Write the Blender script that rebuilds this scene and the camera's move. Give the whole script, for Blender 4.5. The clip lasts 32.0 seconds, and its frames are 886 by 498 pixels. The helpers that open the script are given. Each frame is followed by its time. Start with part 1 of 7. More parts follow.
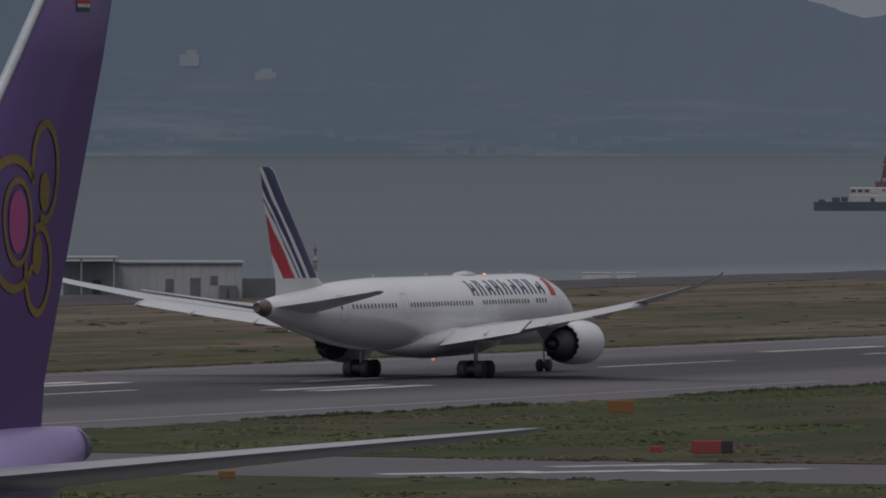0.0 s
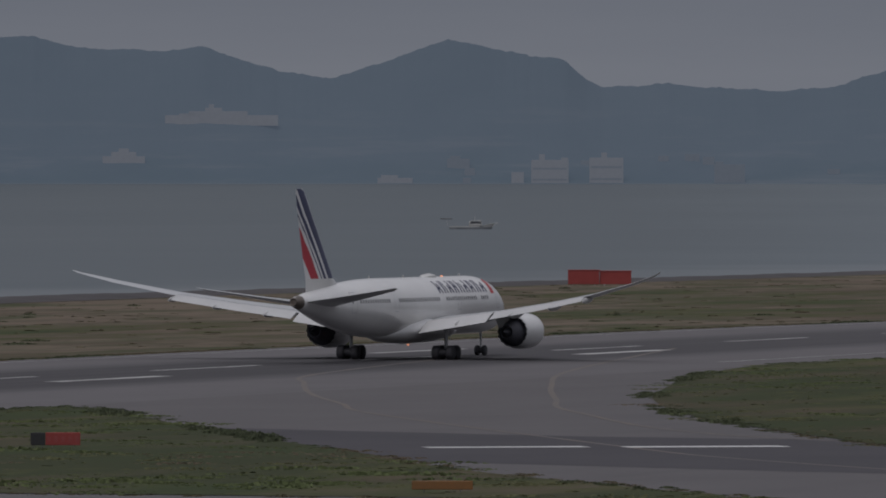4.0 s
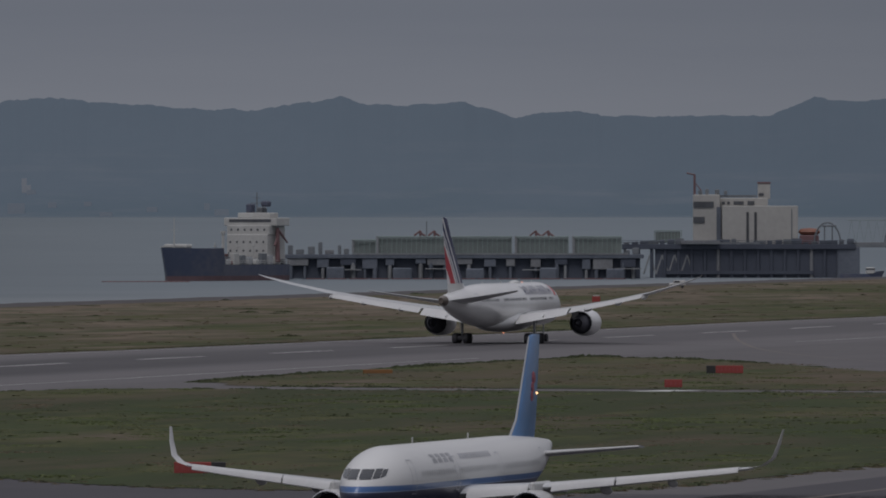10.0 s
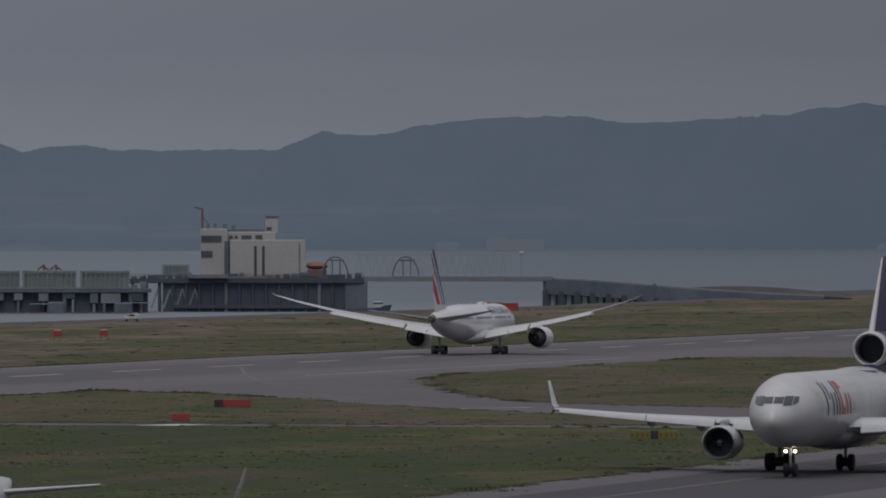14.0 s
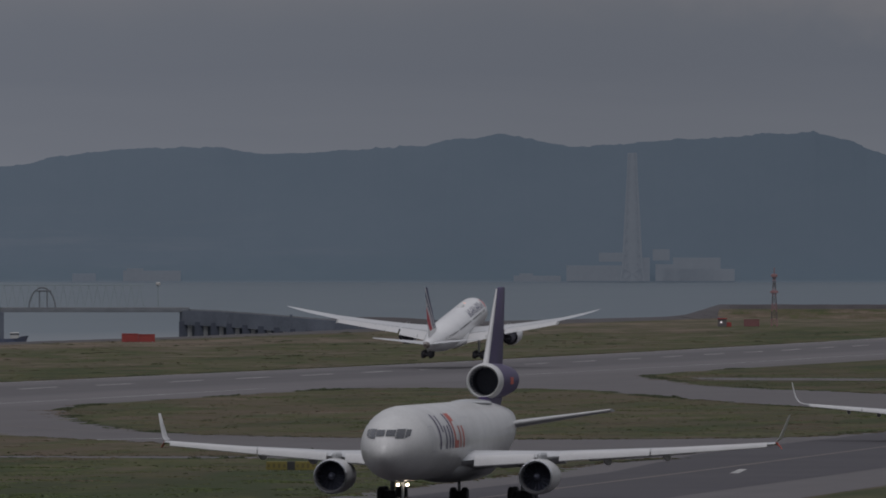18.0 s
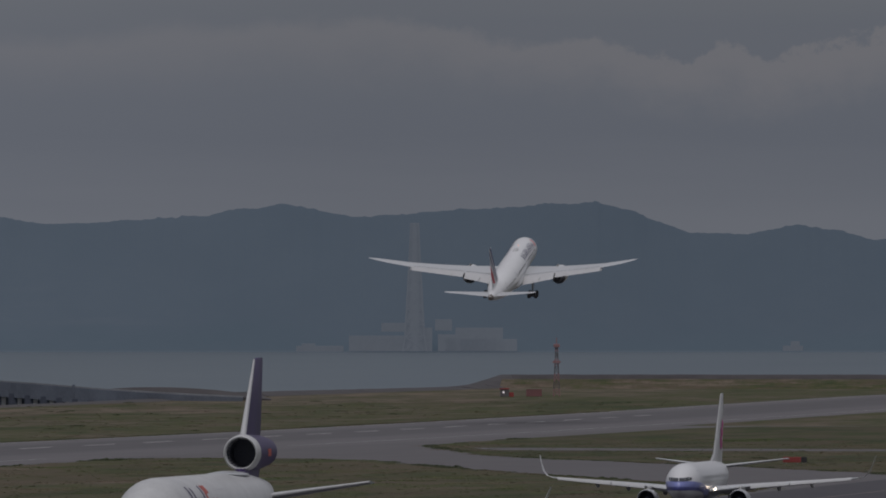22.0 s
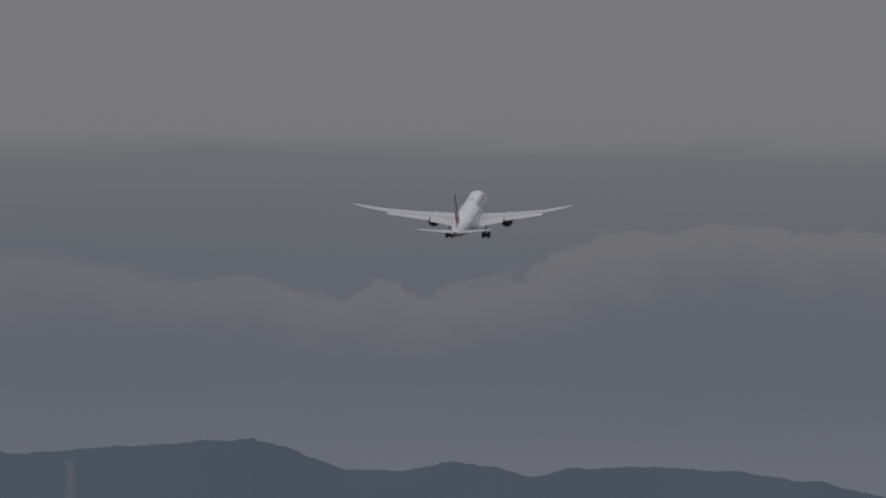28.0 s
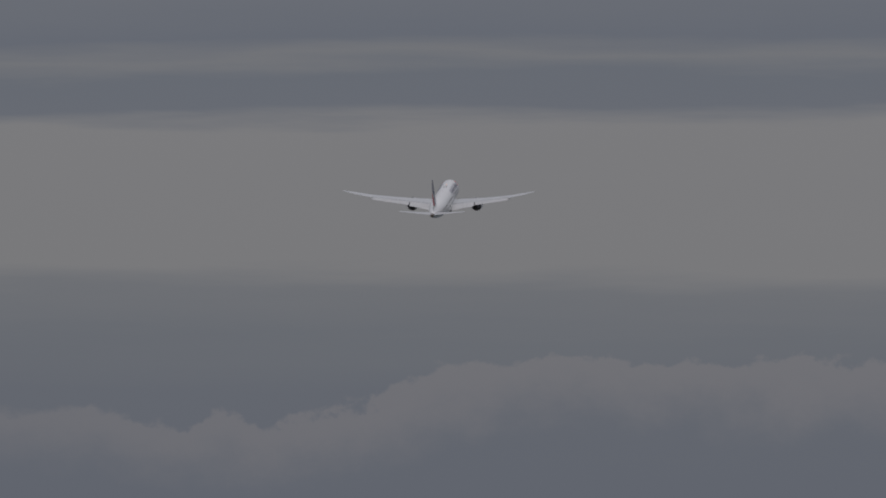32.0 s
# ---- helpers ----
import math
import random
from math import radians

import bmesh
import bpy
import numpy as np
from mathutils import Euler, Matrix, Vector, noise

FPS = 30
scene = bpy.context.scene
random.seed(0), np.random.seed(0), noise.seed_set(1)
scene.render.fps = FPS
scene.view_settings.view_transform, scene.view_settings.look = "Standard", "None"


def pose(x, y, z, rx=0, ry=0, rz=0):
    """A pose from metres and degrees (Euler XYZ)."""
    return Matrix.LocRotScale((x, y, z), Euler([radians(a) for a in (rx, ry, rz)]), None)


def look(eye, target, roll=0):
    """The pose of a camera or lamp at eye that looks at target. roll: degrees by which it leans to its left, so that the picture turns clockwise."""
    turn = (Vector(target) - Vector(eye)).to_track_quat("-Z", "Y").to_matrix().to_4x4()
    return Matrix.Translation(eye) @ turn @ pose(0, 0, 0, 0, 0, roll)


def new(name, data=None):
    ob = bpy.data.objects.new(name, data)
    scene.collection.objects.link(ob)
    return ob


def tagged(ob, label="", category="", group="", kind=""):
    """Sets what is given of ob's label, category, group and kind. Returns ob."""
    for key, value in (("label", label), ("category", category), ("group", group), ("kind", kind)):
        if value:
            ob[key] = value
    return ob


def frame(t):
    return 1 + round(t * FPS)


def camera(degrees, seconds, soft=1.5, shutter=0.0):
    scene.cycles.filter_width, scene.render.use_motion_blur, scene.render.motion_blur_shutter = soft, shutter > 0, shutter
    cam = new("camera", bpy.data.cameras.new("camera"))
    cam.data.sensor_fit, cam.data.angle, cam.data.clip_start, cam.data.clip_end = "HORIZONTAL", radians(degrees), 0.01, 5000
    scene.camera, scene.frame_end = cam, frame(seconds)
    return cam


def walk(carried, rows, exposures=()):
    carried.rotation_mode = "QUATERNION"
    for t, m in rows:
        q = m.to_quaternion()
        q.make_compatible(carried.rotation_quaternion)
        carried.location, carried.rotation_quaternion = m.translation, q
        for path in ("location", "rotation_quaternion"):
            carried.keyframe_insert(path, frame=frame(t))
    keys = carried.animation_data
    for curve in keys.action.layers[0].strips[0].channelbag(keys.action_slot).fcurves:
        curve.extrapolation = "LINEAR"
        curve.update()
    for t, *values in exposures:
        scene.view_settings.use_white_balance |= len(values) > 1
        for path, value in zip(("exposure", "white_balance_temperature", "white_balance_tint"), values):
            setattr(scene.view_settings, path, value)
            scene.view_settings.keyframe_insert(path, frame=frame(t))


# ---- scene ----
# ---- camera: a long lens on a tripod on a terrace, panning and tilting ----
FOCAL = 20362.0                       # focal length in picture widths / 1568
EYE = (0.0, 0.0, 19.2)
cam = camera(math.degrees(2 * math.atan(784 / FOCAL)), 32.0, soft=1.85)


def aim(t, turn, lift):
    up = (lift + 239.1 - 441.0) / FOCAL
    return (t, pose(*EYE, 90 + math.degrees(up), 0, -math.degrees(turn / FOCAL)))


WHITE_BALANCE = tuple((t, ev, 6220, 15) for t, ev in (
    (0, -0.03), (8, -0.02), (11, 0.05), (13, 0.10), (15.5, 0.08), (17, 0.08), (18, 0.0), (19, -0.07), (21, -0.09), (23, -0.10), (25, -0.04), (28, 0.0), (32, 0.04)))
walk(cam, [aim(*row) for row in (
    (0, 0, 0), (0.5, 225, 4), (1, 465, 7), (1.5, 679, 11), (2, 885, 21), (2.5, 1094, 34.5),
    (3, 1298, 38), (3.5, 1489, 42), (5.5, 2156, 74), (6, 2281, 72), (6.5, 2386, 75), (7, 2480, 79),
    (7.5, 2583, 83), (8, 2712, 88), (8.5, 2843, 94), (9, 2995, 100), (9.5, 3131, 105), (10, 3245, 109),
    (10.5, 3344, 112), (11, 3447, 118), (11.5, 3565, 121), (12, 3692, 130.5), (12.5, 3831, 147), (13, 3943, 158),
    (13.5, 4036, 162.5), (15.5, 4337, 193), (16, 4424, 200), (16.5, 4516, 208), (17, 4606, 213), (17.5, 4689, 218),
    (18, 4759, 224), (18.5, 4816, 241), (19, 4879, 260), (19.5, 4935, 270), (20, 4972, 287), (20.5, 5015, 299),
    (21, 5067, 310), (21.5, 5102, 325), (22, 5144, 348), (22.5, 5188, 377), (23, 5251, 412), (23.5, 5317, 434),
    (24, 5366, 470), (24.5, 5407, 504), (25, 5449, 553), (25.5, 5490, 591), (27.5, 5701, 741), (28, 5753, 767),
    (28.5, 5821, 819), (29, 5855, 843), (29.5, 5881, 866), (30, 5903, 897), (30.5, 5928, 949), (31, 5953, 971),
    (31.5, 6006, 984), (32, 6036, 999))], WHITE_BALANCE)

# ---- field plan: u runs along the runway, v to the terrace side ----
RUN = radians(90 - 22.967)
FIELD = Matrix.Translation((-387.2, 0, 0)) @ Matrix.Rotation(RUN, 4, "Z")


def settled(u, v):
    """How far the made ground has sunk below its datum: along the runway, and by a cross-fall towards the taxiway."""
    along = np.interp(u, [1450, 1620, 1783, 1902, 2000, 2120, 2250, 2450, 2700, 3000, 3500], [0, 0.25, 0.42, 0.45, 0.6, 0.72, 0.85, 1.0, 1.0, 0.8, 0])
    across = np.interp(v, [15, 100, 187], [0, 0.22, 0.3]) * np.interp(u, [600, 900, 1200, 1350, 1700], [0.3, 1.0, 1.0, 0.6, 0.5])
    return float(along * np.interp(v, [-190, -110], [0, 1]) + across)


def ground_at(x, y):
    """The height of the settled ground under a point of the world."""
    q = FIELD.inverted() @ Vector((x, y, 0))
    return -settled(q.x, -q.y)


def on_field(u, v, z=0.0, yaw=0.0, pitch=0.0, roll=0.0):
    return FIELD @ pose(u, -v, z, roll, -pitch, yaw)


def bearing(turn, r, z=0.0):
    """A point r metres from the terrace in the direction of a pan of that many units."""
    a = turn / FOCAL
    return Vector((r * math.sin(a), r * math.cos(a), z))


# ---- world, sun, exposure ----
SUN_EL, SUN_AZ = radians(58), radians(205)
world = bpy.data.worlds.new("overcast_sky")
scene.world = world
world.use_nodes = True


class Nodes:
    """Short hand for building a node tree."""

    def __init__(self, tree):
        self.tree = tree
        tree.nodes.clear()

    def add(self, kind, values=None, **props):
        n = self.tree.nodes.new(kind)
        if "operation" in props:
            n.operation = props["operation"]
        if "interpolation_type" in props:
            n.interpolation_type = props["interpolation_type"]
        if "data_type" in props:
            n.data_type, n.blend_type = props["data_type"], props["blend_type"]
        if "sky_type" in props:
            n.sky_type, n.sun_disc = props["sky_type"], props["sun_disc"]
            n.sun_elevation, n.sun_rotation = props["sun_elevation"], props["sun_rotation"]
        for k, v in (values or {}).items():
            if isinstance(v, bpy.types.NodeSocket):
                self.tree.links.new(v, n.inputs[k])
            else:
                n.inputs[k].default_value = v
        return n

    def math(self, op, a, b=0.0, c=0.0):
        return self.add("ShaderNodeMath", {0: a, 1: b, 2: c}, operation=op).outputs[0]

    def noise(self, vec, scale, detail=3.0, rough=0.55):
        return self.add("ShaderNodeTexNoise", {"Vector": vec, "Scale": scale, "Detail": detail, "Roughness": rough}).outputs["Fac"]

    def ramp(self, fac, stops, interp="LINEAR"):
        n = self.add("ShaderNodeValToRGB", {"Fac": fac})
        n.color_ramp.interpolation = interp
        e = n.color_ramp.elements
        while len(e) < len(stops):
            e.new(0.5)
        for item, (p, c) in zip(e, stops):
            item.position = p
            item.color = (*c, 1) if len(c) == 3 else c
        return n.outputs["Color"]

    def mix(self, fac, a, b, blend="MIX"):
        n = self.add("ShaderNodeMix", data_type="RGBA", blend_type=blend)
        for i, v in ((0, fac), (6, a), (7, b)):
            if isinstance(v, bpy.types.NodeSocket):
                self.tree.links.new(v, n.inputs[i])
            else:
                n.inputs[i].default_value = (*v, 1) if isinstance(v, tuple) and len(v) == 3 else v
        return n.outputs[2]


w = Nodes(world.node_tree)
way = w.add("ShaderNodeTexCoord").outputs["Generated"]
sep = w.add("ShaderNodeSeparateXYZ", {0: way})
stretched = w.add("ShaderNodeMapping", {"Vector": way, "Scale": (9.0, 9.0, 75.0)}).outputs[0]
soft_bands = w.noise(stretched, 1.0, 4.0)
puffs = w.noise(w.add("ShaderNodeMapping", {"Vector": way, "Scale": (105.0, 105.0, 135.0)}).outputs[0], 1.0, 8.0, 0.62)
# elevation, bent by broad bands
wisps = w.noise(w.add("ShaderNodeMapping", {"Vector": way, "Scale": (26.0, 26.0, 330.0)}).outputs[0], 1.0, 6.0, 0.6)
lift = w.math("ADD", sep.outputs["Z"], w.math("MULTIPLY", w.math("SUBTRACT", soft_bands, 0.5), 0.007))
lift = w.math("ADD", lift, w.math("MULTIPLY", w.math("SUBTRACT", wisps, 0.5), 0.0045))
low = w.ramp(w.math("DIVIDE", lift, 0.064), (
    (0.0, (0.134, 0.144, 0.158)), (0.12, (0.136, 0.146, 0.160)), (0.26, (0.112, 0.123, 0.140)), (0.42, (0.118, 0.128, 0.142)),
    (0.50, (0.130, 0.139, 0.148)), (0.553, (0.146, 0.152, 0.156)), (0.585, (0.184, 0.184, 0.178)),
    (0.772, (0.190, 0.189, 0.183)), (0.80, (0.128, 0.138, 0.152)), (0.835, (0.126, 0.137, 0.151)), (0.862, (0.160, 0.164, 0.166)), (0.892, (0.122, 0.133, 0.150)), (1.0, (0.142, 0.150, 0.160))))
# a bank of low cumulus: its tops follow a wavy line, bright on top and fading below
turn = w.math("ARCTAN2", sep.outputs["X"], sep.outputs["Y"])
k = w.add("ShaderNodeMapRange", {"Value": turn, 1: 4400 / FOCAL, 2: 6900 / FOCAL}).outputs[0]
line = w.ramp(k, ((0.0, (0.45,) * 3), (0.2, (0.55,) * 3), (0.36, (0.46,) * 3), (0.44, (0.27,) * 3), (0.53, (0.20,) * 3), (0.60, (0.42,) * 3), (0.655, (0.66,) * 3), (0.70, (0.74,) * 3), (0.80, (0.80,) * 3), (0.9, (0.73,) * 3), (1.0, (0.66,) * 3)))
tops = w.math("ADD", 450 / FOCAL, w.math("MULTIPLY", line, 200 / FOCAL))
heap = w.add("ShaderNodeMapRange", {"Value": turn, 1: 4700 / FOCAL, 2: 5600 / FOCAL, 3: 80 / FOCAL, 4: 210 / FOCAL}).outputs[0]
tops = w.math("ADD", tops, w.math("MULTIPLY", w.math("SUBTRACT", puffs, 0.5), heap))
under = w.math("SUBTRACT", tops, sep.outputs["Z"])
rim = w.add("ShaderNodeMapRange", {"Value": turn, 1: 4700 / FOCAL, 2: 5600 / FOCAL, 3: 45 / FOCAL, 4: 11 / FOCAL}).outputs[0]
crisp = w.add("ShaderNodeMapRange", {"Value": under, 1: -2 / FOCAL, 2: rim}, interpolation_type="SMOOTHSTEP").outputs[0]
fade = w.add("ShaderNodeMapRange", {"Value": under, 1: 20 / FOCAL, 2: 150 / FOCAL, 3: 1.0, 4: 0.0}, interpolation_type="SMOOTHSTEP").outputs[0]
strength = w.add("ShaderNodeMapRange", {"Value": turn, 1: 4300 / FOCAL, 2: 6000 / FOCAL, 3: 0.3, 4: 0.58}).outputs[0]
low = w.mix(w.math("MULTIPLY", w.math("MULTIPLY", crisp, fade), strength), low, (0.178, 0.172, 0.171))
# the sky is a little brighter to the left, over the bay
side = w.add("ShaderNodeMapRange", {"Value": turn, 1: 3300 / FOCAL, 2: 5000 / FOCAL, 3: 1.18, 4: 1.0}).outputs[0]
low = w.mix(1.0, low, w.add("ShaderNodeCombineXYZ", {0: side, 1: side, 2: side}).outputs[0], "MULTIPLY")
high = w.ramp(sep.outputs["Z"], ((0.06, (0.150, 0.157, 0.17)), (0.25, (0.26, 0.265, 0.275)), (1.0, (0.52, 0.525, 0.54))))
cloud = w.mix(w.math("GREATER_THAN", sep.outputs["Z"], 0.0638), low, high)
clear = w.add("ShaderNodeTexSky", sky_type="NISHITA", sun_disc=False, sun_elevation=SUN_EL, sun_rotation=SUN_AZ)
sky_bg = w.add("ShaderNodeBackground", {"Color": clear.outputs[0], "Strength": 0.05})
cloud_bg = w.add("ShaderNodeBackground", {"Color": cloud, "Strength": 1.0})
both = w.add("ShaderNodeMixShader", {0: 0.97, 1: sky_bg.outputs[0], 2: cloud_bg.outputs[0]})
w.add("ShaderNodeOutputWorld", {"Surface": both.outputs[0]})

sun = new("sun", bpy.data.lights.new("sun", "SUN"))
sun.data.energy, sun.data.angle, sun.data.color = 0.9, radians(25), (1.0, 0.965, 0.92)
sun.matrix_world = look((0, 0, 500), (-500 * math.sin(SUN_AZ) / math.tan(SUN_EL), -500 * math.cos(SUN_AZ) / math.tan(SUN_EL), 0))
scene.view_settings.exposure = 0.0

# ---- materials ----


def surface(name, color, rough=0.5, metal=0.0, grain=None, spread=0.12, scale=1.0, bump=0.0, random=0.0, coat=0.0, emit=None):
    """A procedural material: base colour with variation at two scales, fine relief and a wear in its gloss."""
    m = bpy.data.materials.new(name)
    m.use_nodes = True
    n = Nodes(m.node_tree)
    pos = n.add("ShaderNodeTexCoord").outputs["Object"]
    a, b = n.noise(pos, 0.35 * scale, 4.0), n.noise(pos, 5.0 * scale, 3.0)
    v = n.math("ADD", n.math("MULTIPLY", a, 0.65), n.math("MULTIPLY", b, 0.35))
    grain = grain or tuple(c * 0.72 for c in color)
    f = n.add("ShaderNodeMapRange", {"Value": v, 1: 0.5 - spread, 2: 0.5 + spread}).outputs[0]
    col = n.mix(f, grain, tuple(color))
    if random:
        rnd = n.add("ShaderNodeNewGeometry").outputs["Random Per Island"]
        obr = n.add("ShaderNodeObjectInfo").outputs["Random"]
        k = n.math("ADD", 1 - random / 2, n.math("MULTIPLY", n.math("FRACT", n.math("ADD", rnd, obr)), random))
        col = n.mix(1.0, col, n.add("ShaderNodeCombineXYZ", {0: k, 1: k, 2: k}).outputs[0], "MULTIPLY")
    values = {"Base Color": col, "Metallic": metal, "Coat Weight": coat,
              "Roughness": n.add("ShaderNodeMapRange", {"Value": v, 3: max(rough - 0.08, 0.03), 4: min(rough + 0.08, 1)}).outputs[0]}
    if bump:
        values["Normal"] = n.add("ShaderNodeBump", {"Height": b, "Strength": bump, "Distance": 0.05}).outputs[0]
    if emit:
        values["Emission Color"], values["Emission Strength"] = (*emit[0], 1), emit[1]
    n.add("ShaderNodeOutputMaterial", {0: n.add("ShaderNodeBsdfPrincipled", values).outputs[0]})
    return m


def paint_bands(name, axis, stops, scale, offset=0.0, tilt=0.0, rough=0.35, coat=0.2, taper=0.0):
    """Glossy paint whose colour changes in hard-edged bands along an axis of the object; tilt adds a slope along the length."""
    m = bpy.data.materials.new(name)
    m.use_nodes = True
    n = Nodes(m.node_tree)
    tc = n.add("ShaderNodeTexCoord")
    s = n.add("ShaderNodeSeparateXYZ", {0: tc.outputs["Object" if axis == "Z" else "UV"]})
    p = s.outputs["Z"] if axis == "Z" else s.outputs["X"]
    p = n.math("ADD", n.math("ADD", n.math("MULTIPLY", p, scale), offset), n.math("MULTIPLY", s.outputs["X" if axis == "Z" else "Y"], tilt))
    if taper:
        # bands that stay parallel to the leading edge of a tapering fin
        p = n.math("MULTIPLY", p, n.math("SUBTRACT", 1.0, n.math("MULTIPLY", s.outputs["Y"], taper)))
    col = n.ramp(p, stops, "CONSTANT")
    dirt = n.noise(tc.outputs["Object"], 0.8, 5.0)
    col = n.mix(n.math("MULTIPLY", dirt, 0.07), col, (0.30, 0.29, 0.28))
    n.add("ShaderNodeOutputMaterial", {0: n.add("ShaderNodeBsdfPrincipled", {"Base Color": col, "Roughness": rough, "Coat Weight": coat}).outputs[0]})
    return m


WHITE = surface("white_paint", (0.56, 0.56, 0.55), 0.4, grain=(0.42, 0.42, 0.415), spread=0.16, coat=0.2)
JETWHITE = surface("bright_white_paint", (0.74, 0.74, 0.735), 0.32, grain=(0.66, 0.66, 0.655), spread=0.2, coat=0.5)
WINGGREY = surface("wing_grey_paint", (0.50, 0.51, 0.52), 0.3, grain=(0.43, 0.44, 0.45), spread=0.2, coat=0.3)
FLAPWHITE = surface("pale_flap_paint", (0.55, 0.55, 0.55), 0.45, grain=(0.46, 0.46, 0.46), spread=0.2)
STABGREY = surface("stabiliser_grey_paint", (0.34, 0.35, 0.37), 0.35, grain=(0.28, 0.29, 0.31), spread=0.2, coat=0.2)
SILVER = surface("bare_metal", (0.62, 0.63, 0.65), 0.28, 0.9, spread=0.2)
DARKMETAL = surface("dark_exhaust_metal", (0.125, 0.125, 0.15), 0.6, 0.1)
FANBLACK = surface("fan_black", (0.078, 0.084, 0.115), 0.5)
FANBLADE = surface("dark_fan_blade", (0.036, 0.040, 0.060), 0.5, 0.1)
RUBBER = surface("tyre_rubber", (0.045, 0.045, 0.052), 0.8, scale=3)
BRAKE = surface("dark_brake_metal", (0.062, 0.062, 0.07), 0.6, 0.3)
GAPDARK = surface("dark_wing_gap", (0.12, 0.12, 0.13), 0.6)
STRUT = surface("gear_strut_grey", (0.42, 0.43, 0.44), 0.45, 0.2)
GLASS = surface("cockpit_glass", (0.042, 0.047, 0.056), 0.15, coat=0.5)
CABIN = surface("cabin_window", (0.12, 0.125, 0.135), 0.25)
PALECABIN = surface("pale_cabin_window", (0.55, 0.56, 0.57), 0.3)
CONE = surface("brown_grey_cone_metal", (0.17, 0.145, 0.125), 0.45, 0.3)
NAVY = surface("navy_paint", (0.022, 0.03, 0.085), 0.35)
NAVYGREY = surface("title_navy_paint", (0.042, 0.048, 0.115), 0.4)
RED = surface("red_paint", (0.55, 0.02, 0.03), 0.4)
DULLRED = surface("dull_red_paint", (0.34, 0.09, 0.12), 0.5)
PURPLE = surface("purple_paint", (0.092, 0.028, 0.19), 0.35, grain=(0.078, 0.026, 0.165), coat=0.3)
LILAC = surface("lilac_paint", (0.32, 0.23, 0.48), 0.4, grain=(0.27, 0.19, 0.41), coat=0.2)
GOLD = surface("gold_paint", (0.25, 0.165, 0.03), 0.5)
PINK = surface("magenta_paint", (0.48, 0.075, 0.25), 0.5)
DARKPURPLE = surface("dark_purple_paint", (0.05, 0.03, 0.11), 0.5, coat=0.05)
ORANGE = surface("orange_red_paint", (0.50, 0.085, 0.055), 0.45)
BLUE = surface("sky_blue_paint", (0.048, 0.165, 0.38), 0.35, coat=0.3)
PALEGREY = surface("title_grey_paint", (0.46, 0.47, 0.50), 0.5)
LAMP = surface("lit_lamp", (1, 0.9, 0.75), 0.3, emit=((1.0, 0.82, 0.6), 7.0))
AMBER = surface("lit_amber_lamp", (1, 0.6, 0.3), 0.3, emit=((1.0, 0.55, 0.25), 2.0))
BEACON = surface("lit_beacon", (1, 0.4, 0.2), 0.3, emit=((1.0, 0.4, 0.2), 0.6))

# ---- mesh helpers ----


def mesh_of(name, verts, faces, mats, smooth=False, fix=True, uv=None):
    me = bpy.data.meshes.new(name)
    me.from_pydata([tuple(v) for v in verts], [], faces)
    for m in (mats if isinstance(mats, (list, tuple)) else [mats]):
        me.materials.append(m)
    if uv is not None:
        layer = me.uv_layers.new(name="paint")
        for loop in me.loops:
            layer.data[loop.index].uv = uv[loop.vertex_index]
    if fix:
        bm = bmesh.new()
        bm.from_mesh(me)
        bmesh.ops.recalc_face_normals(bm, faces=bm.faces)
        bm.to_mesh(me)
        bm.free()
    if smooth:
        me.shade_smooth()
        me.set_sharp_from_angle(angle=radians(48))
    return me


def child(name, me, parent, label="", m=None):
    ob = new(name, me)
    ob.parent = parent
    if m is not None:
        ob.matrix_basis = m
    return tagged(ob, label)


def thing(name, label, category, m=None, group="", me=None, kind=""):
    ob = new(name, me)
    if m is not None:
        ob.matrix_world = m
    return tagged(ob, label, category, group, kind)


def rings_mesh(name, rings, mats, closed=True, cap=(True, True), smooth=True, uv=None):
    n = len(rings[0])
    verts = [v for r in rings for v in r]
    faces = []
    for i in range(len(rings) - 1):
        for j in range(n if closed else n - 1):
            k = (j + 1) % n
            faces.append((i * n + j, i * n + k, (i + 1) * n + k, (i + 1) * n + j))
    if cap[0]:
        faces.append(tuple(range(n)))
    if cap[1]:
        faces.append(tuple(range((len(rings) - 1) * n, len(rings) * n)))
    return mesh_of(name, verts, faces, mats, smooth, True, uv)


def box_data(sx, sy, sz, cx=0.0, cy=0.0, cz=0.0, bevel=0.0):
    """A box, its edges chamfered, as verts and faces."""
    bm = bmesh.new()
    bmesh.ops.create_cube(bm, size=1.0, matrix=Matrix.Translation((cx, cy, cz)) @ Matrix.Diagonal((sx, sy, sz, 1)))
    if bevel:
        bmesh.ops.bevel(bm, geom=bm.edges[:], offset=bevel, segments=1, affect="EDGES")
    bm.verts.index_update()
    out = [v.co.copy() for v in bm.verts], [tuple(v.index for v in f.verts) for f in bm.faces]
    bm.free()
    return out


def joined(pieces):
    verts, faces = [], []
    for v, f in pieces:
        k = len(verts)
        verts += v
        faces += [tuple(i + k for i in q) for q in f]
    return verts, faces


def tube_data(a, b, r0, r1=None, n=8):
    a, b = Vector(a), Vector(b)
    r1 = r0 if r1 is None else r1
    q = (b - a).to_track_quat("Z", "Y")
    verts, faces = [], []
    for p, r in ((a, r0), (b, r1)):
        verts += [p + q @ Vector((r * math.cos(6.2832 * i / n), r * math.sin(6.2832 * i / n), 0)) for i in range(n)]
    faces = [(i, (i + 1) % n, n + (i + 1) % n, n + i) for i in range(n)] + [tuple(range(n)), tuple(range(n, 2 * n))]
    return verts, faces


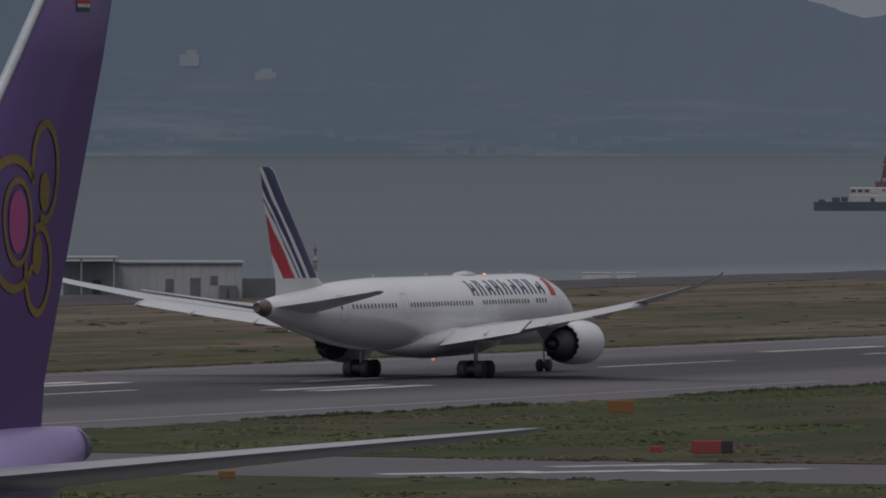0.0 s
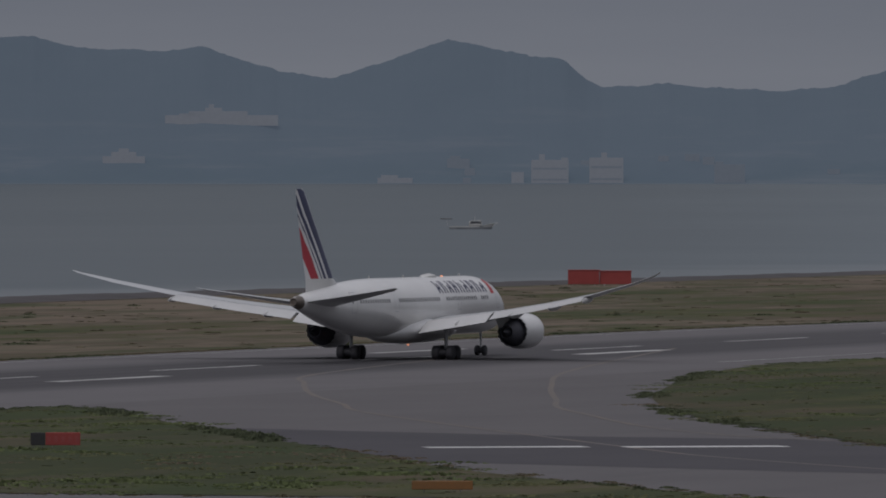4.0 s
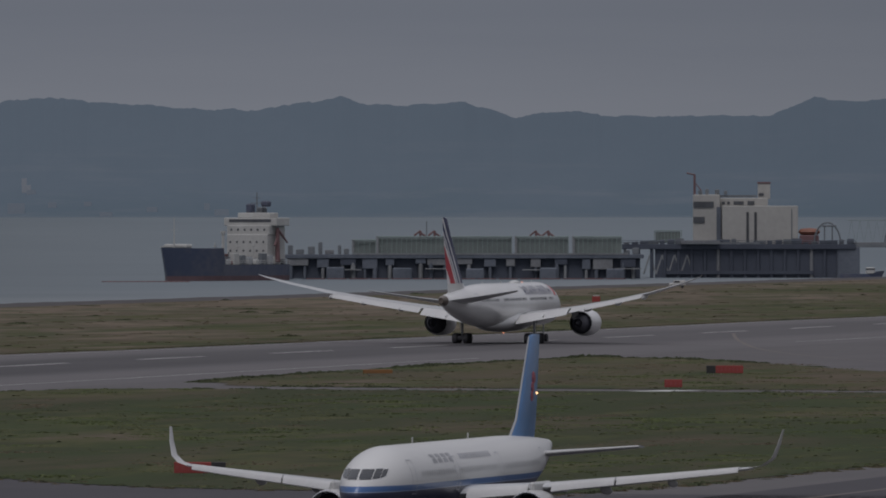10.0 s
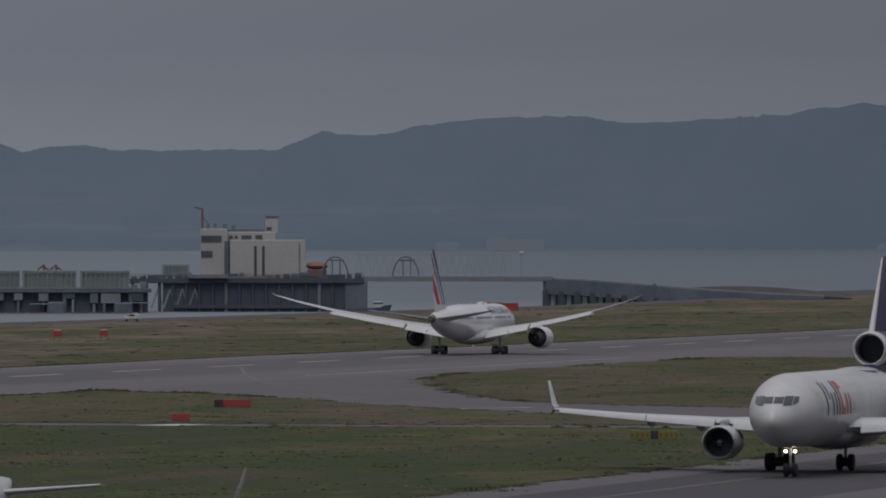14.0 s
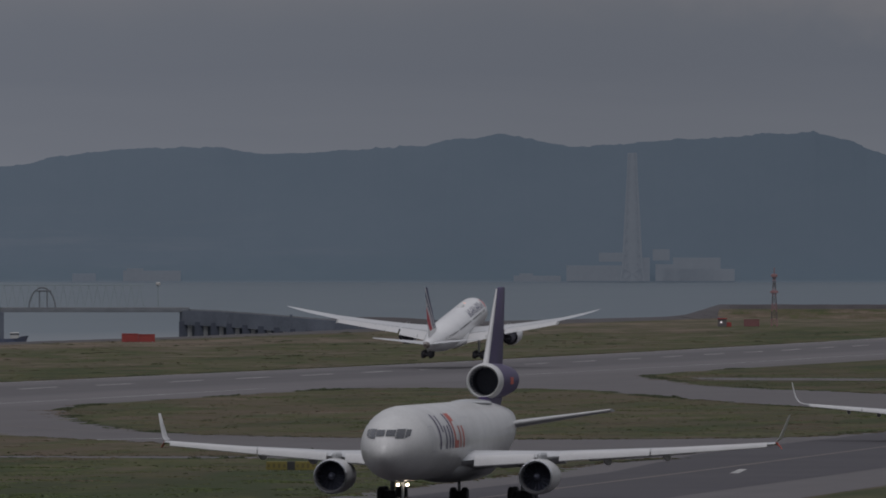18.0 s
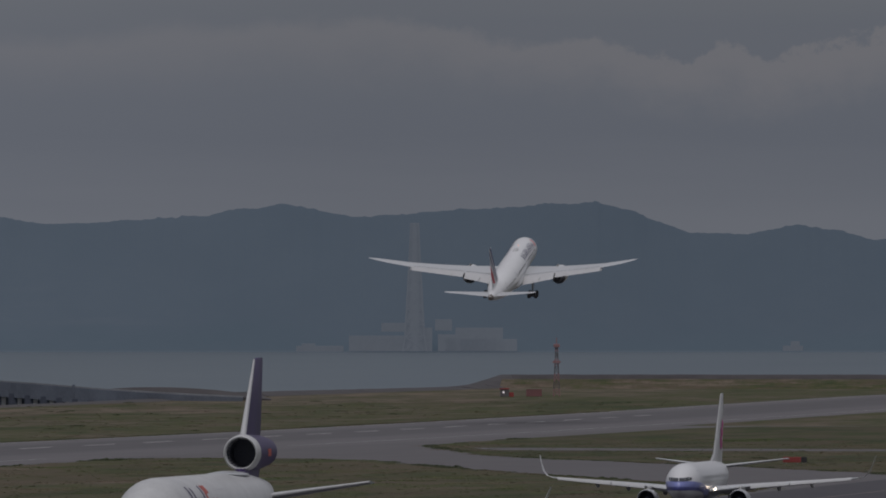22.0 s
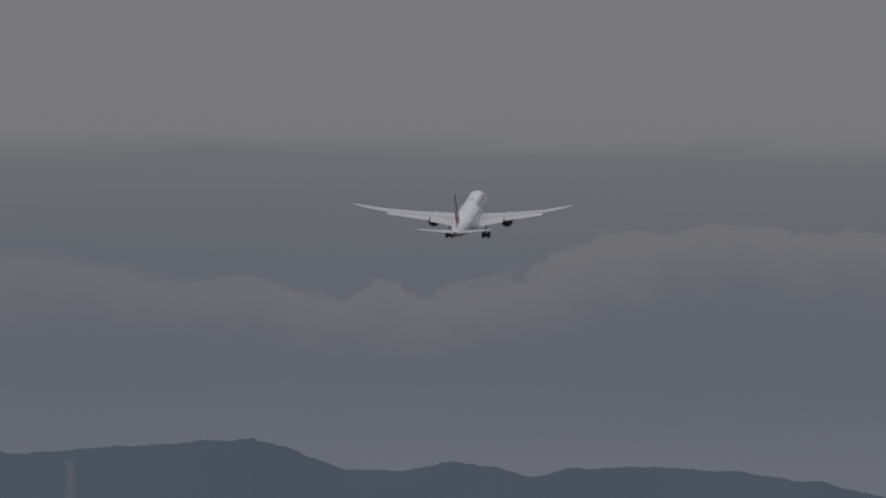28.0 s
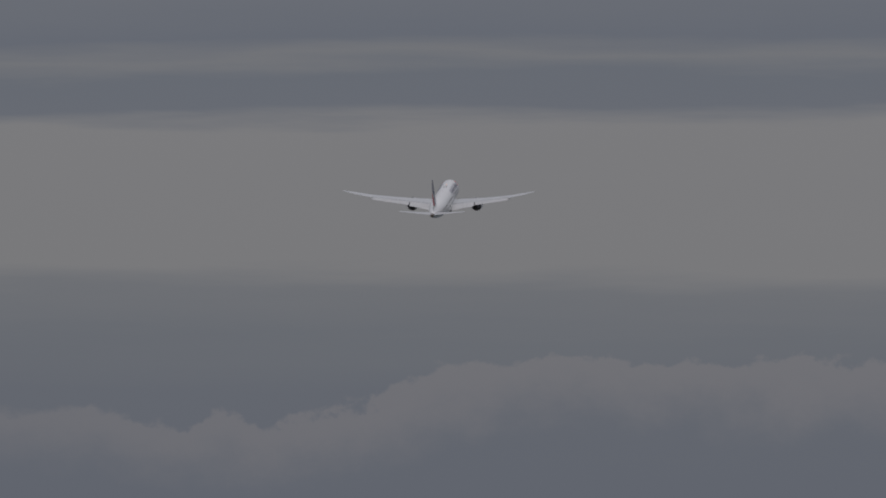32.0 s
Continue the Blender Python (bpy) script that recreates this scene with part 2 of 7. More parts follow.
def box_mesh(name, mat, sx, sy, sz, cx=0.0, cy=0.0, cz=0.0, bevel=0.0):
    return mesh_of(name, *box_data(sx, sy, sz, cx, cy, cz, bevel), mat)


def tubes_mesh(name, mat, rods, n=6):
    return mesh_of(name, *joined([tube_data(*r, n=n) for r in rods]), mat, smooth=True)


def smooth_loop(points, steps=6):
    """A closed Catmull-Rom curve through plan points."""
    out, n = [], len(points)
    for i in range(n):
        p = [Vector(points[(i + k - 1) % n]) for k in range(4)]
        for s in range(steps):
            t = s / steps
            out.append(0.5 * (2 * p[1] + (p[2] - p[0]) * t + (2 * p[0] - 5 * p[1] + 4 * p[2] - p[3]) * t * t + (3 * p[1] - p[0] - 3 * p[2] + p[3]) * t ** 3))
    return out


# ---- ground materials ----


def field_material(name, build, rough=0.95, bump=0.3, gloss=0.2):
    m = bpy.data.materials.new(name)
    m.use_nodes = True
    n = Nodes(m.node_tree)
    pos = n.add("ShaderNodeTexCoord").outputs["Object"]
    col, height = build(n, pos)
    values = {"Base Color": col, "Roughness": rough, "Specular IOR Level": gloss}
    if bump:
        values["Normal"] = n.add("ShaderNodeBump", {"Height": height, "Strength": bump, "Distance": 0.1}).outputs[0]
    n.add("ShaderNodeOutputMaterial", {0: n.add("ShaderNodeBsdfPrincipled", values).outputs[0]})
    return m


def grass_look(a, dead=0.50):
    """Rough turf; the lower a, the more straw shows, and the lower dead, the more dead growth."""
    def build(n, pos):
        wide = n.noise(n.add("ShaderNodeMapping", {"Vector": pos, "Scale": (0.007, 0.026, 1)}).outputs[0], 1.0, 5.0, 0.6)
        mid = n.noise(n.add("ShaderNodeMapping", {"Vector": pos, "Scale": (0.035, 0.11, 1)}).outputs[0], 1.0, 6.0, 0.68)
        fine = n.noise(pos, 2.2, 3.0)
        small = n.noise(n.add("ShaderNodeMapping", {"Vector": pos, "Scale": (0.16, 0.9, 1)}).outputs[0], 1.0, 4.0, 0.7)
        v = n.math("ADD", n.math("ADD", n.math("MULTIPLY", wide, 0.42), n.math("MULTIPLY", mid, 0.42)), n.math("MULTIPLY", small, 0.16))
        green, dark, straw = (0.078, 0.083, 0.036), (0.046, 0.055, 0.028), (0.166, 0.132, 0.102)
        p = n.add("ShaderNodeSeparateXYZ", {0: pos})
        # the turf grows greener towards the far end of the field, and drier and redder towards the shore
        far = n.add("ShaderNodeMapRange", {"Value": p.outputs["X"], 1: 1250.0, 2: 2300.0, 3: 0.0, 4: 0.045}).outputs[0]
        shore = n.add("ShaderNodeMapRange", {"Value": n.math("ADD", p.outputs["Y"], n.math("MULTIPLY", mid, 60.0)), 1: 100.0, 2: 200.0, 3: 0.0, 4: 0.07}).outputs[0]
        v = n.math("ADD", n.math("SUBTRACT", v, far), shore)
        v = n.math("ADD", 0.5, n.math("MULTIPLY", n.math("SUBTRACT", v, 0.5), 1.25))
        col = n.ramp(v, ((a - 0.13, dark), (a - 0.06, green), (a + 0.005, (0.104, 0.087, 0.063)), (a + 0.075, straw)))
        # broad patches of darker, bluer weeds
        clump = n.noise(n.add("ShaderNodeMapping", {"Vector": pos, "Scale": (0.022, 0.085, 1)}).outputs[0], 1.0, 5.0, 0.62)
        col = n.mix(n.add("ShaderNodeMapRange", {"Value": clump, 1: 0.49, 2: 0.62, 3: 0.0, 4: 0.65}).outputs[0], col, (0.044, 0.063, 0.027))
        # and of reddish dead growth
        bare = n.noise(n.add("ShaderNodeMapping", {"Vector": pos, "Scale": (0.016, 0.075, 1), "Location": (31.0, 7.0, 0)}).outputs[0], 1.0, 5.0, 0.6)
        col = n.mix(n.add("ShaderNodeMapRange", {"Value": bare, 1: dead, 2: dead + 0.14, 3: 0.0, 4: 0.6}).outputs[0], col, (0.104, 0.079, 0.060))
        return n.mix(n.math("MULTIPLY", fine, 0.3), col, (0.056, 0.054, 0.034)), fine
    return build


def asphalt_look(rubber):
    def build(n, pos):
        streak = n.noise(n.add("ShaderNodeMapping", {"Vector": pos, "Scale": (0.01, 0.35, 1)}).outputs[0], 1.0, 5.0, 0.6)
        blot = n.noise(n.add("ShaderNodeMapping", {"Vector": pos, "Scale": (0.05, 0.09, 1)}).outputs[0], 1.0, 4.0)
        fine = n.noise(pos, 6.0, 2.0)
        col = n.mix(n.math("MULTIPLY", blot, 1.0), (0.114, 0.108, 0.112), (0.158, 0.149, 0.154)) if rubber else n.mix(n.math("MULTIPLY", blot, 1.0), (0.098, 0.092, 0.095), (0.138, 0.130, 0.133))
        if rubber:
            # tyre rubber laid down along the centre of the runway
            y = n.add("ShaderNodeSeparateXYZ", {0: pos}).outputs["Y"]
            d = n.math("ABSOLUTE", n.math("ADD", y, 2.0))
            band = n.add("ShaderNodeMapRange", {"Value": n.math("ADD", d, n.math("MULTIPLY", streak, 10.0)), 1: 26.0, 2: 17.0, 3: 0.0, 4: 0.9}).outputs[0]
            band = n.math("MULTIPLY", band, n.add("ShaderNodeMapRange", {"Value": n.add("ShaderNodeSeparateXYZ", {0: pos}).outputs["X"], 1: 1230.0, 2: 1700.0, 3: 1.0, 4: 0.45}).outputs[0])
            band = n.math("MULTIPLY", band, n.add("ShaderNodeMapRange", {"Value": streak, 1: 0.25, 2: 0.6, 3: 0.65, 4: 1.0}).outputs[0])
            col = n.mix(band, col, (0.040, 0.038, 0.043))
        col = n.mix(n.add("ShaderNodeMapRange", {"Value": streak, 1: 0.5, 2: 0.75, 3: 0.0, 4: 0.35}).outputs[0], col, (0.09, 0.088, 0.09))
        return n.mix(n.math("MULTIPLY", fine, 0.25), col, (0.10, 0.10, 0.10)), fine
    return build


GRASS = field_material("mown_grass", grass_look(0.635), gloss=0.08)
MIXGRASS = field_material("rough_olive_grass", grass_look(0.565, 0.43), gloss=0.08)
DRYGRASS = field_material("dry_grass", grass_look(0.50), gloss=0.08)
RUNWAY = field_material("runway_asphalt", asphalt_look(True), 0.85, 0.15)
TAXIWAY = field_material("taxiway_asphalt", asphalt_look(False), 0.85, 0.15)
DARKTAXI = surface("newer_dark_asphalt", (0.056, 0.052, 0.059), 0.95, grain=(0.042, 0.039, 0.046), scale=0.15)
SHOREROAD = surface("dark_gravel", (0.072, 0.062, 0.064), 0.95, grain=(0.045, 0.039, 0.041), scale=0.2)
ROCK = surface("seawall_rock", (0.074, 0.067, 0.068), 0.9, grain=(0.036, 0.032, 0.034), scale=0.35, spread=0.2, bump=0.3)
MARK = surface("worn_white_marking", (0.55, 0.55, 0.54), 0.7, grain=(0.26, 0.26, 0.25), scale=0.12)
YELLOWMARK = surface("faded_yellow_marking", (0.150, 0.125, 0.105), 0.85, grain=(0.112, 0.104, 0.100), scale=0.25)
TUFT = surface("grass_tuft", (0.100, 0.105, 0.045), 0.95, grain=(0.070, 0.078, 0.034), scale=0.05, spread=0.2, random=0.15)
WEED = surface("dark_green_weeds", (0.088, 0.100, 0.052), 0.95, grain=(0.060, 0.075, 0.040), scale=0.08, spread=0.2, random=0.15)
LUSH = surface("fresh_green_grass", (0.130, 0.155, 0.062), 0.95, grain=(0.098, 0.125, 0.050), scale=0.05, spread=0.2, random=0.12)
OLIVE = surface("olive_grass", (0.158, 0.160, 0.076), 0.95, grain=(0.122, 0.126, 0.060), scale=0.05, spread=0.2, random=0.12)
WITHERED = surface("withered_grass", (0.190, 0.148, 0.106), 0.95, grain=(0.145, 0.116, 0.080), scale=0.05, spread=0.2, random=0.12)
DRYTUFT = surface("straw_tuft", (0.15, 0.12, 0.075), 0.95, grain=(0.09, 0.085, 0.045), scale=0.04, spread=0.2, random=0.5)


def sheet(name, outline, z, mat, label, category, kind="structure"):
    """A flat sheet of the field from a closed outline in u, v."""
    me = mesh_of(name, [(u, -v, z) for u, v in outline], [tuple(range(len(outline)))], mat)
    bm = bmesh.new()
    bm.from_mesh(me)
    bmesh.ops.triangulate(bm, faces=bm.faces)
    # cut along the lines where the ground's fall changes, then let it settle
    us, vs = [p[0] for p in outline], [p[1] for p in outline]
    for axis, cuts, lo, hi in (((1, 0, 0), (600, 900, 1200, 1350, 1450, 1620, 1700, 1783, 1902, 2000, 2120, 2250, 2450, 2700, 3000, 3500), min(us), max(us)),
                               ((0, -1, 0), (-190, -150, -110, 15, 57, 100, 143, 187), min(vs), max(vs))):
        for c in cuts:
            if lo < c < hi:
                bmesh.ops.bisect_plane(bm, geom=bm.verts[:] + bm.edges[:] + bm.faces[:], plane_co=Vector(axis) * c, plane_no=axis)
    bmesh.ops.triangulate(bm, faces=bm.faces)
    for w in bm.verts:
        w.co.z -= settled(w.co.x, -w.co.y)
    for f in bm.faces:
        if f.normal.z < 0:
            f.normal_flip()
    bm.to_mesh(me)
    bm.free()
    return thing(name, label, category, FIELD, me=me, kind=kind)


# ---- the field ----
SHORE = -204.0
ground = sheet("ground", [(-1500, SHORE), (1700, SHORE), (3000, SHORE + 14), (3400, SHORE + 8), (3515, SHORE), (4080, SHORE), (4080, 60), (4010, 700), (-1500, 900)], 0.0, DRYGRASS, "flat airfield of dry and green grass", "ground")
runway = sheet("runway", [(-1200, -34), (1400, -34), (1550, -29), (2000, -28), (2300, -26.5), (2700, -27.5), (4000, -27.5), (4000, 42), (-1200, 42)], 0.03, RUNWAY, "grey asphalt runway darkened by tyre rubber", "runway")
taxiway = sheet("taxiway", [(-1200, 41), (2600, 41), (2600, 228), (-1200, 228)], 0.026, TAXIWAY, "grey asphalt taxiways and runway exits", "taxiway")

ISLANDS = (
    ([(-1200, 43.5), (735, 43.5), (746, 52), (745, 170), (735, 186), (-1200, 186)], 0),
    ([(786, 51), (800, 43.5), (985, 42.5), (1003, 45), (983, 56), (928, 84), (884, 108), (843, 129), (807, 152), (790, 163), (783, 155)], 1),
    ([(1250, 46), (1225, 42), (1194, 43), (1143, 53), (1092, 66), (1047, 79), (993, 99), (937, 125), (909, 140), (892, 155), (888, 170), (905, 187), (1245, 187), (1261, 180), (1262, 60)], 1),
    ([(1278, 66), (1295, 52), (1325, 45), (1480, 43), (1494, 46), (1464, 68), (1406, 94), (1360, 118), (1320, 140), (1285, 158), (1276, 150)], 1),
    ([(1597, 64), (1640, 55), (1690, 49), (1740, 47), (1850, 46.5), (1905, 49), (1915, 60), (1895, 82), (1830, 102), (1725, 133), (1640, 161), (1570, 184), (1430, 187), (1396, 176), (1385, 153), (1400, 128), (1427, 109), (1483, 91), (1530, 79)], 1),
    ([(2040, 78), (2125, 60), (2200, 54), (2440, 52), (2560, 56), (2590, 80), (2590, 186), (1800, 186), (1760, 176), (1820, 152), (1900, 118), (1970, 92)], 1),
)
grass_plots = []
for outline, rounded in ISLANDS:
    loop = [(p.x, p.y) for p in smooth_loop(outline, 4)] if rounded else outline
    grass_plots.append(loop)
    sheet("grass_plot", loop, 0.07, MIXGRASS if loop[0][0] > 1265 else GRASS, "rough green grass plot between runway exits", "grass")
verge = sheet("grass_verge", [(-1200, 229), (4000, 229), (4000, 600), (-1200, 600)], 0.05, GRASS, "green grass verge beside the taxiway", "grass")
sheet("dark_pavement", [(948, 70), (930, 110), (926, 130), (915, 150), (890, 160), (884, 190), (884, 227), (826, 227), (830, 190), (846, 150), (860, 122), (868, 112), (906, 92)], 0.034, DARKTAXI, "darker strip of newer asphalt across the exit", "pavement")
sheet("dark_pavement", [(600, 195), (1200, 195), (1300, 189), (2600, 189), (2600, 217), (600, 217)], 0.034, DARKTAXI, "darker resurfaced centre of the parallel taxiway", "pavement")
shore_road = sheet("shore_road", [(-1500, SHORE + 4), (1700, SHORE + 4), (1700, SHORE + 9), (1150, SHORE + 24), (-1500, SHORE + 26)], 0.05, SHOREROAD, "dark gravel road behind the seawall", "road")
lane = sheet("crossing_lane", [(2104, 70), (2056, 80), (2052, 186), (2080, 186)], 0.09, TAXIWAY, "narrow asphalt lane across the grass", "lane")


def stripe(name, u0, u1, v0, v1, mat, label, w=0.9):
    """A painted line from (u0, v0) to (u1, v1)."""
    d = Vector((u1 - u0, v1 - v0)).normalized()
    s = Vector((-d.y, d.x)) * w / 2
    pts = [(u0 + s.x, v0 + s.y), (u1 + s.x, v1 + s.y), (u1 - s.x, v1 - s.y), (u0 - s.x, v0 - s.y)]
    return sheet(name, pts, 0.045, mat, label, "marking")


for u0, u1, v0, v1 in ((-1200, 1400, -30, -30), (1400, 1550, -30, -25), (1550, 4000, -25, -24), (-1200, 990, 33.5, 33.5), (1215, 1480, 33.5, 33.5), (1660, 1900, 33.5, 33.5), (2130, 4000, 33.5, 33.5)):
    stripe("edge_line", u0, u1, v0, v1, MARK, "thin worn white runway edge line", 0.35)
for i in range(43):
    u = 298 + i * 61
    stripe("centre_dash", u, u + 30, -2.0, -2.0, MARK, "white centreline dash on the runway", 0.9)

# sea: flat near the land, lifting towards the far shore in place of the true distance
SEA_NEAR, SEA_FAR = 4250.0, 4900.0


def sea_level(r):
    k = min(max((r - SEA_NEAR) / (SEA_FAR - SEA_NEAR), 0.0), 1.0)
    return -4.0 + 14.4 * k * k * (3 - 2 * k)


def sea_look(n, pos):
    wide = n.noise(pos, 0.004, 4.0, 0.6)
    chop = n.noise(pos, 0.35, 4.0, 0.65)
    rows = n.noise(n.add("ShaderNodeMapping", {"Vector": pos, "Scale": (0.02, 0.05, 1)}).outputs[0], 1.0, 3.0)
    col = n.mix(wide, (0.075, 0.095, 0.110), (0.105, 0.125, 0.135))
    col = n.mix(n.math("MULTIPLY", rows, 0.4), col, (0.13, 0.145, 0.155))
    # paler before the jetty, darker towards the strait: the sky's reflection put into the colour
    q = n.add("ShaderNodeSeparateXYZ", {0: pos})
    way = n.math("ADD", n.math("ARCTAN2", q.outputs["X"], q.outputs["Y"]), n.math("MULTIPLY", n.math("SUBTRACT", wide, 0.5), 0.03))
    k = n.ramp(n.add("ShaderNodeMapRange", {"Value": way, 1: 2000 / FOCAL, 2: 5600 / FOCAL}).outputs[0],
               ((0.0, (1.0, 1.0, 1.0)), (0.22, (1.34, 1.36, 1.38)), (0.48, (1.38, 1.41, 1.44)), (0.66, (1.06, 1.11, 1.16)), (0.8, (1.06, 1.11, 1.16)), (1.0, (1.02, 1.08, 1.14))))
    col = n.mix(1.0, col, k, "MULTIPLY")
    # calm water in the lee of the shore, its paler sheen put into the colour
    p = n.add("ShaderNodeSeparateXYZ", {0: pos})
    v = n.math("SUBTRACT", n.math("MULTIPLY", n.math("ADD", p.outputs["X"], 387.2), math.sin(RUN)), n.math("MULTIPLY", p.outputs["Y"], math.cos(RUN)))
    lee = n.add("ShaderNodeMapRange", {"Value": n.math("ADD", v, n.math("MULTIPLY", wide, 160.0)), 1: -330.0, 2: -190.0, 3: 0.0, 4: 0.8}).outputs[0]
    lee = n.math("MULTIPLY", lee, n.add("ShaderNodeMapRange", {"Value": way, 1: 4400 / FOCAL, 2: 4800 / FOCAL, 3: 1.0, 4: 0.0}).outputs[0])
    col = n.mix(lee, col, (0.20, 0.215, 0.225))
    return col, chop


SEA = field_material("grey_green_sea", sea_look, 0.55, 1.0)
radii = [0, 600, 1200, 1800, 2400, 3000, 3600, 4000, 4250] + [4250 + 40 * i for i in range(1, 17)] + [4990]
verts, faces = [(0, 0, -4.0)], []
SEG = 96
for r in radii[1:]:
    for j in range(SEG):
        a = 2 * math.pi * j / SEG
        verts.append((r * math.sin(a), r * math.cos(a), sea_level(r)))
for i in range(len(radii) - 1):
    for j in range(SEG):
        k = (j + 1) % SEG
        if i == 0:
            faces.append((0, 1 + j, 1 + k))
        else:
            a, b = 1 + (i - 1) * SEG, 1 + i * SEG
            faces.append((a + j, b + j, b + k, a + k))
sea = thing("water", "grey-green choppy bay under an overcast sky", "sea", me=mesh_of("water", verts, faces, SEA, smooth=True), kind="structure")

# seawall: a long bank of dark rubble round the land
wall_rnd = random.Random(4)


def bank(name, a, b, width, height, step, label, end=None, mat=None):
    """A rubble bank between two plan points, with an uneven crest."""
    a, b = Vector(a), Vector(b)
    d = (b - a).normalized()
    s = Vector((-d.y, d.x))
    rings = []
    n = int((b - a).length / step)
    for i in range(n + 1):
        p = a + d * (b - a).length * i / n
        tall = height + ((end if end is not None else height) - height) * i / n
        ring = []
        for off, h in ((-0.5, -6.0), (-0.42, 0.2), (-0.15, 1.0), (0.15, 1.0), (0.45, 0.0), (0.5, -0.4)):
            q = p + s * (off * width + wall_rnd.uniform(-0.08, 0.08))
            ring.append((q.x, -q.y, h * tall + (wall_rnd.uniform(-0.1, 0.12) * 0.7 if h > -5 else -4)))
        rings.append(ring)
    return thing(name, label, "seawall", FIELD, me=rings_mesh(name, rings, mat or ROCK, closed=False, cap=(True, True)), kind="structure")


bank("seawall", (-1500, SHORE), (1702, SHORE), 14, 0.55, 5, "dark rubble seawall along the shore")
bank("seawall", (1698, SHORE), (3002, SHORE + 14), 14, 0.5, 5, "dark rubble seawall along the shore", 0.15)
bank("seawall", (2998, SHORE + 14), (3402, SHORE + 8), 14, 0.15, 7, "dark rubble seawall along the shore", 0.6)
bank("seawall", (3398, SHORE + 8), (3520, SHORE - 2), 16, 0.6, 7, "dark rubble seawall along the shore", 1.2)
bank("seawall", (3515, SHORE - 2), (3952, SHORE - 3), 18, 1.2, 9, "dark rubble seawall along the shore", 0.7)
bank("seawall", (3954, SHORE - 3), (4000, SHORE - 3), 18, 0.7, 6, "dark rubble seawall rising along the shore", 1.2)
bank("seawall", (4002, SHORE - 3), (4080, SHORE - 3), 18, 1.2, 6, "dark rubble seawall along the shore", 4.4)
bank("seawall", (4070, SHORE), (4075, 60), 20, 4.4, 6, "dark rubble seawall at the end of the land")
bank("seawall", (4075, 60), (4005, 700), 20, 4.2, 6, "dark rubble seawall at the end of the land")
bank("grass_bank", (4030, SHORE + 2), (4045, 60), 34, 3.0, 7, "low bank of dry grass before the seawall", mat=DRYGRASS)
bank("grass_bank", (4045, 60), (3975, 700), 34, 2.8, 7, "low bank of dry grass before the seawall", mat=DRYGRASS)
bank("grass_bank", (3990, SHORE + 30), (3965, 500), 16, 1.3, 7, "low bank of dry grass before the seawall", mat=DRYGRASS)

# ---- far hills across the bay ----
HILL_AT = [-1600, -900, -200, 200, 500, 640, 745, 850, 950, 1020, 1180, 1250, 1310, 1390, 1475, 1560, 1680, 1760, 1885, 1955, 2055, 2240, 2352, 2472,
           2552, 2711, 2901, 3066, 3111, 3281, 3371, 3481, 3541, 3823, 3903, 3979]
HILL_UP = [300, 330, 320, 310, 285, 240, 207, 221, 225, 205, 198, 208, 185, 162, 149, 177, 219, 204, 181, 133, 141, 128, 133, 168,
           175, 161, 151, 177, 161, 166, 142, 152, 142, 143, 177, 165]
HILL_AT2 = [4063, 4179, 4339, 4439, 4559, 4727, 4863, 4984, 5122, 5302, 5413, 5480, 5580, 5683, 5770, 5851, 5906, 5986, 6126, 6274, 6429, 6537, 6720, 7000, 7600]
HILL_UP2 = [183, 198, 204, 190, 194, 207, 227, 202, 212, 223, 230, 212, 175, 173, 189, 178, 162, 176, 180, 170, 150, 126, 112, 120, 100]
HILL_AT, HILL_UP = HILL_AT + HILL_AT2, HILL_UP + HILL_UP2


def hill_look(n, pos):
    wide = n.noise(pos, 0.012, 5.0, 0.6)
    fine = n.noise(pos, 0.12, 4.0, 0.65)
    col = n.mix(wide, (0.040, 0.052, 0.060), (0.060, 0.072, 0.080))
    return n.mix(n.math("MULTIPLY", fine, 0.3), col, (0.03, 0.042, 0.05)), fine


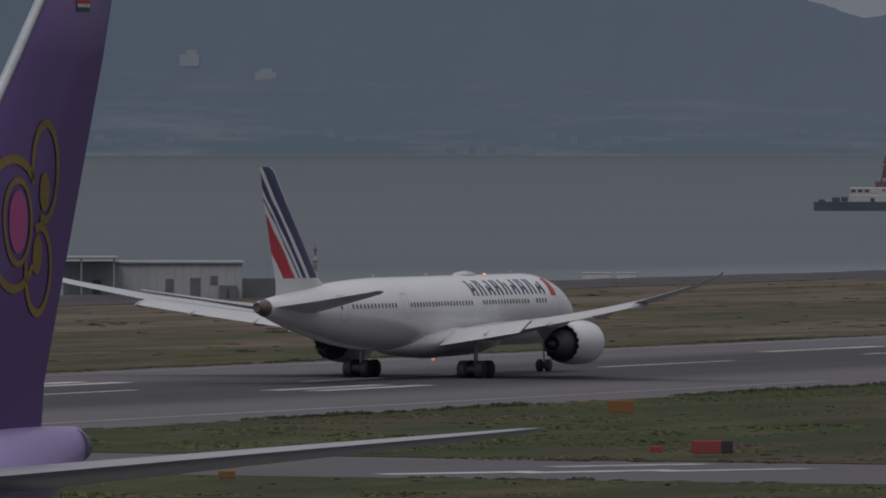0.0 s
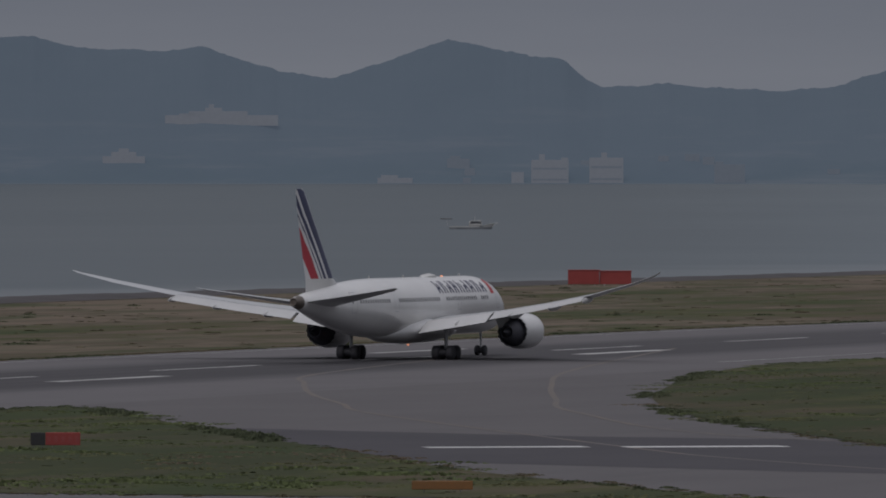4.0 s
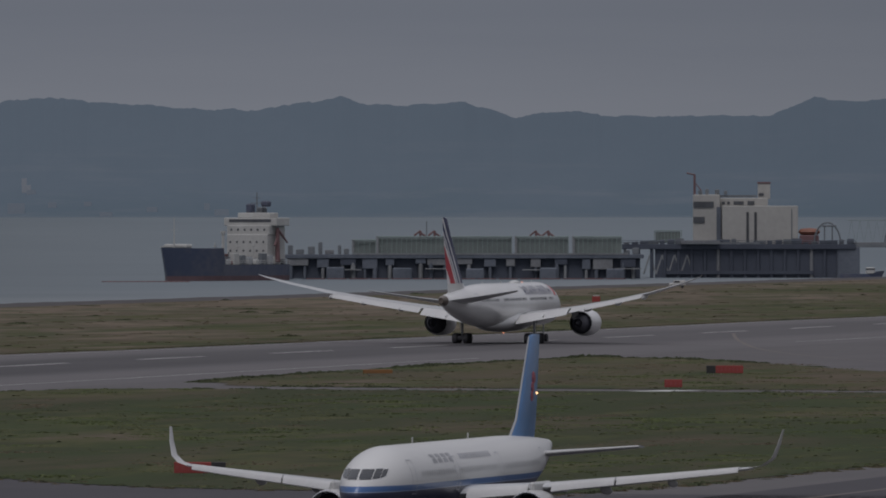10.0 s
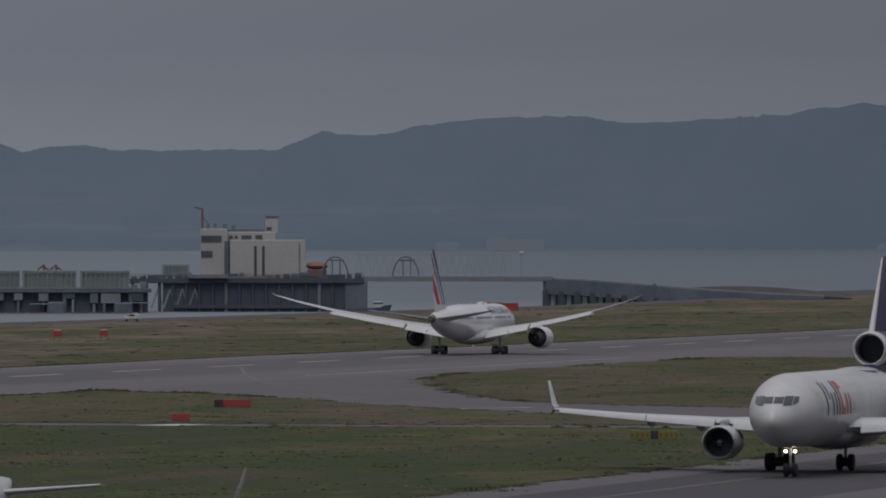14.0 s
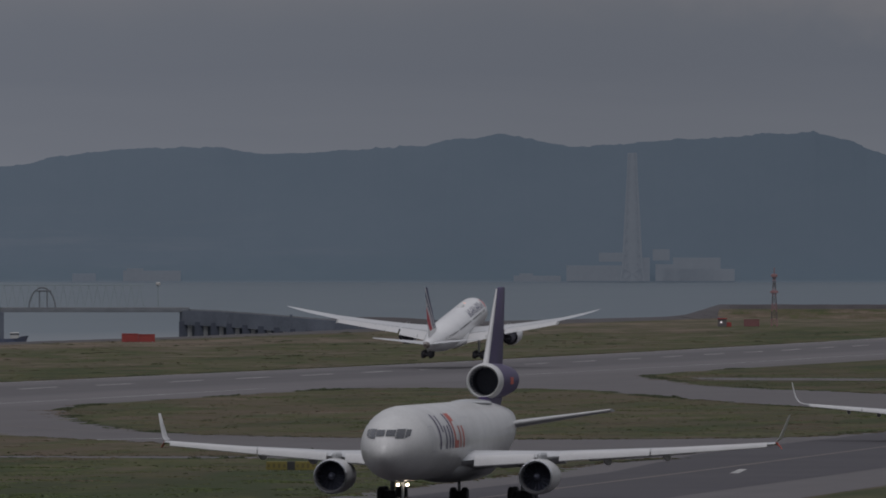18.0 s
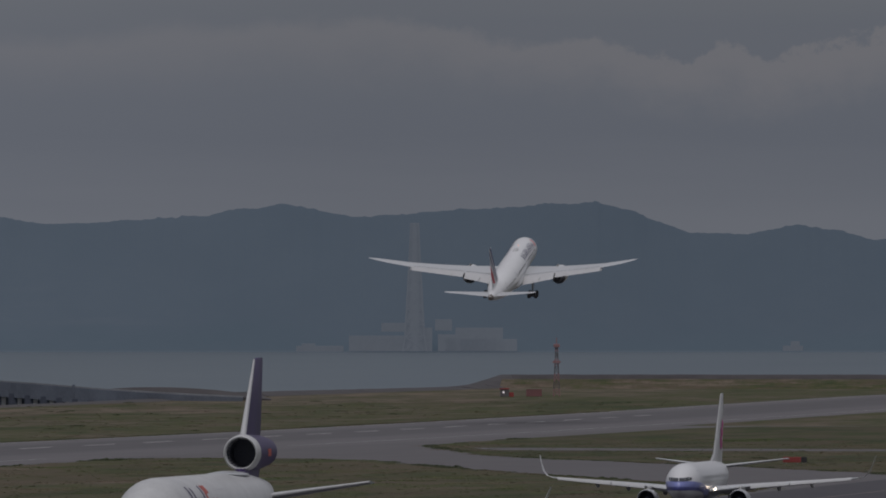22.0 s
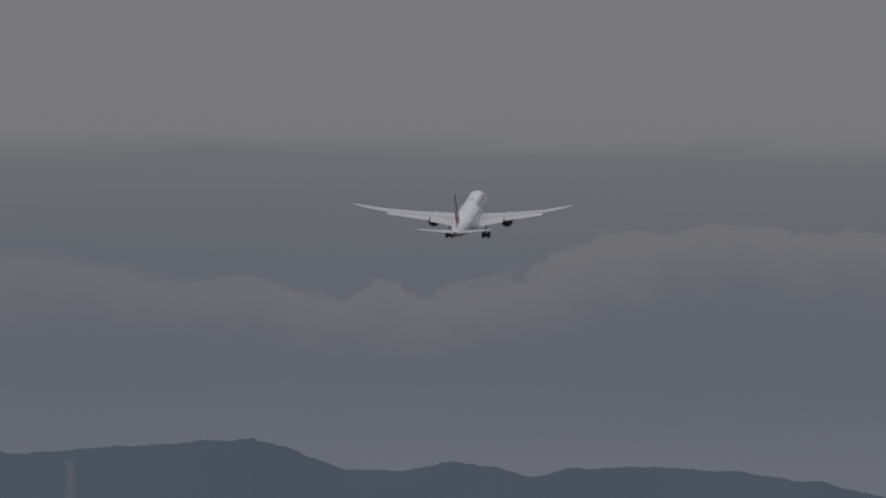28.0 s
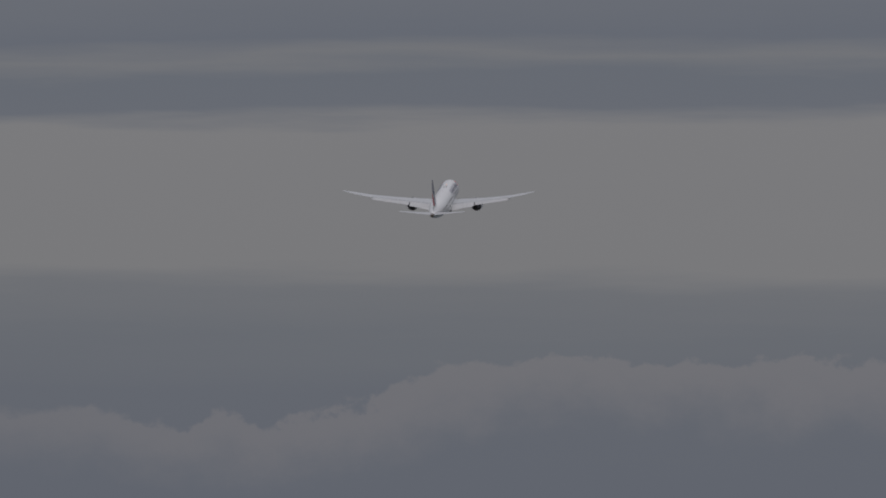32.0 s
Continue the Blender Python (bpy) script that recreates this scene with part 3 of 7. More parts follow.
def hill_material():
    """The plain backdrop of far forest, distance haze put in as its glow, with small pale clearings and villages low on
    the slopes.
    """
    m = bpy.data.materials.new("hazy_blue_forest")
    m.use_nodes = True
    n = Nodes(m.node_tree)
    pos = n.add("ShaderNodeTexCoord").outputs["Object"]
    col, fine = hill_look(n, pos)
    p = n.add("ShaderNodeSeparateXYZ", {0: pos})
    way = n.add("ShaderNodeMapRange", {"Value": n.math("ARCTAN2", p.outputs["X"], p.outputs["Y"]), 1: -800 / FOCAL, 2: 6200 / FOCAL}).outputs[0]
    # distance haze, emitted by the slopes and weaker at higher bearings
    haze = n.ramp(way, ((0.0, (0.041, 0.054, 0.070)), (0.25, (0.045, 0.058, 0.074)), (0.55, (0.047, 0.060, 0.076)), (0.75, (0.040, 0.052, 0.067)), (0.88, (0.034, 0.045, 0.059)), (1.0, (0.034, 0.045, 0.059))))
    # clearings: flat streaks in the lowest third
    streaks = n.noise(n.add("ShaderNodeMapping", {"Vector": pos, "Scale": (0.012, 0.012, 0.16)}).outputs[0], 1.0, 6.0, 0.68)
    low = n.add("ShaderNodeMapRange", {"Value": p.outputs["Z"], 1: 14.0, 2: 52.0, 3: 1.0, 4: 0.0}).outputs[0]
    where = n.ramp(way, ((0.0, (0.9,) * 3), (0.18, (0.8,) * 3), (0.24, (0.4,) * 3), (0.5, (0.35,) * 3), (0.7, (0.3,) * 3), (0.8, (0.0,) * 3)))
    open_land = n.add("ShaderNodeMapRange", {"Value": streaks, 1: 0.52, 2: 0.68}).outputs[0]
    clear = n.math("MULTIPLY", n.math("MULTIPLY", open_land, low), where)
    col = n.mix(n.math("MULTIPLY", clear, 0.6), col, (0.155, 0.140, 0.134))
    # dark wooded knolls along the foot, and a thin pale line of mist painted at the waterline
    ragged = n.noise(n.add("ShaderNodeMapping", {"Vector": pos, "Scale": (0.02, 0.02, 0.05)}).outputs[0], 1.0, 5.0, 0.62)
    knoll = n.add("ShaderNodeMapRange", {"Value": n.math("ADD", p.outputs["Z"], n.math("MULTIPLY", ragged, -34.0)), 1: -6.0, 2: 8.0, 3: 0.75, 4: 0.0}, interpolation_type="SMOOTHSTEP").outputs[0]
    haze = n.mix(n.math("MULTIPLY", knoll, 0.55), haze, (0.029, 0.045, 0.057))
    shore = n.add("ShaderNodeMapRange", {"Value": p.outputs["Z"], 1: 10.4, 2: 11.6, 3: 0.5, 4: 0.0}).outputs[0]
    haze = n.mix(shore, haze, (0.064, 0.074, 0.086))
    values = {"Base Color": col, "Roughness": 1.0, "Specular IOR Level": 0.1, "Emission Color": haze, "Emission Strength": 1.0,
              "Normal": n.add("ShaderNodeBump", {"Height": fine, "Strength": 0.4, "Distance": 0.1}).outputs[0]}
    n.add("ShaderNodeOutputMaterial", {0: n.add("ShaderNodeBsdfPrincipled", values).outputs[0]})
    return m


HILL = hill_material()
verts, faces = [], []
turns = np.arange(-1600, 7600, 6.0)
up = np.interp(turns, HILL_AT, HILL_UP)
LEVELS = 9
for i, t in enumerate(turns):
    h = up[i] + 5 * noise.noise((t * 0.02, 3, 0)) + 2.5 * noise.noise((t * 0.09, 9, 0)) + 1.6 * noise.noise((t * 0.31, 5, 0))
    for k in range(LEVELS):
        f = k / (LEVELS - 1)
        r = 4893 + 85 * f + 3 * noise.noise((t * 0.012, f * 3, 5)) * math.sin(math.pi * f)
        low_px = -37.5
        px = low_px + (h - low_px) * f ** 1.15 + (9 * noise.noise((t * 0.01, f * 4, 1)) * math.sin(math.pi * f))
        verts.append(bearing(t, r, EYE[2] + px / FOCAL * r))
for i in range(len(turns) - 1):
    for k in range(LEVELS - 1):
        a = i * LEVELS + k
        faces.append((a, a + LEVELS, a + LEVELS + 1, a + 1))
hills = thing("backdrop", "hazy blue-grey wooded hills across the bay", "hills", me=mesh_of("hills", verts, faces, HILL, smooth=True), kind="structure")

# ---- airliners ----


class Body:
    """A fuselage's shape: half width, half height and centre height at a station s metres behind the nose."""

    def __init__(self, length, rw, rh, zc, nose, droop, tail, tail_z, tail_r, datum):
        self.length, self.rw, self.rh, self.zc, self.nose, self.droop = length, rw, rh, zc, nose, droop
        self.tail, self.tail_z, self.tail_r, self.datum = tail, tail_z, tail_r, datum

    def at(self, s):
        if s < self.nose:
            k = max(s, 0.0) / self.nose
            f = max(1 - (1 - k) ** 2, 0.0) ** 0.56
            return self.rw * f, self.rh * f, self.zc - self.droop * (1 - k) ** 1.7
        if s > self.tail:
            k = min((s - self.tail) / (self.length - self.tail), 1.0)
            f = 1 - (1 - self.tail_r / self.rh) * k ** 1.65
            return self.rw * (1 - (1 - self.tail_r * 0.8 / self.rw) * k ** 1.8), self.rh * f, self.zc + (self.tail_z - self.zc) * k ** 1.5
        return self.rw, self.rh, self.zc

    def mesh(self, mats, n=36):
        stations = [self.nose * (i / 16) ** 1.8 for i in range(17)]
        stations[0] = 0.004
        k = 10
        stations += [self.nose + (self.tail - self.nose) * i / k for i in range(1, k + 1)]
        stations += [self.tail + (self.length - self.tail) * i / 18 for i in range(1, 19)]
        rings = []
        for s in stations:
            w, h, z = self.at(s)
            rings.append([(self.datum - s, w * math.cos(6.28319 * j / n), z + h * math.sin(6.28319 * j / n)) for j in range(n)])
        return rings_mesh("fuselage", rings, mats)

    def skin(self, s, z, side, out=0.02):
        w, h, c = self.at(s)
        k = max(1 - ((z - c) / h) ** 2, 0.0) ** 0.5
        return Vector((self.datum - s, side * (w * k + out), z))

    def pane(self, y0, y1, z0, z1, rise, side, n=4):
        """A window pane on the nose between two widths and heights as seen from ahead; rise lifts its outer sill."""
        verts, faces = [], []
        for i in range(n + 1):
            for j in range(n + 1):
                y = y0 + (y1 - y0) * j / n
                z = z0 + (z1 - z0) * i / n + rise * (j / n) * (1 - i / n)
                a, b = 0.01, self.nose
                for _ in range(24):
                    s = (a + b) / 2
                    w, h, c = self.at(s)
                    if (y / w) ** 2 + ((z - c) / h) ** 2 > 1:
                        a = s
                    else:
                        b = s
                verts.append(Vector((self.datum - b + 0.03, side * (y + 0.015), z + 0.015)))
        for i in range(n):
            for j in range(n):
                k = i * (n + 1) + j
                faces.append((k, k + 1, k + n + 2, k + n + 1))
        return verts, faces

    def patch(self, s0, s1, z0, z1, side, shear=0.0, out=0.02, ns=2, nz=4):
        """A quad laid on the skin, as verts and faces; shear slides its top backwards."""
        verts, faces = [], []
        for i in range(ns + 1):
            for j in range(nz + 1):
                z = z0 + (z1 - z0) * j / nz
                s = s0 + (s1 - s0) * i / ns + shear * (z - z0)
                verts.append(self.skin(s, z, side, out))
        for i in range(ns):
            for j in range(nz):
                a = i * (nz + 1) + j
                faces.append((a, a + 1, a + nz + 2, a + nz + 1))
        return verts, faces


FOIL = [(1.0, 0.0), (0.85, 0.35), (0.65, 0.72), (0.42, 0.98), (0.25, 0.96), (0.1, 0.70), (0.03, 0.40), (0.0, 0.0)]
FOIL = FOIL + [(x, -0.75 * y) for x, y in FOIL[-2:0:-1]]


def lifting(name, sections, datum, side, mat, upright=False, origin=(0, 0, 0), uv_to=None, droop=0.0):
    """A wing or fin through sections (span, station of the leading edge, chord, height, thickness ratio)."""
    rings, uv = [], []
    ox, oy, oz = origin
    for i, (y, s, c, z, tc) in enumerate(sections):
        ring = []
        for x, t in FOIL:
            if upright:
                t = t if t >= 0 else t / 0.75
                ring.append((datum - s - x * c - ox, t * tc * c * 0.5 - oy, z - oz))
            else:
                ring.append((datum - s - x * c - ox, side * y - oy, z + t * tc * c * 0.55 - x * c * 0.03 - (1 - x) * c * droop * max(1 - abs(y) / 32, 0) - oz))
            uv.append((x, (z - sections[0][3]) / max(sections[-1][3] - sections[0][3], 0.01)))
        rings.append(ring)
    return rings_mesh(name, rings, mat, uv=uv)


def revolve(name, profile, mat, n=28, center=(0, 0, 0), zigzag=0.0):
    """A body of revolution about x from (x, r) pairs; zigzag notches its last ring."""
    rings = []
    for i, (x, r) in enumerate(profile):
        rings.append([(center[0] + x + (zigzag * (j % 2) if i == len(profile) - 2 else 0), center[1] + r * math.cos(6.28319 * j / n), center[2] + r * math.sin(6.28319 * j / n)) for j in range(n)])
    return rings_mesh(name, rings, mat, cap=(False, False))


def wheel_mesh(r, w):
    prof = [(-w / 2, r * 0.35), (-w / 2, r * 0.8), (-w * 0.38, r * 0.95), (-w * 0.2, r), (w * 0.2, r), (w * 0.38, r * 0.95), (w / 2, r * 0.8), (w / 2, r * 0.35)]
    rings = [[(r2 * math.cos(6.28319 * j / 18), x, r2 * math.sin(6.28319 * j / 18)) for j in range(18)] for x, r2 in prof]
    return rings_mesh("wheel", rings, RUBBER)


def gear(parent, name, x, y, hub_z, r, w, top, axles, track, leg_r, label="", lean=0.0):
    """A landing gear leg with its wheels, its origin at the hinge."""
    piece = [tube_data((0, lean, 0), (0, 0, r - top), leg_r, leg_r * 0.75, 10), tube_data((-0.9 * (r + 0.3), lean * 0.5, -0.2), (0, 0, (r - top) * 0.6), leg_r * 0.4, None, 6)]
    if len(axles) > 1:
        piece.append(tube_data((axles[0], 0, r - top), (axles[-1], 0, r - top), leg_r * 0.8, None, 8))
    for a in axles:
        piece.append(tube_data((a, -track / 2, r - top), (a, track / 2, r - top), leg_r * 0.5, None, 8))
    piece.append(box_data(0.06, 0.05, (top - r) * 0.5, 0.1, (0.35 + lean * 0.3) * (1 if y >= 0 else -1) if y else 0.0, -(top - r) * 0.3))
    leg = child(name, mesh_of(name, *joined(piece), STRUT, smooth=True), parent, label, pose(x, y, top))
    me = wheel_mesh(r, w)
    drum = mesh_of("brake_drum", *tube_data((0, -track * 0.32, 0), (0, track * 0.32, 0), r * 0.55, None, 12), BRAKE, smooth=True)
    for a in axles:
        child("brake_drum", drum, leg, "", pose(a, 0, r - top))
        for s in (-1, 1):
            child("wheel", me, leg, "", pose(a, s * track / 2, r - top))
    return leg


def engine(parent, x, y, z, length, r, mats, zigzag=0.0, lead=""):
    """A turbofan: nacelle with inlet lip, fan, spinner, core exhaust; x at the inlet, origin there."""
    outer, lip, dark = mats
    m = pose(x, y, z)
    prof = [(-length * 0.3, r * 0.80), (-length * 0.1, r * 0.79), (-0.05, r * 0.84), (0.06, r * 0.90), (-0.08, r * 0.955), (-length * 0.12, r * 0.995), (-length * 0.35, r),
            (-length * 0.65, r * 0.98), (-length, r * 0.86), (-length * 0.9, r * 0.83)]
    nac = child("engine_nacelle", revolve("engine_nacelle", prof[4:], outer, 36, zigzag=zigzag), parent, lead, m)
    child("inlet_lip", revolve("inlet_lip", prof[:5], lip, 36), parent, "polished metal inlet lip", m)
    R, q = r * 0.79, r * 0.22
    c2, s2 = math.cos(0.26), math.sin(0.26)
    blade = mesh_of("fan_blade", [(-length * 0.13, q, 0), (-length * 0.13, R, 0), (-length * 0.2, R * c2, R * s2), (-length * 0.2, q * c2, q * s2)], [(0, 1, 2, 3)], FANBLADE)
    for k in range(18):
        child("fan_blade", blade, parent, "", m @ pose(0, 0, 0, 20 * k))
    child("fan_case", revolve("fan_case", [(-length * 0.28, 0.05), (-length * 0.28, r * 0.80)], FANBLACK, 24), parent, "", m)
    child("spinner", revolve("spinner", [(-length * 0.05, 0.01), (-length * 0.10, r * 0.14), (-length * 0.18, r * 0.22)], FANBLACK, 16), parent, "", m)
    child("exhaust", revolve("exhaust", [(-length * 0.86, r * 0.835), (-length * 0.93, r * 0.66), (-length * 1.12, r * 0.56), (-length * 1.32, r * 0.36), (-length * 1.31, r * 0.30), (-length * 1.2, r * 0.28),
                                         (-length * 1.35, r * 0.16), (-length * 1.5, 0.02)], dark, 28), parent, "dark metal core exhaust", m)
    return nac


def window_row(body, s0, s1, z, pitch, side, w=0.26, h=0.42, gaps=()):
    out = []
    s = s0
    while s < s1:
        if not any(a <= s <= b for a, b in gaps):
            out.append(body.patch(s, s + w, z - h / 2, z + h / 2, side, ns=1, nz=2, out=0.025))
        s += pitch
    return out


def row_part(parent, body, *args, mat=None, **kw):
    ob = child("window_row", mesh_of("window_row", *joined(window_row(body, *args, **kw)), mat or CABIN), parent, "row of small dark cabin windows")
    return tagged(ob, kind="stuff")


def door(parent, body, s, z, side, w=1.07, h=1.9, mat=None):
    """The outline of a cabin door: four slim strips on the skin."""
    t = 0.05
    bits = [body.patch(s, s + t, z, z + h, side, ns=1, nz=4, out=0.015), body.patch(s + w, s + w + t, z, z + h, side, ns=1, nz=4, out=0.015),
            body.patch(s, s + w, z + h, z + h + t, side, ns=1, nz=1, out=0.015), body.patch(s, s + w, z - t, z, side, ns=1, nz=1, out=0.015)]
    child("door", mesh_of("door", *joined(bits), mat or PALEGREY), parent, "grey outline of a cabin door")


def patch_part(parent, body, name, mat, label, *quads):
    for q in quads:
        child(name, mesh_of(name, *body.patch(*q[:5], **(q[5] if len(q) > 5 else {})), mat), parent, label)


def windscreen(parent, body, panes):
    """Cockpit panes on both sides; panes: (width from, to, height from, to, rise)."""
    for side in (1, -1):
        for y0, y1, z0, z1, rise in panes:
            child("cockpit_window", mesh_of("cockpit_window", *body.pane(y0, y1, z0, z1, rise, side), GLASS), parent, "dark cockpit window")


def wing_set(parent, sections, datum, mat, flaps, fairings, slats=(), droop=0.0):
    """Both wings, each with its origin at the root, with flaps, flap track fairings and drooped slats; returns them (left, right)."""
    made = []
    for side in (1, -1):
        y0, s0, c0, z0, _ = sections[0]
        org = (datum - s0 - c0 * 0.4, side * y0, z0)
        wing = child("wing", lifting("wing", sections, datum, side, mat, origin=org, droop=droop), parent, "pale grey swept wing", pose(*org))

        def along(y):
            for a, b in zip(sections, sections[1:]):
                if a[0] <= y <= b[0]:
                    k = (y - a[0]) / (b[0] - a[0])
                    return [a[i] + (b[i] - a[i]) * k for i in range(5)]
        for ya, yb, chord, drop in flaps:
            rings = []
            for y in (ya, (ya + yb) / 2, yb):
                _, s, c, z, _ = along(y)
                te = datum - s - c
                zt = z - 0.03 * c
                prof = [(0.35, -0.05), (0.2, 0.10), (-0.4, 0.04 - drop * 0.4), (-1.0, -drop), (-0.4, -0.06 - drop * 0.45), (0.2, -0.14)]
                cc = chord * (c / sections[0][2]) ** 0.5
                rings.append([(te + px * cc - org[0], side * y - org[1], zt + pz * cc - org[2] - 0.06) for px, pz in prof])
            child("flap", rings_mesh("flap", rings, FLAPWHITE), wing, "lowered trailing edge flap")
            strip = []
            for y in np.linspace(ya, yb, 5):
                _, s, c, z, tc = along(float(y))
                for x, t in ((0.835, 0.38), (0.855, 0.34)):
                    strip.append((datum - s - x * c - org[0], side * y - org[1], z + t * tc * c * 0.55 - x * c * 0.03 - (1 - x) * c * droop * max(1 - abs(y) / 32, 0) + 0.035 - org[2]))
            child("spoiler_gap", mesh_of("spoiler_gap", strip, [(2 * i, 2 * i + 1, 2 * i + 3, 2 * i + 2) for i in range(4)], GAPDARK), wing, "dark gap behind the spoilers")
        for ya, yb, chord in slats:
            rings = []
            for y in (ya, (ya + yb) / 2, yb):
                _, s, c, z, _ = along(y)
                le = datum - s
                cc = chord * (c / sections[0][2]) ** 0.5
                prof = [(-0.55, 0.24), (-0.1, 0.26), (0.35, 0.0), (0.52, -0.34), (0.42, -0.42), (0.1, -0.16), (-0.3, 0.1)]
                rings.append([(le + px * cc - org[0], side * y - org[1], z + pz * cc - org[2]) for px, pz in prof])
            child("slat", rings_mesh("slat", rings, FLAPWHITE), wing, "drooped pale leading edge slat")
        for y, ln, r in fairings:
            _, s, c, z, _ = along(y)
            te = datum - s - c
            rings = []
            for k in range(9):
                f = k / 8
                rr = r * math.sin(math.pi * min(0.06 + f * 0.9, 0.995)) ** 0.7
                rings.append([(te + ln * (0.62 - f) - org[0], side * y + rr * 0.6 * math.cos(6.28319 * j / 10) - org[1], z - 0.03 * c - 0.28 - 0.35 * f * r * 2 + rr * math.sin(6.28319 * j / 10) - org[2]) for j in range(10)])
            child("flap_fairing", rings_mesh("flap_fairing", rings, FLAPWHITE), wing, "slim flap track fairing")
        made.append((wing, org))
    return made


def winglet(wing, org, side, pts, datum, mat, tc=0.09, label=""):
    """An upturned wingtip; pts: (span, station, chord, height)."""
    rings = []
    for y, s, c, z in pts:
        rings.append([(datum - s - x * c - org[0], side * (y + t * tc * c * 0.5) - org[1], z + t * tc * c * 0.25 - org[2]) for x, t in FOIL])
    child("winglet", rings_mesh("winglet", rings, mat), wing, label)


def bulge(parent, name, rings_in, datum, mat, label="", n=20):
    """A lofted blister from (station, half width, half height, centre height)."""
    rings = [[(datum - s, w * math.cos(6.28319 * j / n), z + h * math.sin(6.28319 * j / n)) for j in range(n)] for s, w, h, z in rings_in]
    return child(name, rings_mesh(name, rings, mat), parent, label)


# ---- the departing twin-jet, its origin under the main wheels ----
FINSTRIPES = paint_bands("striped_fin_paint", "UV", (
    (0.0, (0.70, 0.70, 0.70)), (0.035, (0.026, 0.032, 0.100)), (0.27, (0.70, 0.70, 0.70)), (0.345, (0.026, 0.032, 0.100)), (0.44, (0.70, 0.70, 0.70)),
    (0.49, (0.026, 0.032, 0.100)), (0.52, (0.70, 0.70, 0.70)), (0.60, (0.46, 0.025, 0.045)), (0.84, (0.70, 0.70, 0.70))), 1.0, 0.0, 0.0, 0.5, 0.0, 0.69)


def departing_jet():
    D = 31.9
    B = D - 1.6
    b = Body(61.7, 2.85, 2.88, 5.15, 9.5, 1.05, 39.0, 6.0, 0.45, B)
    jet = thing("departing_airliner", "white twin-engined airliner with navy and red striped fin taking off", "airliner")
    child("fuselage", b.mesh(JETWHITE), jet, "long white fuselage")
    child("tail_cone", rings_mesh("tail_cone", [[(B - s, r * math.cos(6.28319 * j / 20), z + r * math.sin(6.28319 * j / 20)) for j in range(20)] for s, r, z in
          ((60.5, b.at(60.5)[1] + 0.02, b.at(60.5)[2]), (61.2, b.at(61.2)[1] + 0.02, b.at(61.2)[2]), (61.75, 0.42, 6.0), (61.95, 0.34, 6.0), (61.85, 0.26, 6.0))], CONE), jet, "grey-brown metal tail cone")
    bulge(jet, "belly_fairing", ((18.5, 0.3, 0.1, 2.6), (20.5, 2.3, 1.0, 2.9), (24, 3.1, 1.5, 3.1), (31, 3.2, 1.6, 3.1), (35.5, 2.6, 1.2, 2.9), (39, 0.8, 0.4, 2.5), (40, 0.1, 0.05, 2.3)), D, JETWHITE, "white wing root fairing")
    bulge(jet, "antenna_dome", ((21.0, 0.05, 0.03, 7.98), (21.5, 0.5, 0.26, 8.0), (22.6, 0.6, 0.36, 8.0), (24.0, 0.5, 0.26, 8.0), (24.7, 0.05, 0.03, 7.98)), D, WHITE, "white antenna dome on the roof")
    for s in (13.0, 30.5, 41.0):
        child("aerial", box_mesh("aerial", WHITE, 0.4, 0.04, 0.3, D - s, 0, 8.12, 0.015), jet)
    wings = wing_set(jet, [(2.4, 19.3, 12.6, 3.95, 0.12), (6.0, 22.4, 9.8, 4.3, 0.11), (9.8, 25.6, 7.3, 4.7, 0.10), (15.5, 29.9, 5.4, 5.45, 0.10), (21.5, 34.4, 3.9, 6.4, 0.10), (26.4, 38.0, 2.7, 7.5, 0.09),
                             (28.6, 40.0, 1.7, 8.1, 0.09), (29.6, 41.4, 0.9, 8.4, 0.09), (30.05, 42.3, 0.35, 8.65, 0.08)], D, WINGGREY,
                     ((2.9, 9.9, 2.7, 0.36), (10.2, 21.0, 2.2, 0.32)), ((6.6, 5.2, 0.42), (12.6, 4.8, 0.40), (17.2, 4.2, 0.36), (21.2, 3.4, 0.30)), droop=0.06)
    for (wing, org), side in zip(wings, (1, -1)):
        engine(jet, D - 21.3, side * 9.9, 2.72, 5.3, 1.75, (JETWHITE, SILVER, DARKMETAL), 0.4, "white engine nacelle with a toothed rear edge")
        pyl = rings_mesh("pylon", [[(D - s - org[0], side * 9.75 + w - org[1], z - org[2]) for s, w, z in ((23.0, 0, 4.4), (25.0, 0.28, 4.6 + k), (30, 0.2, 4.5 + k), (31.5, 0, 4.1), (29.4, 0.2, 3.0), (25, 0.28, 3.5), )] for k in (0.0, 0.25)], WHITE)
        child("pylon", pyl, wing)
    for side in (1, -1):
        child("tailplane", lifting("tailplane", [(0.4, 54.4, 7.0, 6.0, 0.09), (4.5, 57.5, 4.6, 6.4, 0.08), (9.4, 61.4, 2.0, 6.9, 0.08), (10.0, 62.2, 1.1, 7.0, 0.07)], D, side, WINGGREY, origin=(D - 60.0, 0, 6.3)), jet, "pale grey tailplane", pose(D - 60.0, 0, 6.3, 0, 6.5, 0))
    child("fin_root", lifting("fin_root", [(0, 49.0, 11.0, 6.2, 0.06), (0, 50.0, 9.9, 7.3, 0.07), (0, 52.0, 8.0, 8.15, 0.09)], D, 1, JETWHITE, True), jet, "white root of the fin")
    child("fin", lifting("fin", [(0, 52.0, 8.0, 8.154, 0.09), (0, 58.3, 4.0, 14.4, 0.09), (0, 60.3, 2.5, 16.5, 0.09), (0, 61.1, 1.7, 16.75, 0.05)], D, 1, FINSTRIPES, True), jet, "white fin with navy and red slanting stripes")
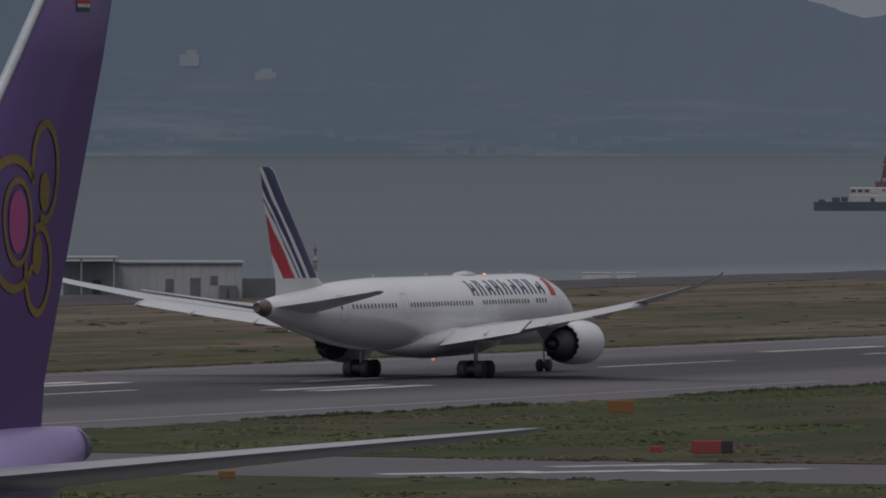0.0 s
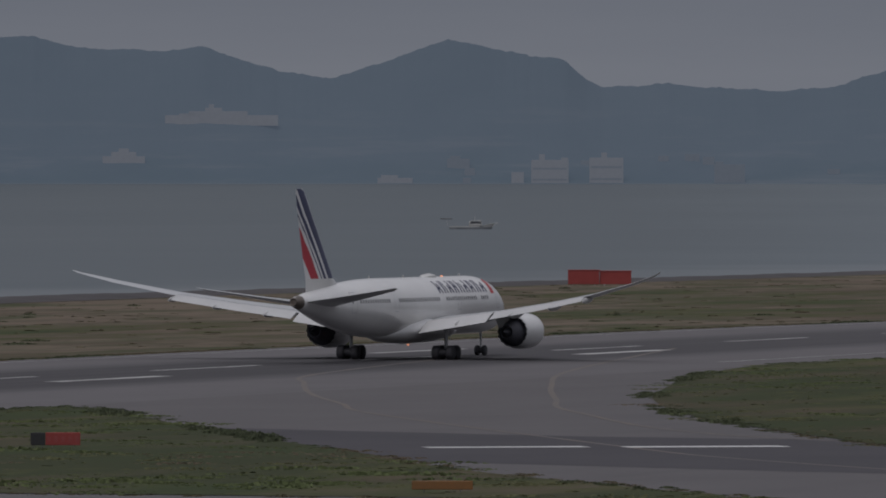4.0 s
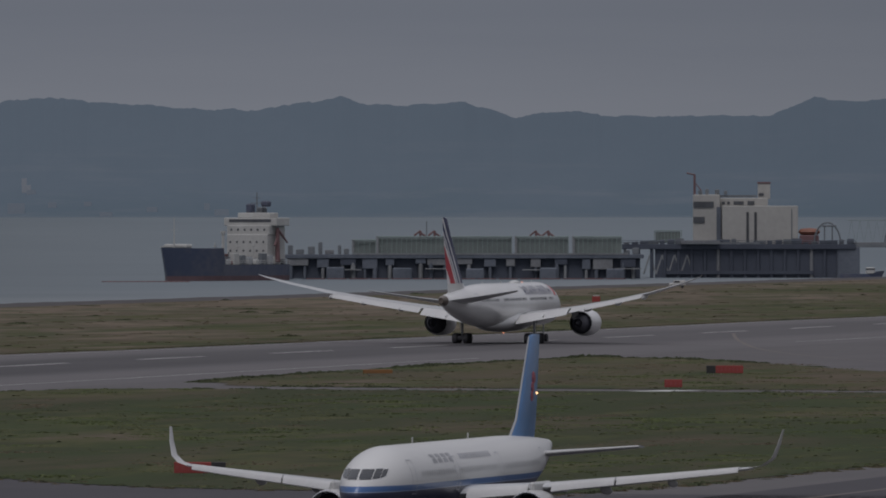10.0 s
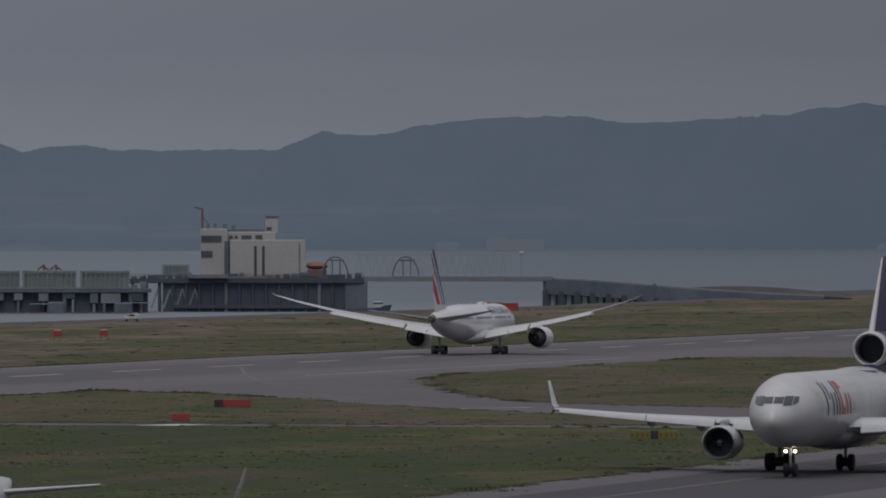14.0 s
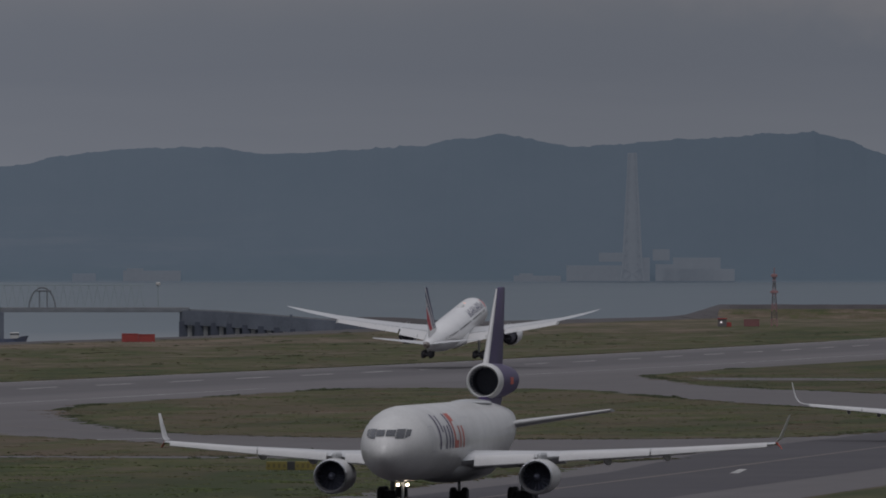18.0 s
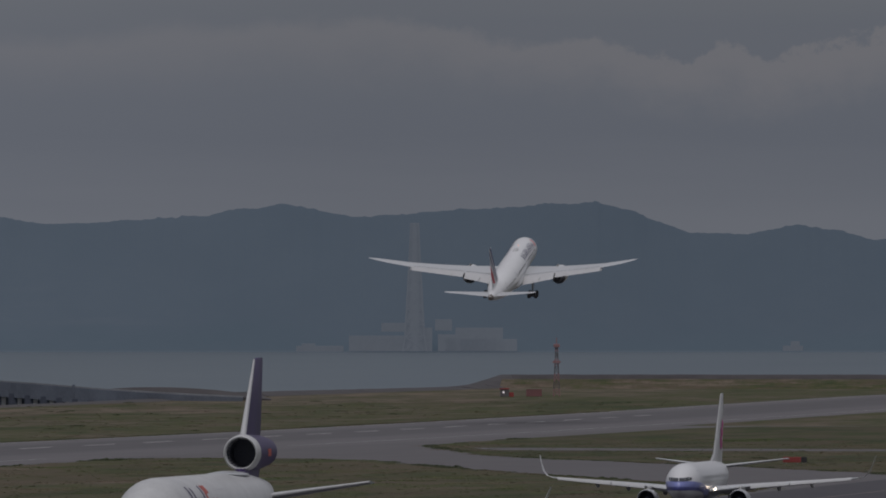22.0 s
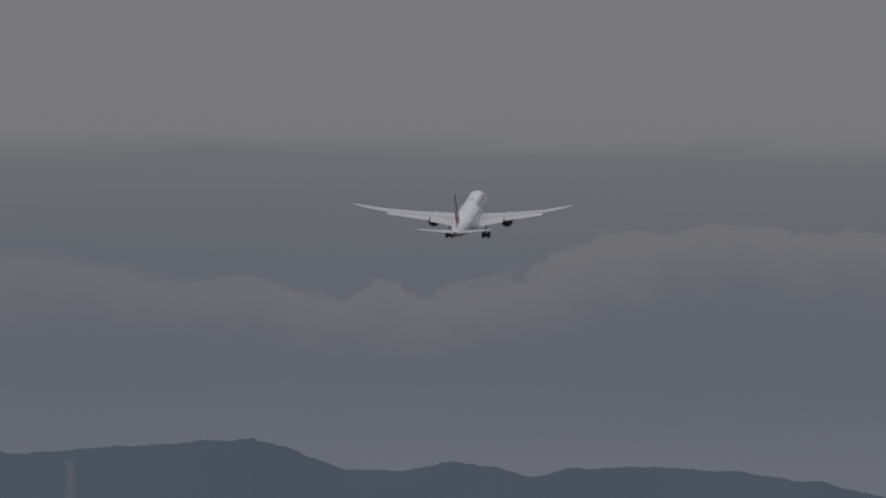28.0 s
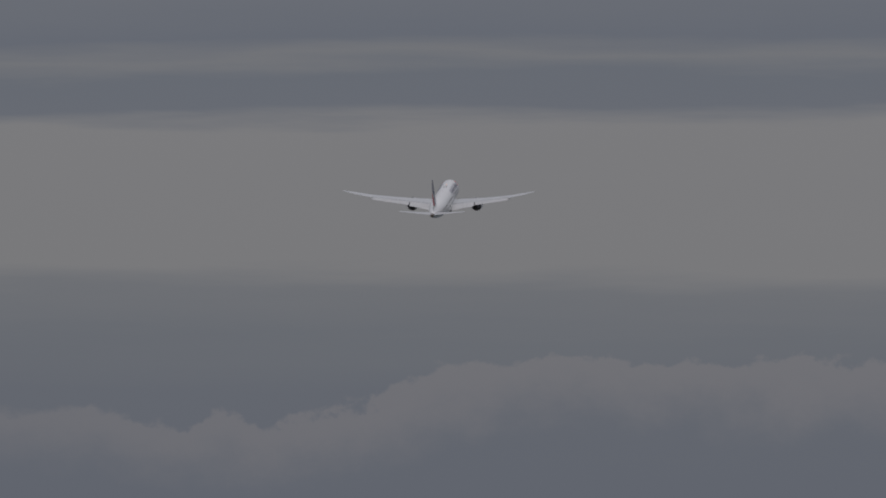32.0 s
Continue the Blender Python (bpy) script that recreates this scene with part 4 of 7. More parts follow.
    for side in (1, -1):
        row_part(jet, b, 10.6, 50.5, 5.9, 0.61, side, h=0.36, gaps=((12.5, 13.9), (23.5, 25.5), (38.2, 40.6), (49.0, 50.2)))
        for s in (6.8, 19.2, 38.6, 49.4):
            door(jet, b, s, 4.85, side)
        # the airline's title as plain navy blocks, and a red slash
        for i in range(9):
            x = 10.2 + i * 1.72
            patch_part(jet, b, "title_block", NAVYGREY, "navy stroke of the title", (x, x + 0.36, 6.45, 7.62 if i % 4 else 7.4, side, {"nz": 5, "shear": 0.12}), (x + 0.86, x + 1.22, 6.45, 7.62 if i % 3 else 7.2, side, {"nz": 5, "shear": -0.12}))
            if i % 3 != 1:
                patch_part(jet, b, "title_bar", NAVYGREY, "navy bar of the title", (x + 0.36, x + 0.86, 6.82 + 0.12 * (i % 2), 7.05 + 0.12 * (i % 2), side, {"nz": 2}))
        patch_part(jet, b, "red_slash", RED, "curved red slash beside the title", (8.1, 9.2, 6.3, 7.65, side, {"shear": -0.25, "nz": 5}))
    windscreen(jet, b, ((0.06, 0.95, 5.5, 6.25, 0.0), (1.05, 1.75, 5.5, 6.2, 0.1)))
    legs = [gear(jet, "main_gear", 0, side * 4.9, 0, 0.72, 0.72, 3.6, (-0.8, 0.8), 1.45, 0.21, "main landing gear with four wheels") for side in (1, -1)]
    gear(jet, "nose_gear", 25.9, 0, 0, 0.52, 0.4, 2.9, (0.0,), 0.75, 0.11, "nose landing gear with two wheels")
    for x, z in ((D - 18.5, 8.04), (D - 29, 1.42)):
        child("beacon", box_mesh("beacon", BEACON, 0.24, 0.24, 0.18, x, 0, z, 0.07), jet, "small lit red beacon")
    return jet, wings, legs


jet, jet_wings, jet_legs = departing_jet()


# ---- the queue on the taxiway, each with its origin under the nose ----
def narrow_jet():
    b = Body(45.6, 1.975, 2.05, 3.5, 6.6, 0.6, 31.0, 4.75, 0.35, 2.0)
    coat = paint_bands("white_and_blue_fuselage_paint", "Z", ((0.0, (0.42, 0.43, 0.46)), (0.36, (0.020, 0.027, 0.068)), (0.525, (0.26, 0.33, 0.47)), (0.533, (0.045, 0.125, 0.31)), (0.585, (0.62, 0.62, 0.615))), 0.17, 0.0)
    p = thing("narrow_airliner", "white and blue narrow-body airliner with blue fin taxiing", "airliner")
    child("fuselage", b.mesh(coat), p, "white fuselage with a blue belly")
    wings = wing_set(p, [(1.7, 14.7, 7.4, 2.65, 0.13), (6.2, 17.6, 4.6, 3.0, 0.12), (16.4, 23.4, 1.75, 3.95, 0.10)], 0.0, WINGGREY, ((2.2, 6.0, 1.4, 0.2), (6.6, 12.6, 1.1, 0.2)), ((4.4, 3.0, 0.3), (8.4, 2.8, 0.28), (12.0, 2.4, 0.25)), ((2.2, 5.2, 1.0), (6.4, 9.6, 1.0), (9.7, 15.9, 1.0)))
    for (wing, org), side in zip(wings, (1, -1)):
        engine(wing, -14.3 - org[0], side * 5.75 - org[1], 1.75 - org[2], 3.9, 1.12, (WHITE, SILVER, DARKMETAL), lead="white engine nacelle")
        child("pylon", box_mesh("pylon", WHITE, 4.2, 0.3, 0.9, -17.6 - org[0], side * 5.75 - org[1], 2.85 - org[2], 0.1), wing)
        winglet(wing, org, side, ((16.4, 23.4, 1.75, 3.95), (17.0, 23.9, 1.5, 4.1), (17.5, 24.4, 1.25, 4.5), (17.75, 24.9, 0.95, 5.3), (17.9, 25.5, 0.5, 6.1)), 0.0, FLAPWHITE, label="tall upturned wingtip")
        child("tailplane", lifting("tailplane", [(0.5, 37.2, 4.2, 4.35, 0.10), (6.1, 40.8, 1.7, 4.75, 0.09)], 0.0, side, STABGREY), p, "grey tailplane")
        child("tailplane_edge", lifting("tailplane_edge", [(0.5, 37.1, 0.9, 4.37, 0.32), (6.1, 40.7, 0.5, 4.77, 0.28)], 0.0, side, FLAPWHITE), p, "pale leading edge of the tailplane")
    child("fin", lifting("fin", [(0, 33.6, 6.6, 5.1, 0.09), (0, 35.7, 5.0, 6.4, 0.10), (0, 38.9, 2.7, 11.15, 0.09), (0, 39.5, 2.0, 11.27, 0.05)], 0.0, 1, BLUE, True), p, "sky blue fin")
    child("fin_edge", lifting("fin_edge", [(0, 33.55, 0.35, 5.1, 0.5), (0, 35.65, 0.26, 6.4, 0.5), (0, 38.85, 0.18, 11.15, 0.45)], 0.0, 1, STABGREY, True), p, "pale leading edge of the fin")
    # a flower-like red emblem on the fin, as plain lozenges
    for side in (1, -1):
        for z, r, s in ((8.75, 0.4, 39.3), (8.2, 0.36, 39.0), (7.7, 0.34, 38.8)):
            v, f = tube_data((-s, side * 0.17, z), (-s, side * 0.24, z), r, r * 0.8, 8)
            child("emblem", mesh_of("emblem", v, f, DULLRED), p, "dull red petal of the fin emblem")
    child("fin_light", box_mesh("fin_light", AMBER, 0.12, 0.26, 0.14, -40.6, 0.0, 7.85, 0.04), p, "lit amber lamp on the fin")
    for side in (1, -1):
        row_part(p, b, 7.6, 36.5, 4.0, 0.53, side, gaps=((15.2, 16.6), (25.6, 27.0)), h=0.3, w=0.22, mat=PALECABIN)
        for s in (5.4, 15.4, 25.8, 37.8):
            door(p, b, s, 2.95, side, 0.8, 1.8)
        for i in range(4):
            x = 11.0 + i * 1.25
            patch_part(p, b, "title_block", PALEGREY, "grey block of the title", (x, x + 0.40, 4.5, 4.72, side), (x + 0.5, x + 0.85, 4.5, 4.98, side), (x, x + 0.40, 4.8, 4.98, side))
        for i in range(12):
            patch_part(p, b, "title_block", PALEGREY, "grey block of the title", (17.4 + i * 0.62, 17.82 + i * 0.62, 4.6, 4.9, side))
    windscreen(p, b, ((0.04, 0.66, 3.82, 4.36, 0.0), (0.71, 1.0, 3.84, 4.38, 0.04), (1.03, 1.2, 3.88, 4.34, 0.12)))
    gear(p, "nose_gear", -3.6, 0, 0, 0.38, 0.24, 2.1, (0.0,), 0.5, 0.09, "nose landing gear")
    for side in (1, -1):
        gear(p, "main_gear", -21.9, side * 3.8, 0, 0.58, 0.42, 2.6, (0.0,), 0.93, 0.13, "main landing gear")
    for s in (11, 24):
        child("aerial", box_mesh("aerial", WHITE, 0.3, 0.03, 0.32, -s, 0, 5.72, 0.02), p)
    return p


def tri_jet():
    b = Body(60.9, 2.93, 2.97, 4.75, 9.0, 0.7, 40.3, 6.1, 0.55, 2.5)
    p = thing("cargo_trijet", "white three-engined cargo jet with purple fin taxiing", "airliner")
    child("fuselage", b.mesh(WHITE), p, "wide white fuselage")
    bulge(p, "belly_fairing", ((18, 0.3, 0.1, 2.4), (21, 2.6, 1.1, 2.7), (26, 3.2, 1.5, 2.8), (33, 3.2, 1.5, 2.8), (38, 1.2, 0.5, 2.4), (39.5, 0.2, 0.1, 2.2)), 0.0, WINGGREY)
    wings = wing_set(p, [(2.4, 20.0, 12.6, 3.2, 0.13), (9.0, 25.4, 7.6, 3.45, 0.12), (17.5, 32.0, 4.7, 3.85, 0.11), (25.0, 37.9, 2.6, 4.3, 0.11)], 0.0, WINGGREY, ((3.2, 8.6, 2.0, 0.25), (10.4, 18.6, 1.7, 0.25)), ((5.5, 4.4, 0.42), (12.0, 4.0, 0.38), (16.5, 3.6, 0.34)), ((3.4, 7.6, 1.4), (9.4, 15.9, 1.35), (16.0, 24.4, 1.3)))
    for (wing, org), side in zip(wings, (1, -1)):
        engine(wing, -20.6 - org[0], side * 8.25 - org[1], 1.9 - org[2], 5.2, 1.42, (WHITE, SILVER, DARKMETAL), lead="white engine nacelle")
        child("pylon", box_mesh("pylon", STRUT, 5.4, 0.45, 1.0, -25.2 - org[0], side * 8.25 - org[1], 3.25 - org[2], 0.15), wing, "grey engine pylon")
        winglet(wing, org, side, ((25.0, 37.9, 2.6, 4.5), (25.2, 38.3, 2.2, 4.7), (25.55, 39.1, 1.6, 5.7), (25.85, 39.9, 1.0, 6.6)), 0.0, WHITE, label="white winglet")
        winglet(wing, org, side, ((25.0, 38.0, 1.6, 4.4), (25.4, 38.7, 0.6, 3.85)), 0.0, ORANGE, label="small lower winglet")
        child("tailplane", lifting("tailplane", [(1.2, 46.5, 6.8, 5.6, 0.10), (9.0, 54.6, 2.8, 6.75, 0.09)], 0.0, side, STABGREY), p, "grey tailplane")
        child("tailplane_edge", lifting("tailplane_edge", [(1.2, 46.4, 1.4, 5.62, 0.32), (9.0, 54.5, 0.7, 6.77, 0.28)], 0.0, side, FLAPWHITE), p, "pale leading edge of the tailplane")
    # tail engine carried on a stub of the fin
    child("fin_root", lifting("fin_root", [(0, 43.2, 10.5, 6.9, 0.13), (0, 44.6, 10.5, 7.95, 0.12)], 0.0, 1, DARKPURPLE, True), p, "dark purple fin root")
    tail = child("tail_engine", revolve("tail_engine", [(-1.6, 1.16), (-0.1, 1.2), (0.08, 1.3), (-0.1, 1.42), (-1.2, 1.5)], WHITE, 32), p, "white inlet ring of the tail engine", pose(-45.3, 0, 9.2))
    child("duct", revolve("duct", [(-1.2, 1.495), (-3.0, 1.5), (-7.5, 1.4), (-11.2, 1.15), (-11.0, 1.0)], DARKPURPLE, 32), tail, "dark purple engine duct")
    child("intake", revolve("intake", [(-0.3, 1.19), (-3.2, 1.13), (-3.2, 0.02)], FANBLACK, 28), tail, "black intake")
    child("exhaust", revolve("exhaust", [(-10.8, 1.0), (-11.9, 0.7), (-12.6, 0.3), (-12.9, 0.02)], DARKMETAL, 24), tail)
    child("fin", lifting("fin", [(0, 46.2, 8.8, 10.3, 0.085), (0, 48.7, 6.9, 13.0, 0.075), (0, 52.0, 4.2, 16.72, 0.07), (0, 52.7, 3.2, 16.85, 0.04)], 0.0, 1, DARKPURPLE, True), p, "dark purple fin")
    child("fin_edge", lifting("fin_edge", [(0, 45.8, 1.2, 10.3, 0.42), (0, 48.3, 1.0, 13.0, 0.38), (0, 51.85, 0.5, 16.72, 0.3)], 0.0, 1, FLAPWHITE, True), p, "bare metal leading edge of the fin")
    for side in (1, -1):
        for x, w2, z0, z1 in ((9.6, 0.62, 4.3, 7.0), (11.2, 0.5, 5.6, 6.9), (12.4, 0.55, 4.3, 6.1), (13.9, 0.55, 4.3, 6.1), (15.2, 0.55, 4.3, 7.0)):
            patch_part(p, b, "title_block", DARKPURPLE, "purple stroke of the title", (x, x + w2, z0, z1, side, {"nz": 8}))
        for x, w2, z0, z1 in ((16.4, 0.7, 4.3, 7.0), (18.9, 0.6, 4.3, 6.0), (20.4, 0.6, 4.3, 6.0)):
            patch_part(p, b, "title_block", ORANGE, "orange-red stroke of the title", (x, x + w2, z0, z1, side, {"nz": 8}))
        for x, w2, z0, z1 in ((17.1, 1.2, 6.4, 7.0), (17.1, 1.2, 4.3, 4.9)):
            patch_part(p, b, "title_bar", ORANGE, "orange-red bar of the title", (x, x + w2, z0, z1, side, {"nz": 3}))
        child("duct_mark", mesh_of("duct_mark", *box_data(1.5, 0.06, 0.6, -51.0, side * 1.42, 9.2), ORANGE), p, "orange mark on the engine duct")
        door(p, b, 6.6, 4.2, side)
        door(p, b, 22.6, 4.0, side, 3.4, 2.6) if side > 0 else None
    windscreen(p, b, ((0.03, 0.74, 5.42, 5.92, 0.0), (0.78, 1.36, 5.24, 5.98, 0.02), (1.41, 1.72, 5.26, 5.94, 0.22)))
    # added flat grey bulge that imitates the shade on the rear roof
    bulge(p, "dorsal_fairing", ((33.5, 0.1, 0.03, 7.66), (36, 1.2, 0.2, 7.6), (39.5, 1.5, 0.3, 7.55), (42.5, 1.2, 0.25, 7.5), (45, 0.4, 0.1, 7.5)), 0.0, WINGGREY, "grey bulge standing for shade on the roof before the tail engine")
    nose = gear(p, "nose_gear", -6.8, 0, 0, 0.55, 0.4, 2.6, (0.0,), 0.7, 0.12, "nose landing gear")
    for y in (-0.38, 0.38):
        child("taxi_lamp", revolve("taxi_lamp", [(0.0, 0.02), (-0.02, 0.115), (-0.2, 0.125)], LAMP, 12), nose, "lit taxi lamp", pose(0.25, y, -0.55))
    for side in (1, -1):
        gear(p, "main_gear", -32.6, side * 5.3, 0, 0.72, 0.55, 3.4, (-0.85, 0.85), 1.5, 0.22, "main landing gear with four wheels")
    gear(p, "centre_gear", -33.4, 0, 0, 0.68, 0.5, 2.8, (0.0,), 0.95, 0.16, "centre landing gear")
    return p


def short_jet():
    b = Body(38.0, 1.88, 2.0, 3.35, 5.4, 0.5, 24.5, 4.6, 0.3, 0.0)
    m = bpy.data.materials.new("white_and_lavender_fuselage_paint")
    m.use_nodes = True
    n = Nodes(m.node_tree)
    tc = n.add("ShaderNodeTexCoord")
    s = n.add("ShaderNodeSeparateXYZ", {0: tc.outputs["Object"]})
    # a lavender sweep that starts at the cockpit sill and dives below the wing
    curve = n.math("ADD", 3.55, n.math("MULTIPLY", n.math("POWER", n.math("MAXIMUM", n.math("MULTIPLY", s.outputs["X"], -0.07), 0.0), 1.6), -1.5))
    top = n.math("SUBTRACT", curve, s.outputs["Z"])
    inside = n.math("MULTIPLY", n.math("GREATER_THAN", top, 0.0), n.math("LESS_THAN", top, n.math("ADD", 1.0, n.math("MULTIPLY", s.outputs["X"], 0.03))))
    edge = n.math("MULTIPLY", inside, n.math("GREATER_THAN", top, 0.6))
    col = n.mix(inside, (0.66, 0.66, 0.66), (0.20, 0.23, 0.54))
    col = n.mix(edge, col, (0.06, 0.07, 0.26))
    col = n.mix(n.math("MULTIPLY", n.noise(tc.outputs["Object"], 0.7, 4.0), 0.15), col, (0.4, 0.4, 0.4))
    n.add("ShaderNodeOutputMaterial", {0: n.add("ShaderNodeBsdfPrincipled", {"Base Color": col, "Roughness": 0.32, "Coat Weight": 0.3}).outputs[0]})
    p = thing("short_airliner", "white twin-jet with a lavender sweep on its nose taxiing", "airliner")
    child("fuselage", b.mesh(m), p, "white fuselage with a lavender nose")
    wings = wing_set(p, [(1.6, 13.0, 7.6, 2.35, 0.13), (5.8, 16.4, 4.6, 2.85, 0.12), (16.2, 22.0, 1.7, 3.6, 0.10)], 0.0, WINGGREY, ((2.2, 5.4, 1.4, 0.2), (6.4, 11.6, 1.1, 0.2)), ((4.0, 3.0, 0.3), (8.0, 2.8, 0.28), (11.4, 2.4, 0.25)), ((5.6, 9.4, 0.9), (9.5, 15.6, 0.9)))
    for (wing, org), side in zip(wings, (1, -1)):
        engine(wing, -11.4 - org[0], side * 4.85 - org[1], 1.52 - org[2], 3.9, 1.02, (WINGGREY, SILVER, DARKMETAL), lead="grey engine nacelle")
        child("pylon", box_mesh("pylon", WHITE, 3.6, 0.3, 0.8, -15.0 - org[0], side * 4.85 - org[1], 2.5 - org[2], 0.1), wing)
        winglet(wing, org, side, ((16.2, 22.0, 1.7, 3.6), (16.9, 22.5, 1.45, 3.8), (17.35, 23.0, 1.2, 4.3), (17.65, 23.6, 0.9, 5.1), (17.9, 24.2, 0.5, 5.95)), 0.0, WHITE, label="tall white winglet")
        child("tailplane", lifting("tailplane", [(0.5, 32.3, 4.2, 4.7, 0.10), (7.1, 36.6, 1.5, 5.5, 0.09)], 0.0, side, WINGGREY), p, "pale tailplane")
    child("fin", lifting("fin", [(0, 26.0, 11.0, 5.1, 0.04), (0, 29.6, 7.4, 6.1, 0.06), (0, 35.4, 2.6, 12.3, 0.06), (0, 36.0, 1.9, 12.45, 0.04)], 0.0, 1, WHITE, True), p, "white fin")
    for side in (1, -1):
        for i, z in enumerate((7.2, 8.3, 9.2)):
            v, f = tube_data((-34.2 - i * 0.5, side * 0.22, z), (-34.2 - i * 0.5, side * 0.29, z), 0.75 - 0.15 * i, 0.6 - 0.15 * i, 10)
            child("emblem", mesh_of("emblem", v, f, PINK), p, "pink petal of the fin emblem")
        row_part(p, b, 5.8, 31.0, 3.85, 0.51, side, h=0.3, w=0.22, mat=PALECABIN)
        for s in (4.2, 30.6):
            door(p, b, s, 2.75, side, 0.85, 1.8)
    windscreen(p, b, ((0.02, 0.60, 3.5, 3.86, 0.0), (0.62, 0.95, 3.5, 3.9, 0.03), (0.97, 1.2, 3.53, 3.9, 0.12)))
    gear(p, "nose_gear", -4.3, 0, 0, 0.34, 0.22, 1.7, (0.0,), 0.5, 0.09, "nose landing gear")
    for side in (1, -1):
        gear(p, "main_gear", -20.0, side * 2.85, 0, 0.55, 0.4, 2.2, (0.0,), 0.86, 0.13, "main landing gear")
        child("landing_lamp", revolve("landing_lamp", [(0.0, 0.02), (-0.02, 0.10), (-0.2, 0.12)], LAMP if side > 0 else GLASS, 12), p, "landing lamp in the wing root", pose(-13.3, side * 2.2, 2.55))
    return p


def double_decker():
    b = Body(69.9, 3.57, 4.2, 6.3, 11.0, 1.0, 42.0, 9.8, 0.62, 0.0)
    p = thing("double_decker_airliner", "huge double-deck airliner with lilac tail and purple fin taxiing", "airliner")
    child("fuselage", b.mesh(LILAC), p, "lilac rear fuselage")
    wings = wing_set(p, [(3.0, 22.5, 18.5, 4.2, 0.13), (13.5, 33.0, 11.0, 5.6, 0.12), (26.0, 42.5, 6.8, 7.4, 0.10), (39.5, 52.0, 3.2, 9.6, 0.09)], 0.0, WINGGREY, ((4, 13, 2.4, 0.15), (14.5, 27, 2.2, 0.15)), ((8, 6, 0.5), (17, 5.5, 0.5), (24, 5, 0.45)))
    for (wing, org), side in zip(wings, (1, -1)):
        for y, s, z in ((14.6, 27.5, 2.6), (25.7, 37.0, 3.9)):
            engine(wing, -s - org[0], side * y - org[1], z - org[2], 5.8, 1.75, (WHITE, SILVER, DARKMETAL), lead="white engine nacelle")
            child("pylon", box_mesh("pylon", WHITE, 5.0, 0.45, 1.2, -s - 5.2 - org[0], side * y - org[1], z + 1.9 - org[2], 0.15), wing)
        child("tailplane", lifting("tailplane", [(1.0, 56.2, 11.6, 9.05, 0.062), (8.0, 61.9, 7.4, 9.75, 0.062), (13.6, 66.5, 4.0, 10.3, 0.065), (14.9, 68.6, 2.3, 10.45, 0.07), (15.2, 70.0, 0.8, 10.5, 0.06)], 0.0, side, STABGREY), p, "pale grey tailplane")
    child("fin", lifting("fin", [(0, 53.2, 14.4, 10.4, 0.10), (0, 55.1, 12.7, 11.8, 0.10), (0, 65.7, 6.35, 21.6, 0.10), (0, 68.1, 4.8, 23.9, 0.10), (0, 68.9, 3.7, 24.1, 0.05)], 0.0, 1, PURPLE, True), p, "tall purple fin")
    child("fin_edge", lifting("fin_edge", [(0, 54.85, 0.9, 11.8, 0.5), (0, 65.5, 0.7, 21.6, 0.5), (0, 67.9, 0.6, 23.9, 0.5)], 0.0, 1, SILVER, True), p, "bare metal leading edge of the fin")
    child("tail_cone", rings_mesh("tail_cone", [[(-s, r * math.cos(6.28319 * j / 18), 9.8 + r * math.sin(6.28319 * j / 18)) for j in range(18)] for s, r in ((69.6, 0.62), (70.3, 0.46), (70.35, 0.34), (70.1, 0.28))], DARKMETAL), p, "dark exhaust at the tip of the tail")
    # the fin's emblem in plain curled shapes, laid on both faces
    def on_fin(s, z, side):
        k = (z - 11.8) / 9.8
        le, ch = 55.1 + 10.6 * k, 12.7 - 6.35 * k
        x = min(max((s - le) / ch, 0.02), 1.0)
        t = float(np.interp(x, [0, 0.03, 0.1, 0.25, 0.42, 0.65, 0.85, 1.0], [0, 0.4, 0.7, 0.96, 0.98, 0.72, 0.35, 0.0]))
        return (-s, side * (t * (0.10 - 0.001 * k) * ch * 0.5 + 0.03), z)

    def ribbon(s0, z0, rs, rz, a0, a1, w, side, name="emblem_ring", mat=GOLD, label="gold curl of the emblem"):
        verts, n = [], 26
        for i in range(n + 1):
            a = radians(a0 + (a1 - a0) * i / n)
            for q in (-w / 2, w / 2):
                verts.append(on_fin(s0 + (rs + q) * math.cos(a), z0 + (rz + q) * math.sin(a), side))
        child(name, mesh_of(name, verts, [(2 * i, 2 * i + 1, 2 * i + 3, 2 * i + 2) for i in range(n)], mat), p, label)

    def drop(s0, z0, rs, rz, side, mat, label):
        ring = [(0, 0)] + [(math.cos(i * 0.2618), math.sin(i * 0.2618)) for i in range(24)]
        half = [(0.5 * c, 0.5 * d) for c, d in ring[1:]]
        verts = [on_fin(s0, z0, side)] + [on_fin(s0 + rs * c, z0 + rz * d, side) for c, d in half] + [on_fin(s0 + rs * c, z0 + rz * d, side) for c, d in ring[1:]]
        faces = [(0, 1 + i, 1 + (i + 1) % 24) for i in range(24)] + [(1 + i, 25 + i, 25 + (i + 1) % 24, 1 + (i + 1) % 24) for i in range(24)]
        child("emblem_drop", mesh_of("emblem_drop", verts, faces, mat), p, label)

    for side in (1, -1):
        ribbon(67.15, 18.15, 1.05, 1.45, -110, 190, 0.26, side)
        ribbon(66.75, 15.2, 1.1, 1.3, -190, 110, 0.26, side)
        ribbon(64.7, 16.6, 2.0, 1.95, 40, 320, 0.28, side)
        ribbon(65.0, 16.65, 1.05, 1.25, 0, 360, 0.2, side)
        drop(65.0, 16.65, 0.72, 0.95, side, PINK, "magenta heart of the emblem")
        drop(67.1, 17.55, 0.4, 0.6, side, GOLD, "gold petal of the emblem")
        drop(66.6, 15.65, 0.4, 0.6, side, GOLD, "gold petal of the emblem")
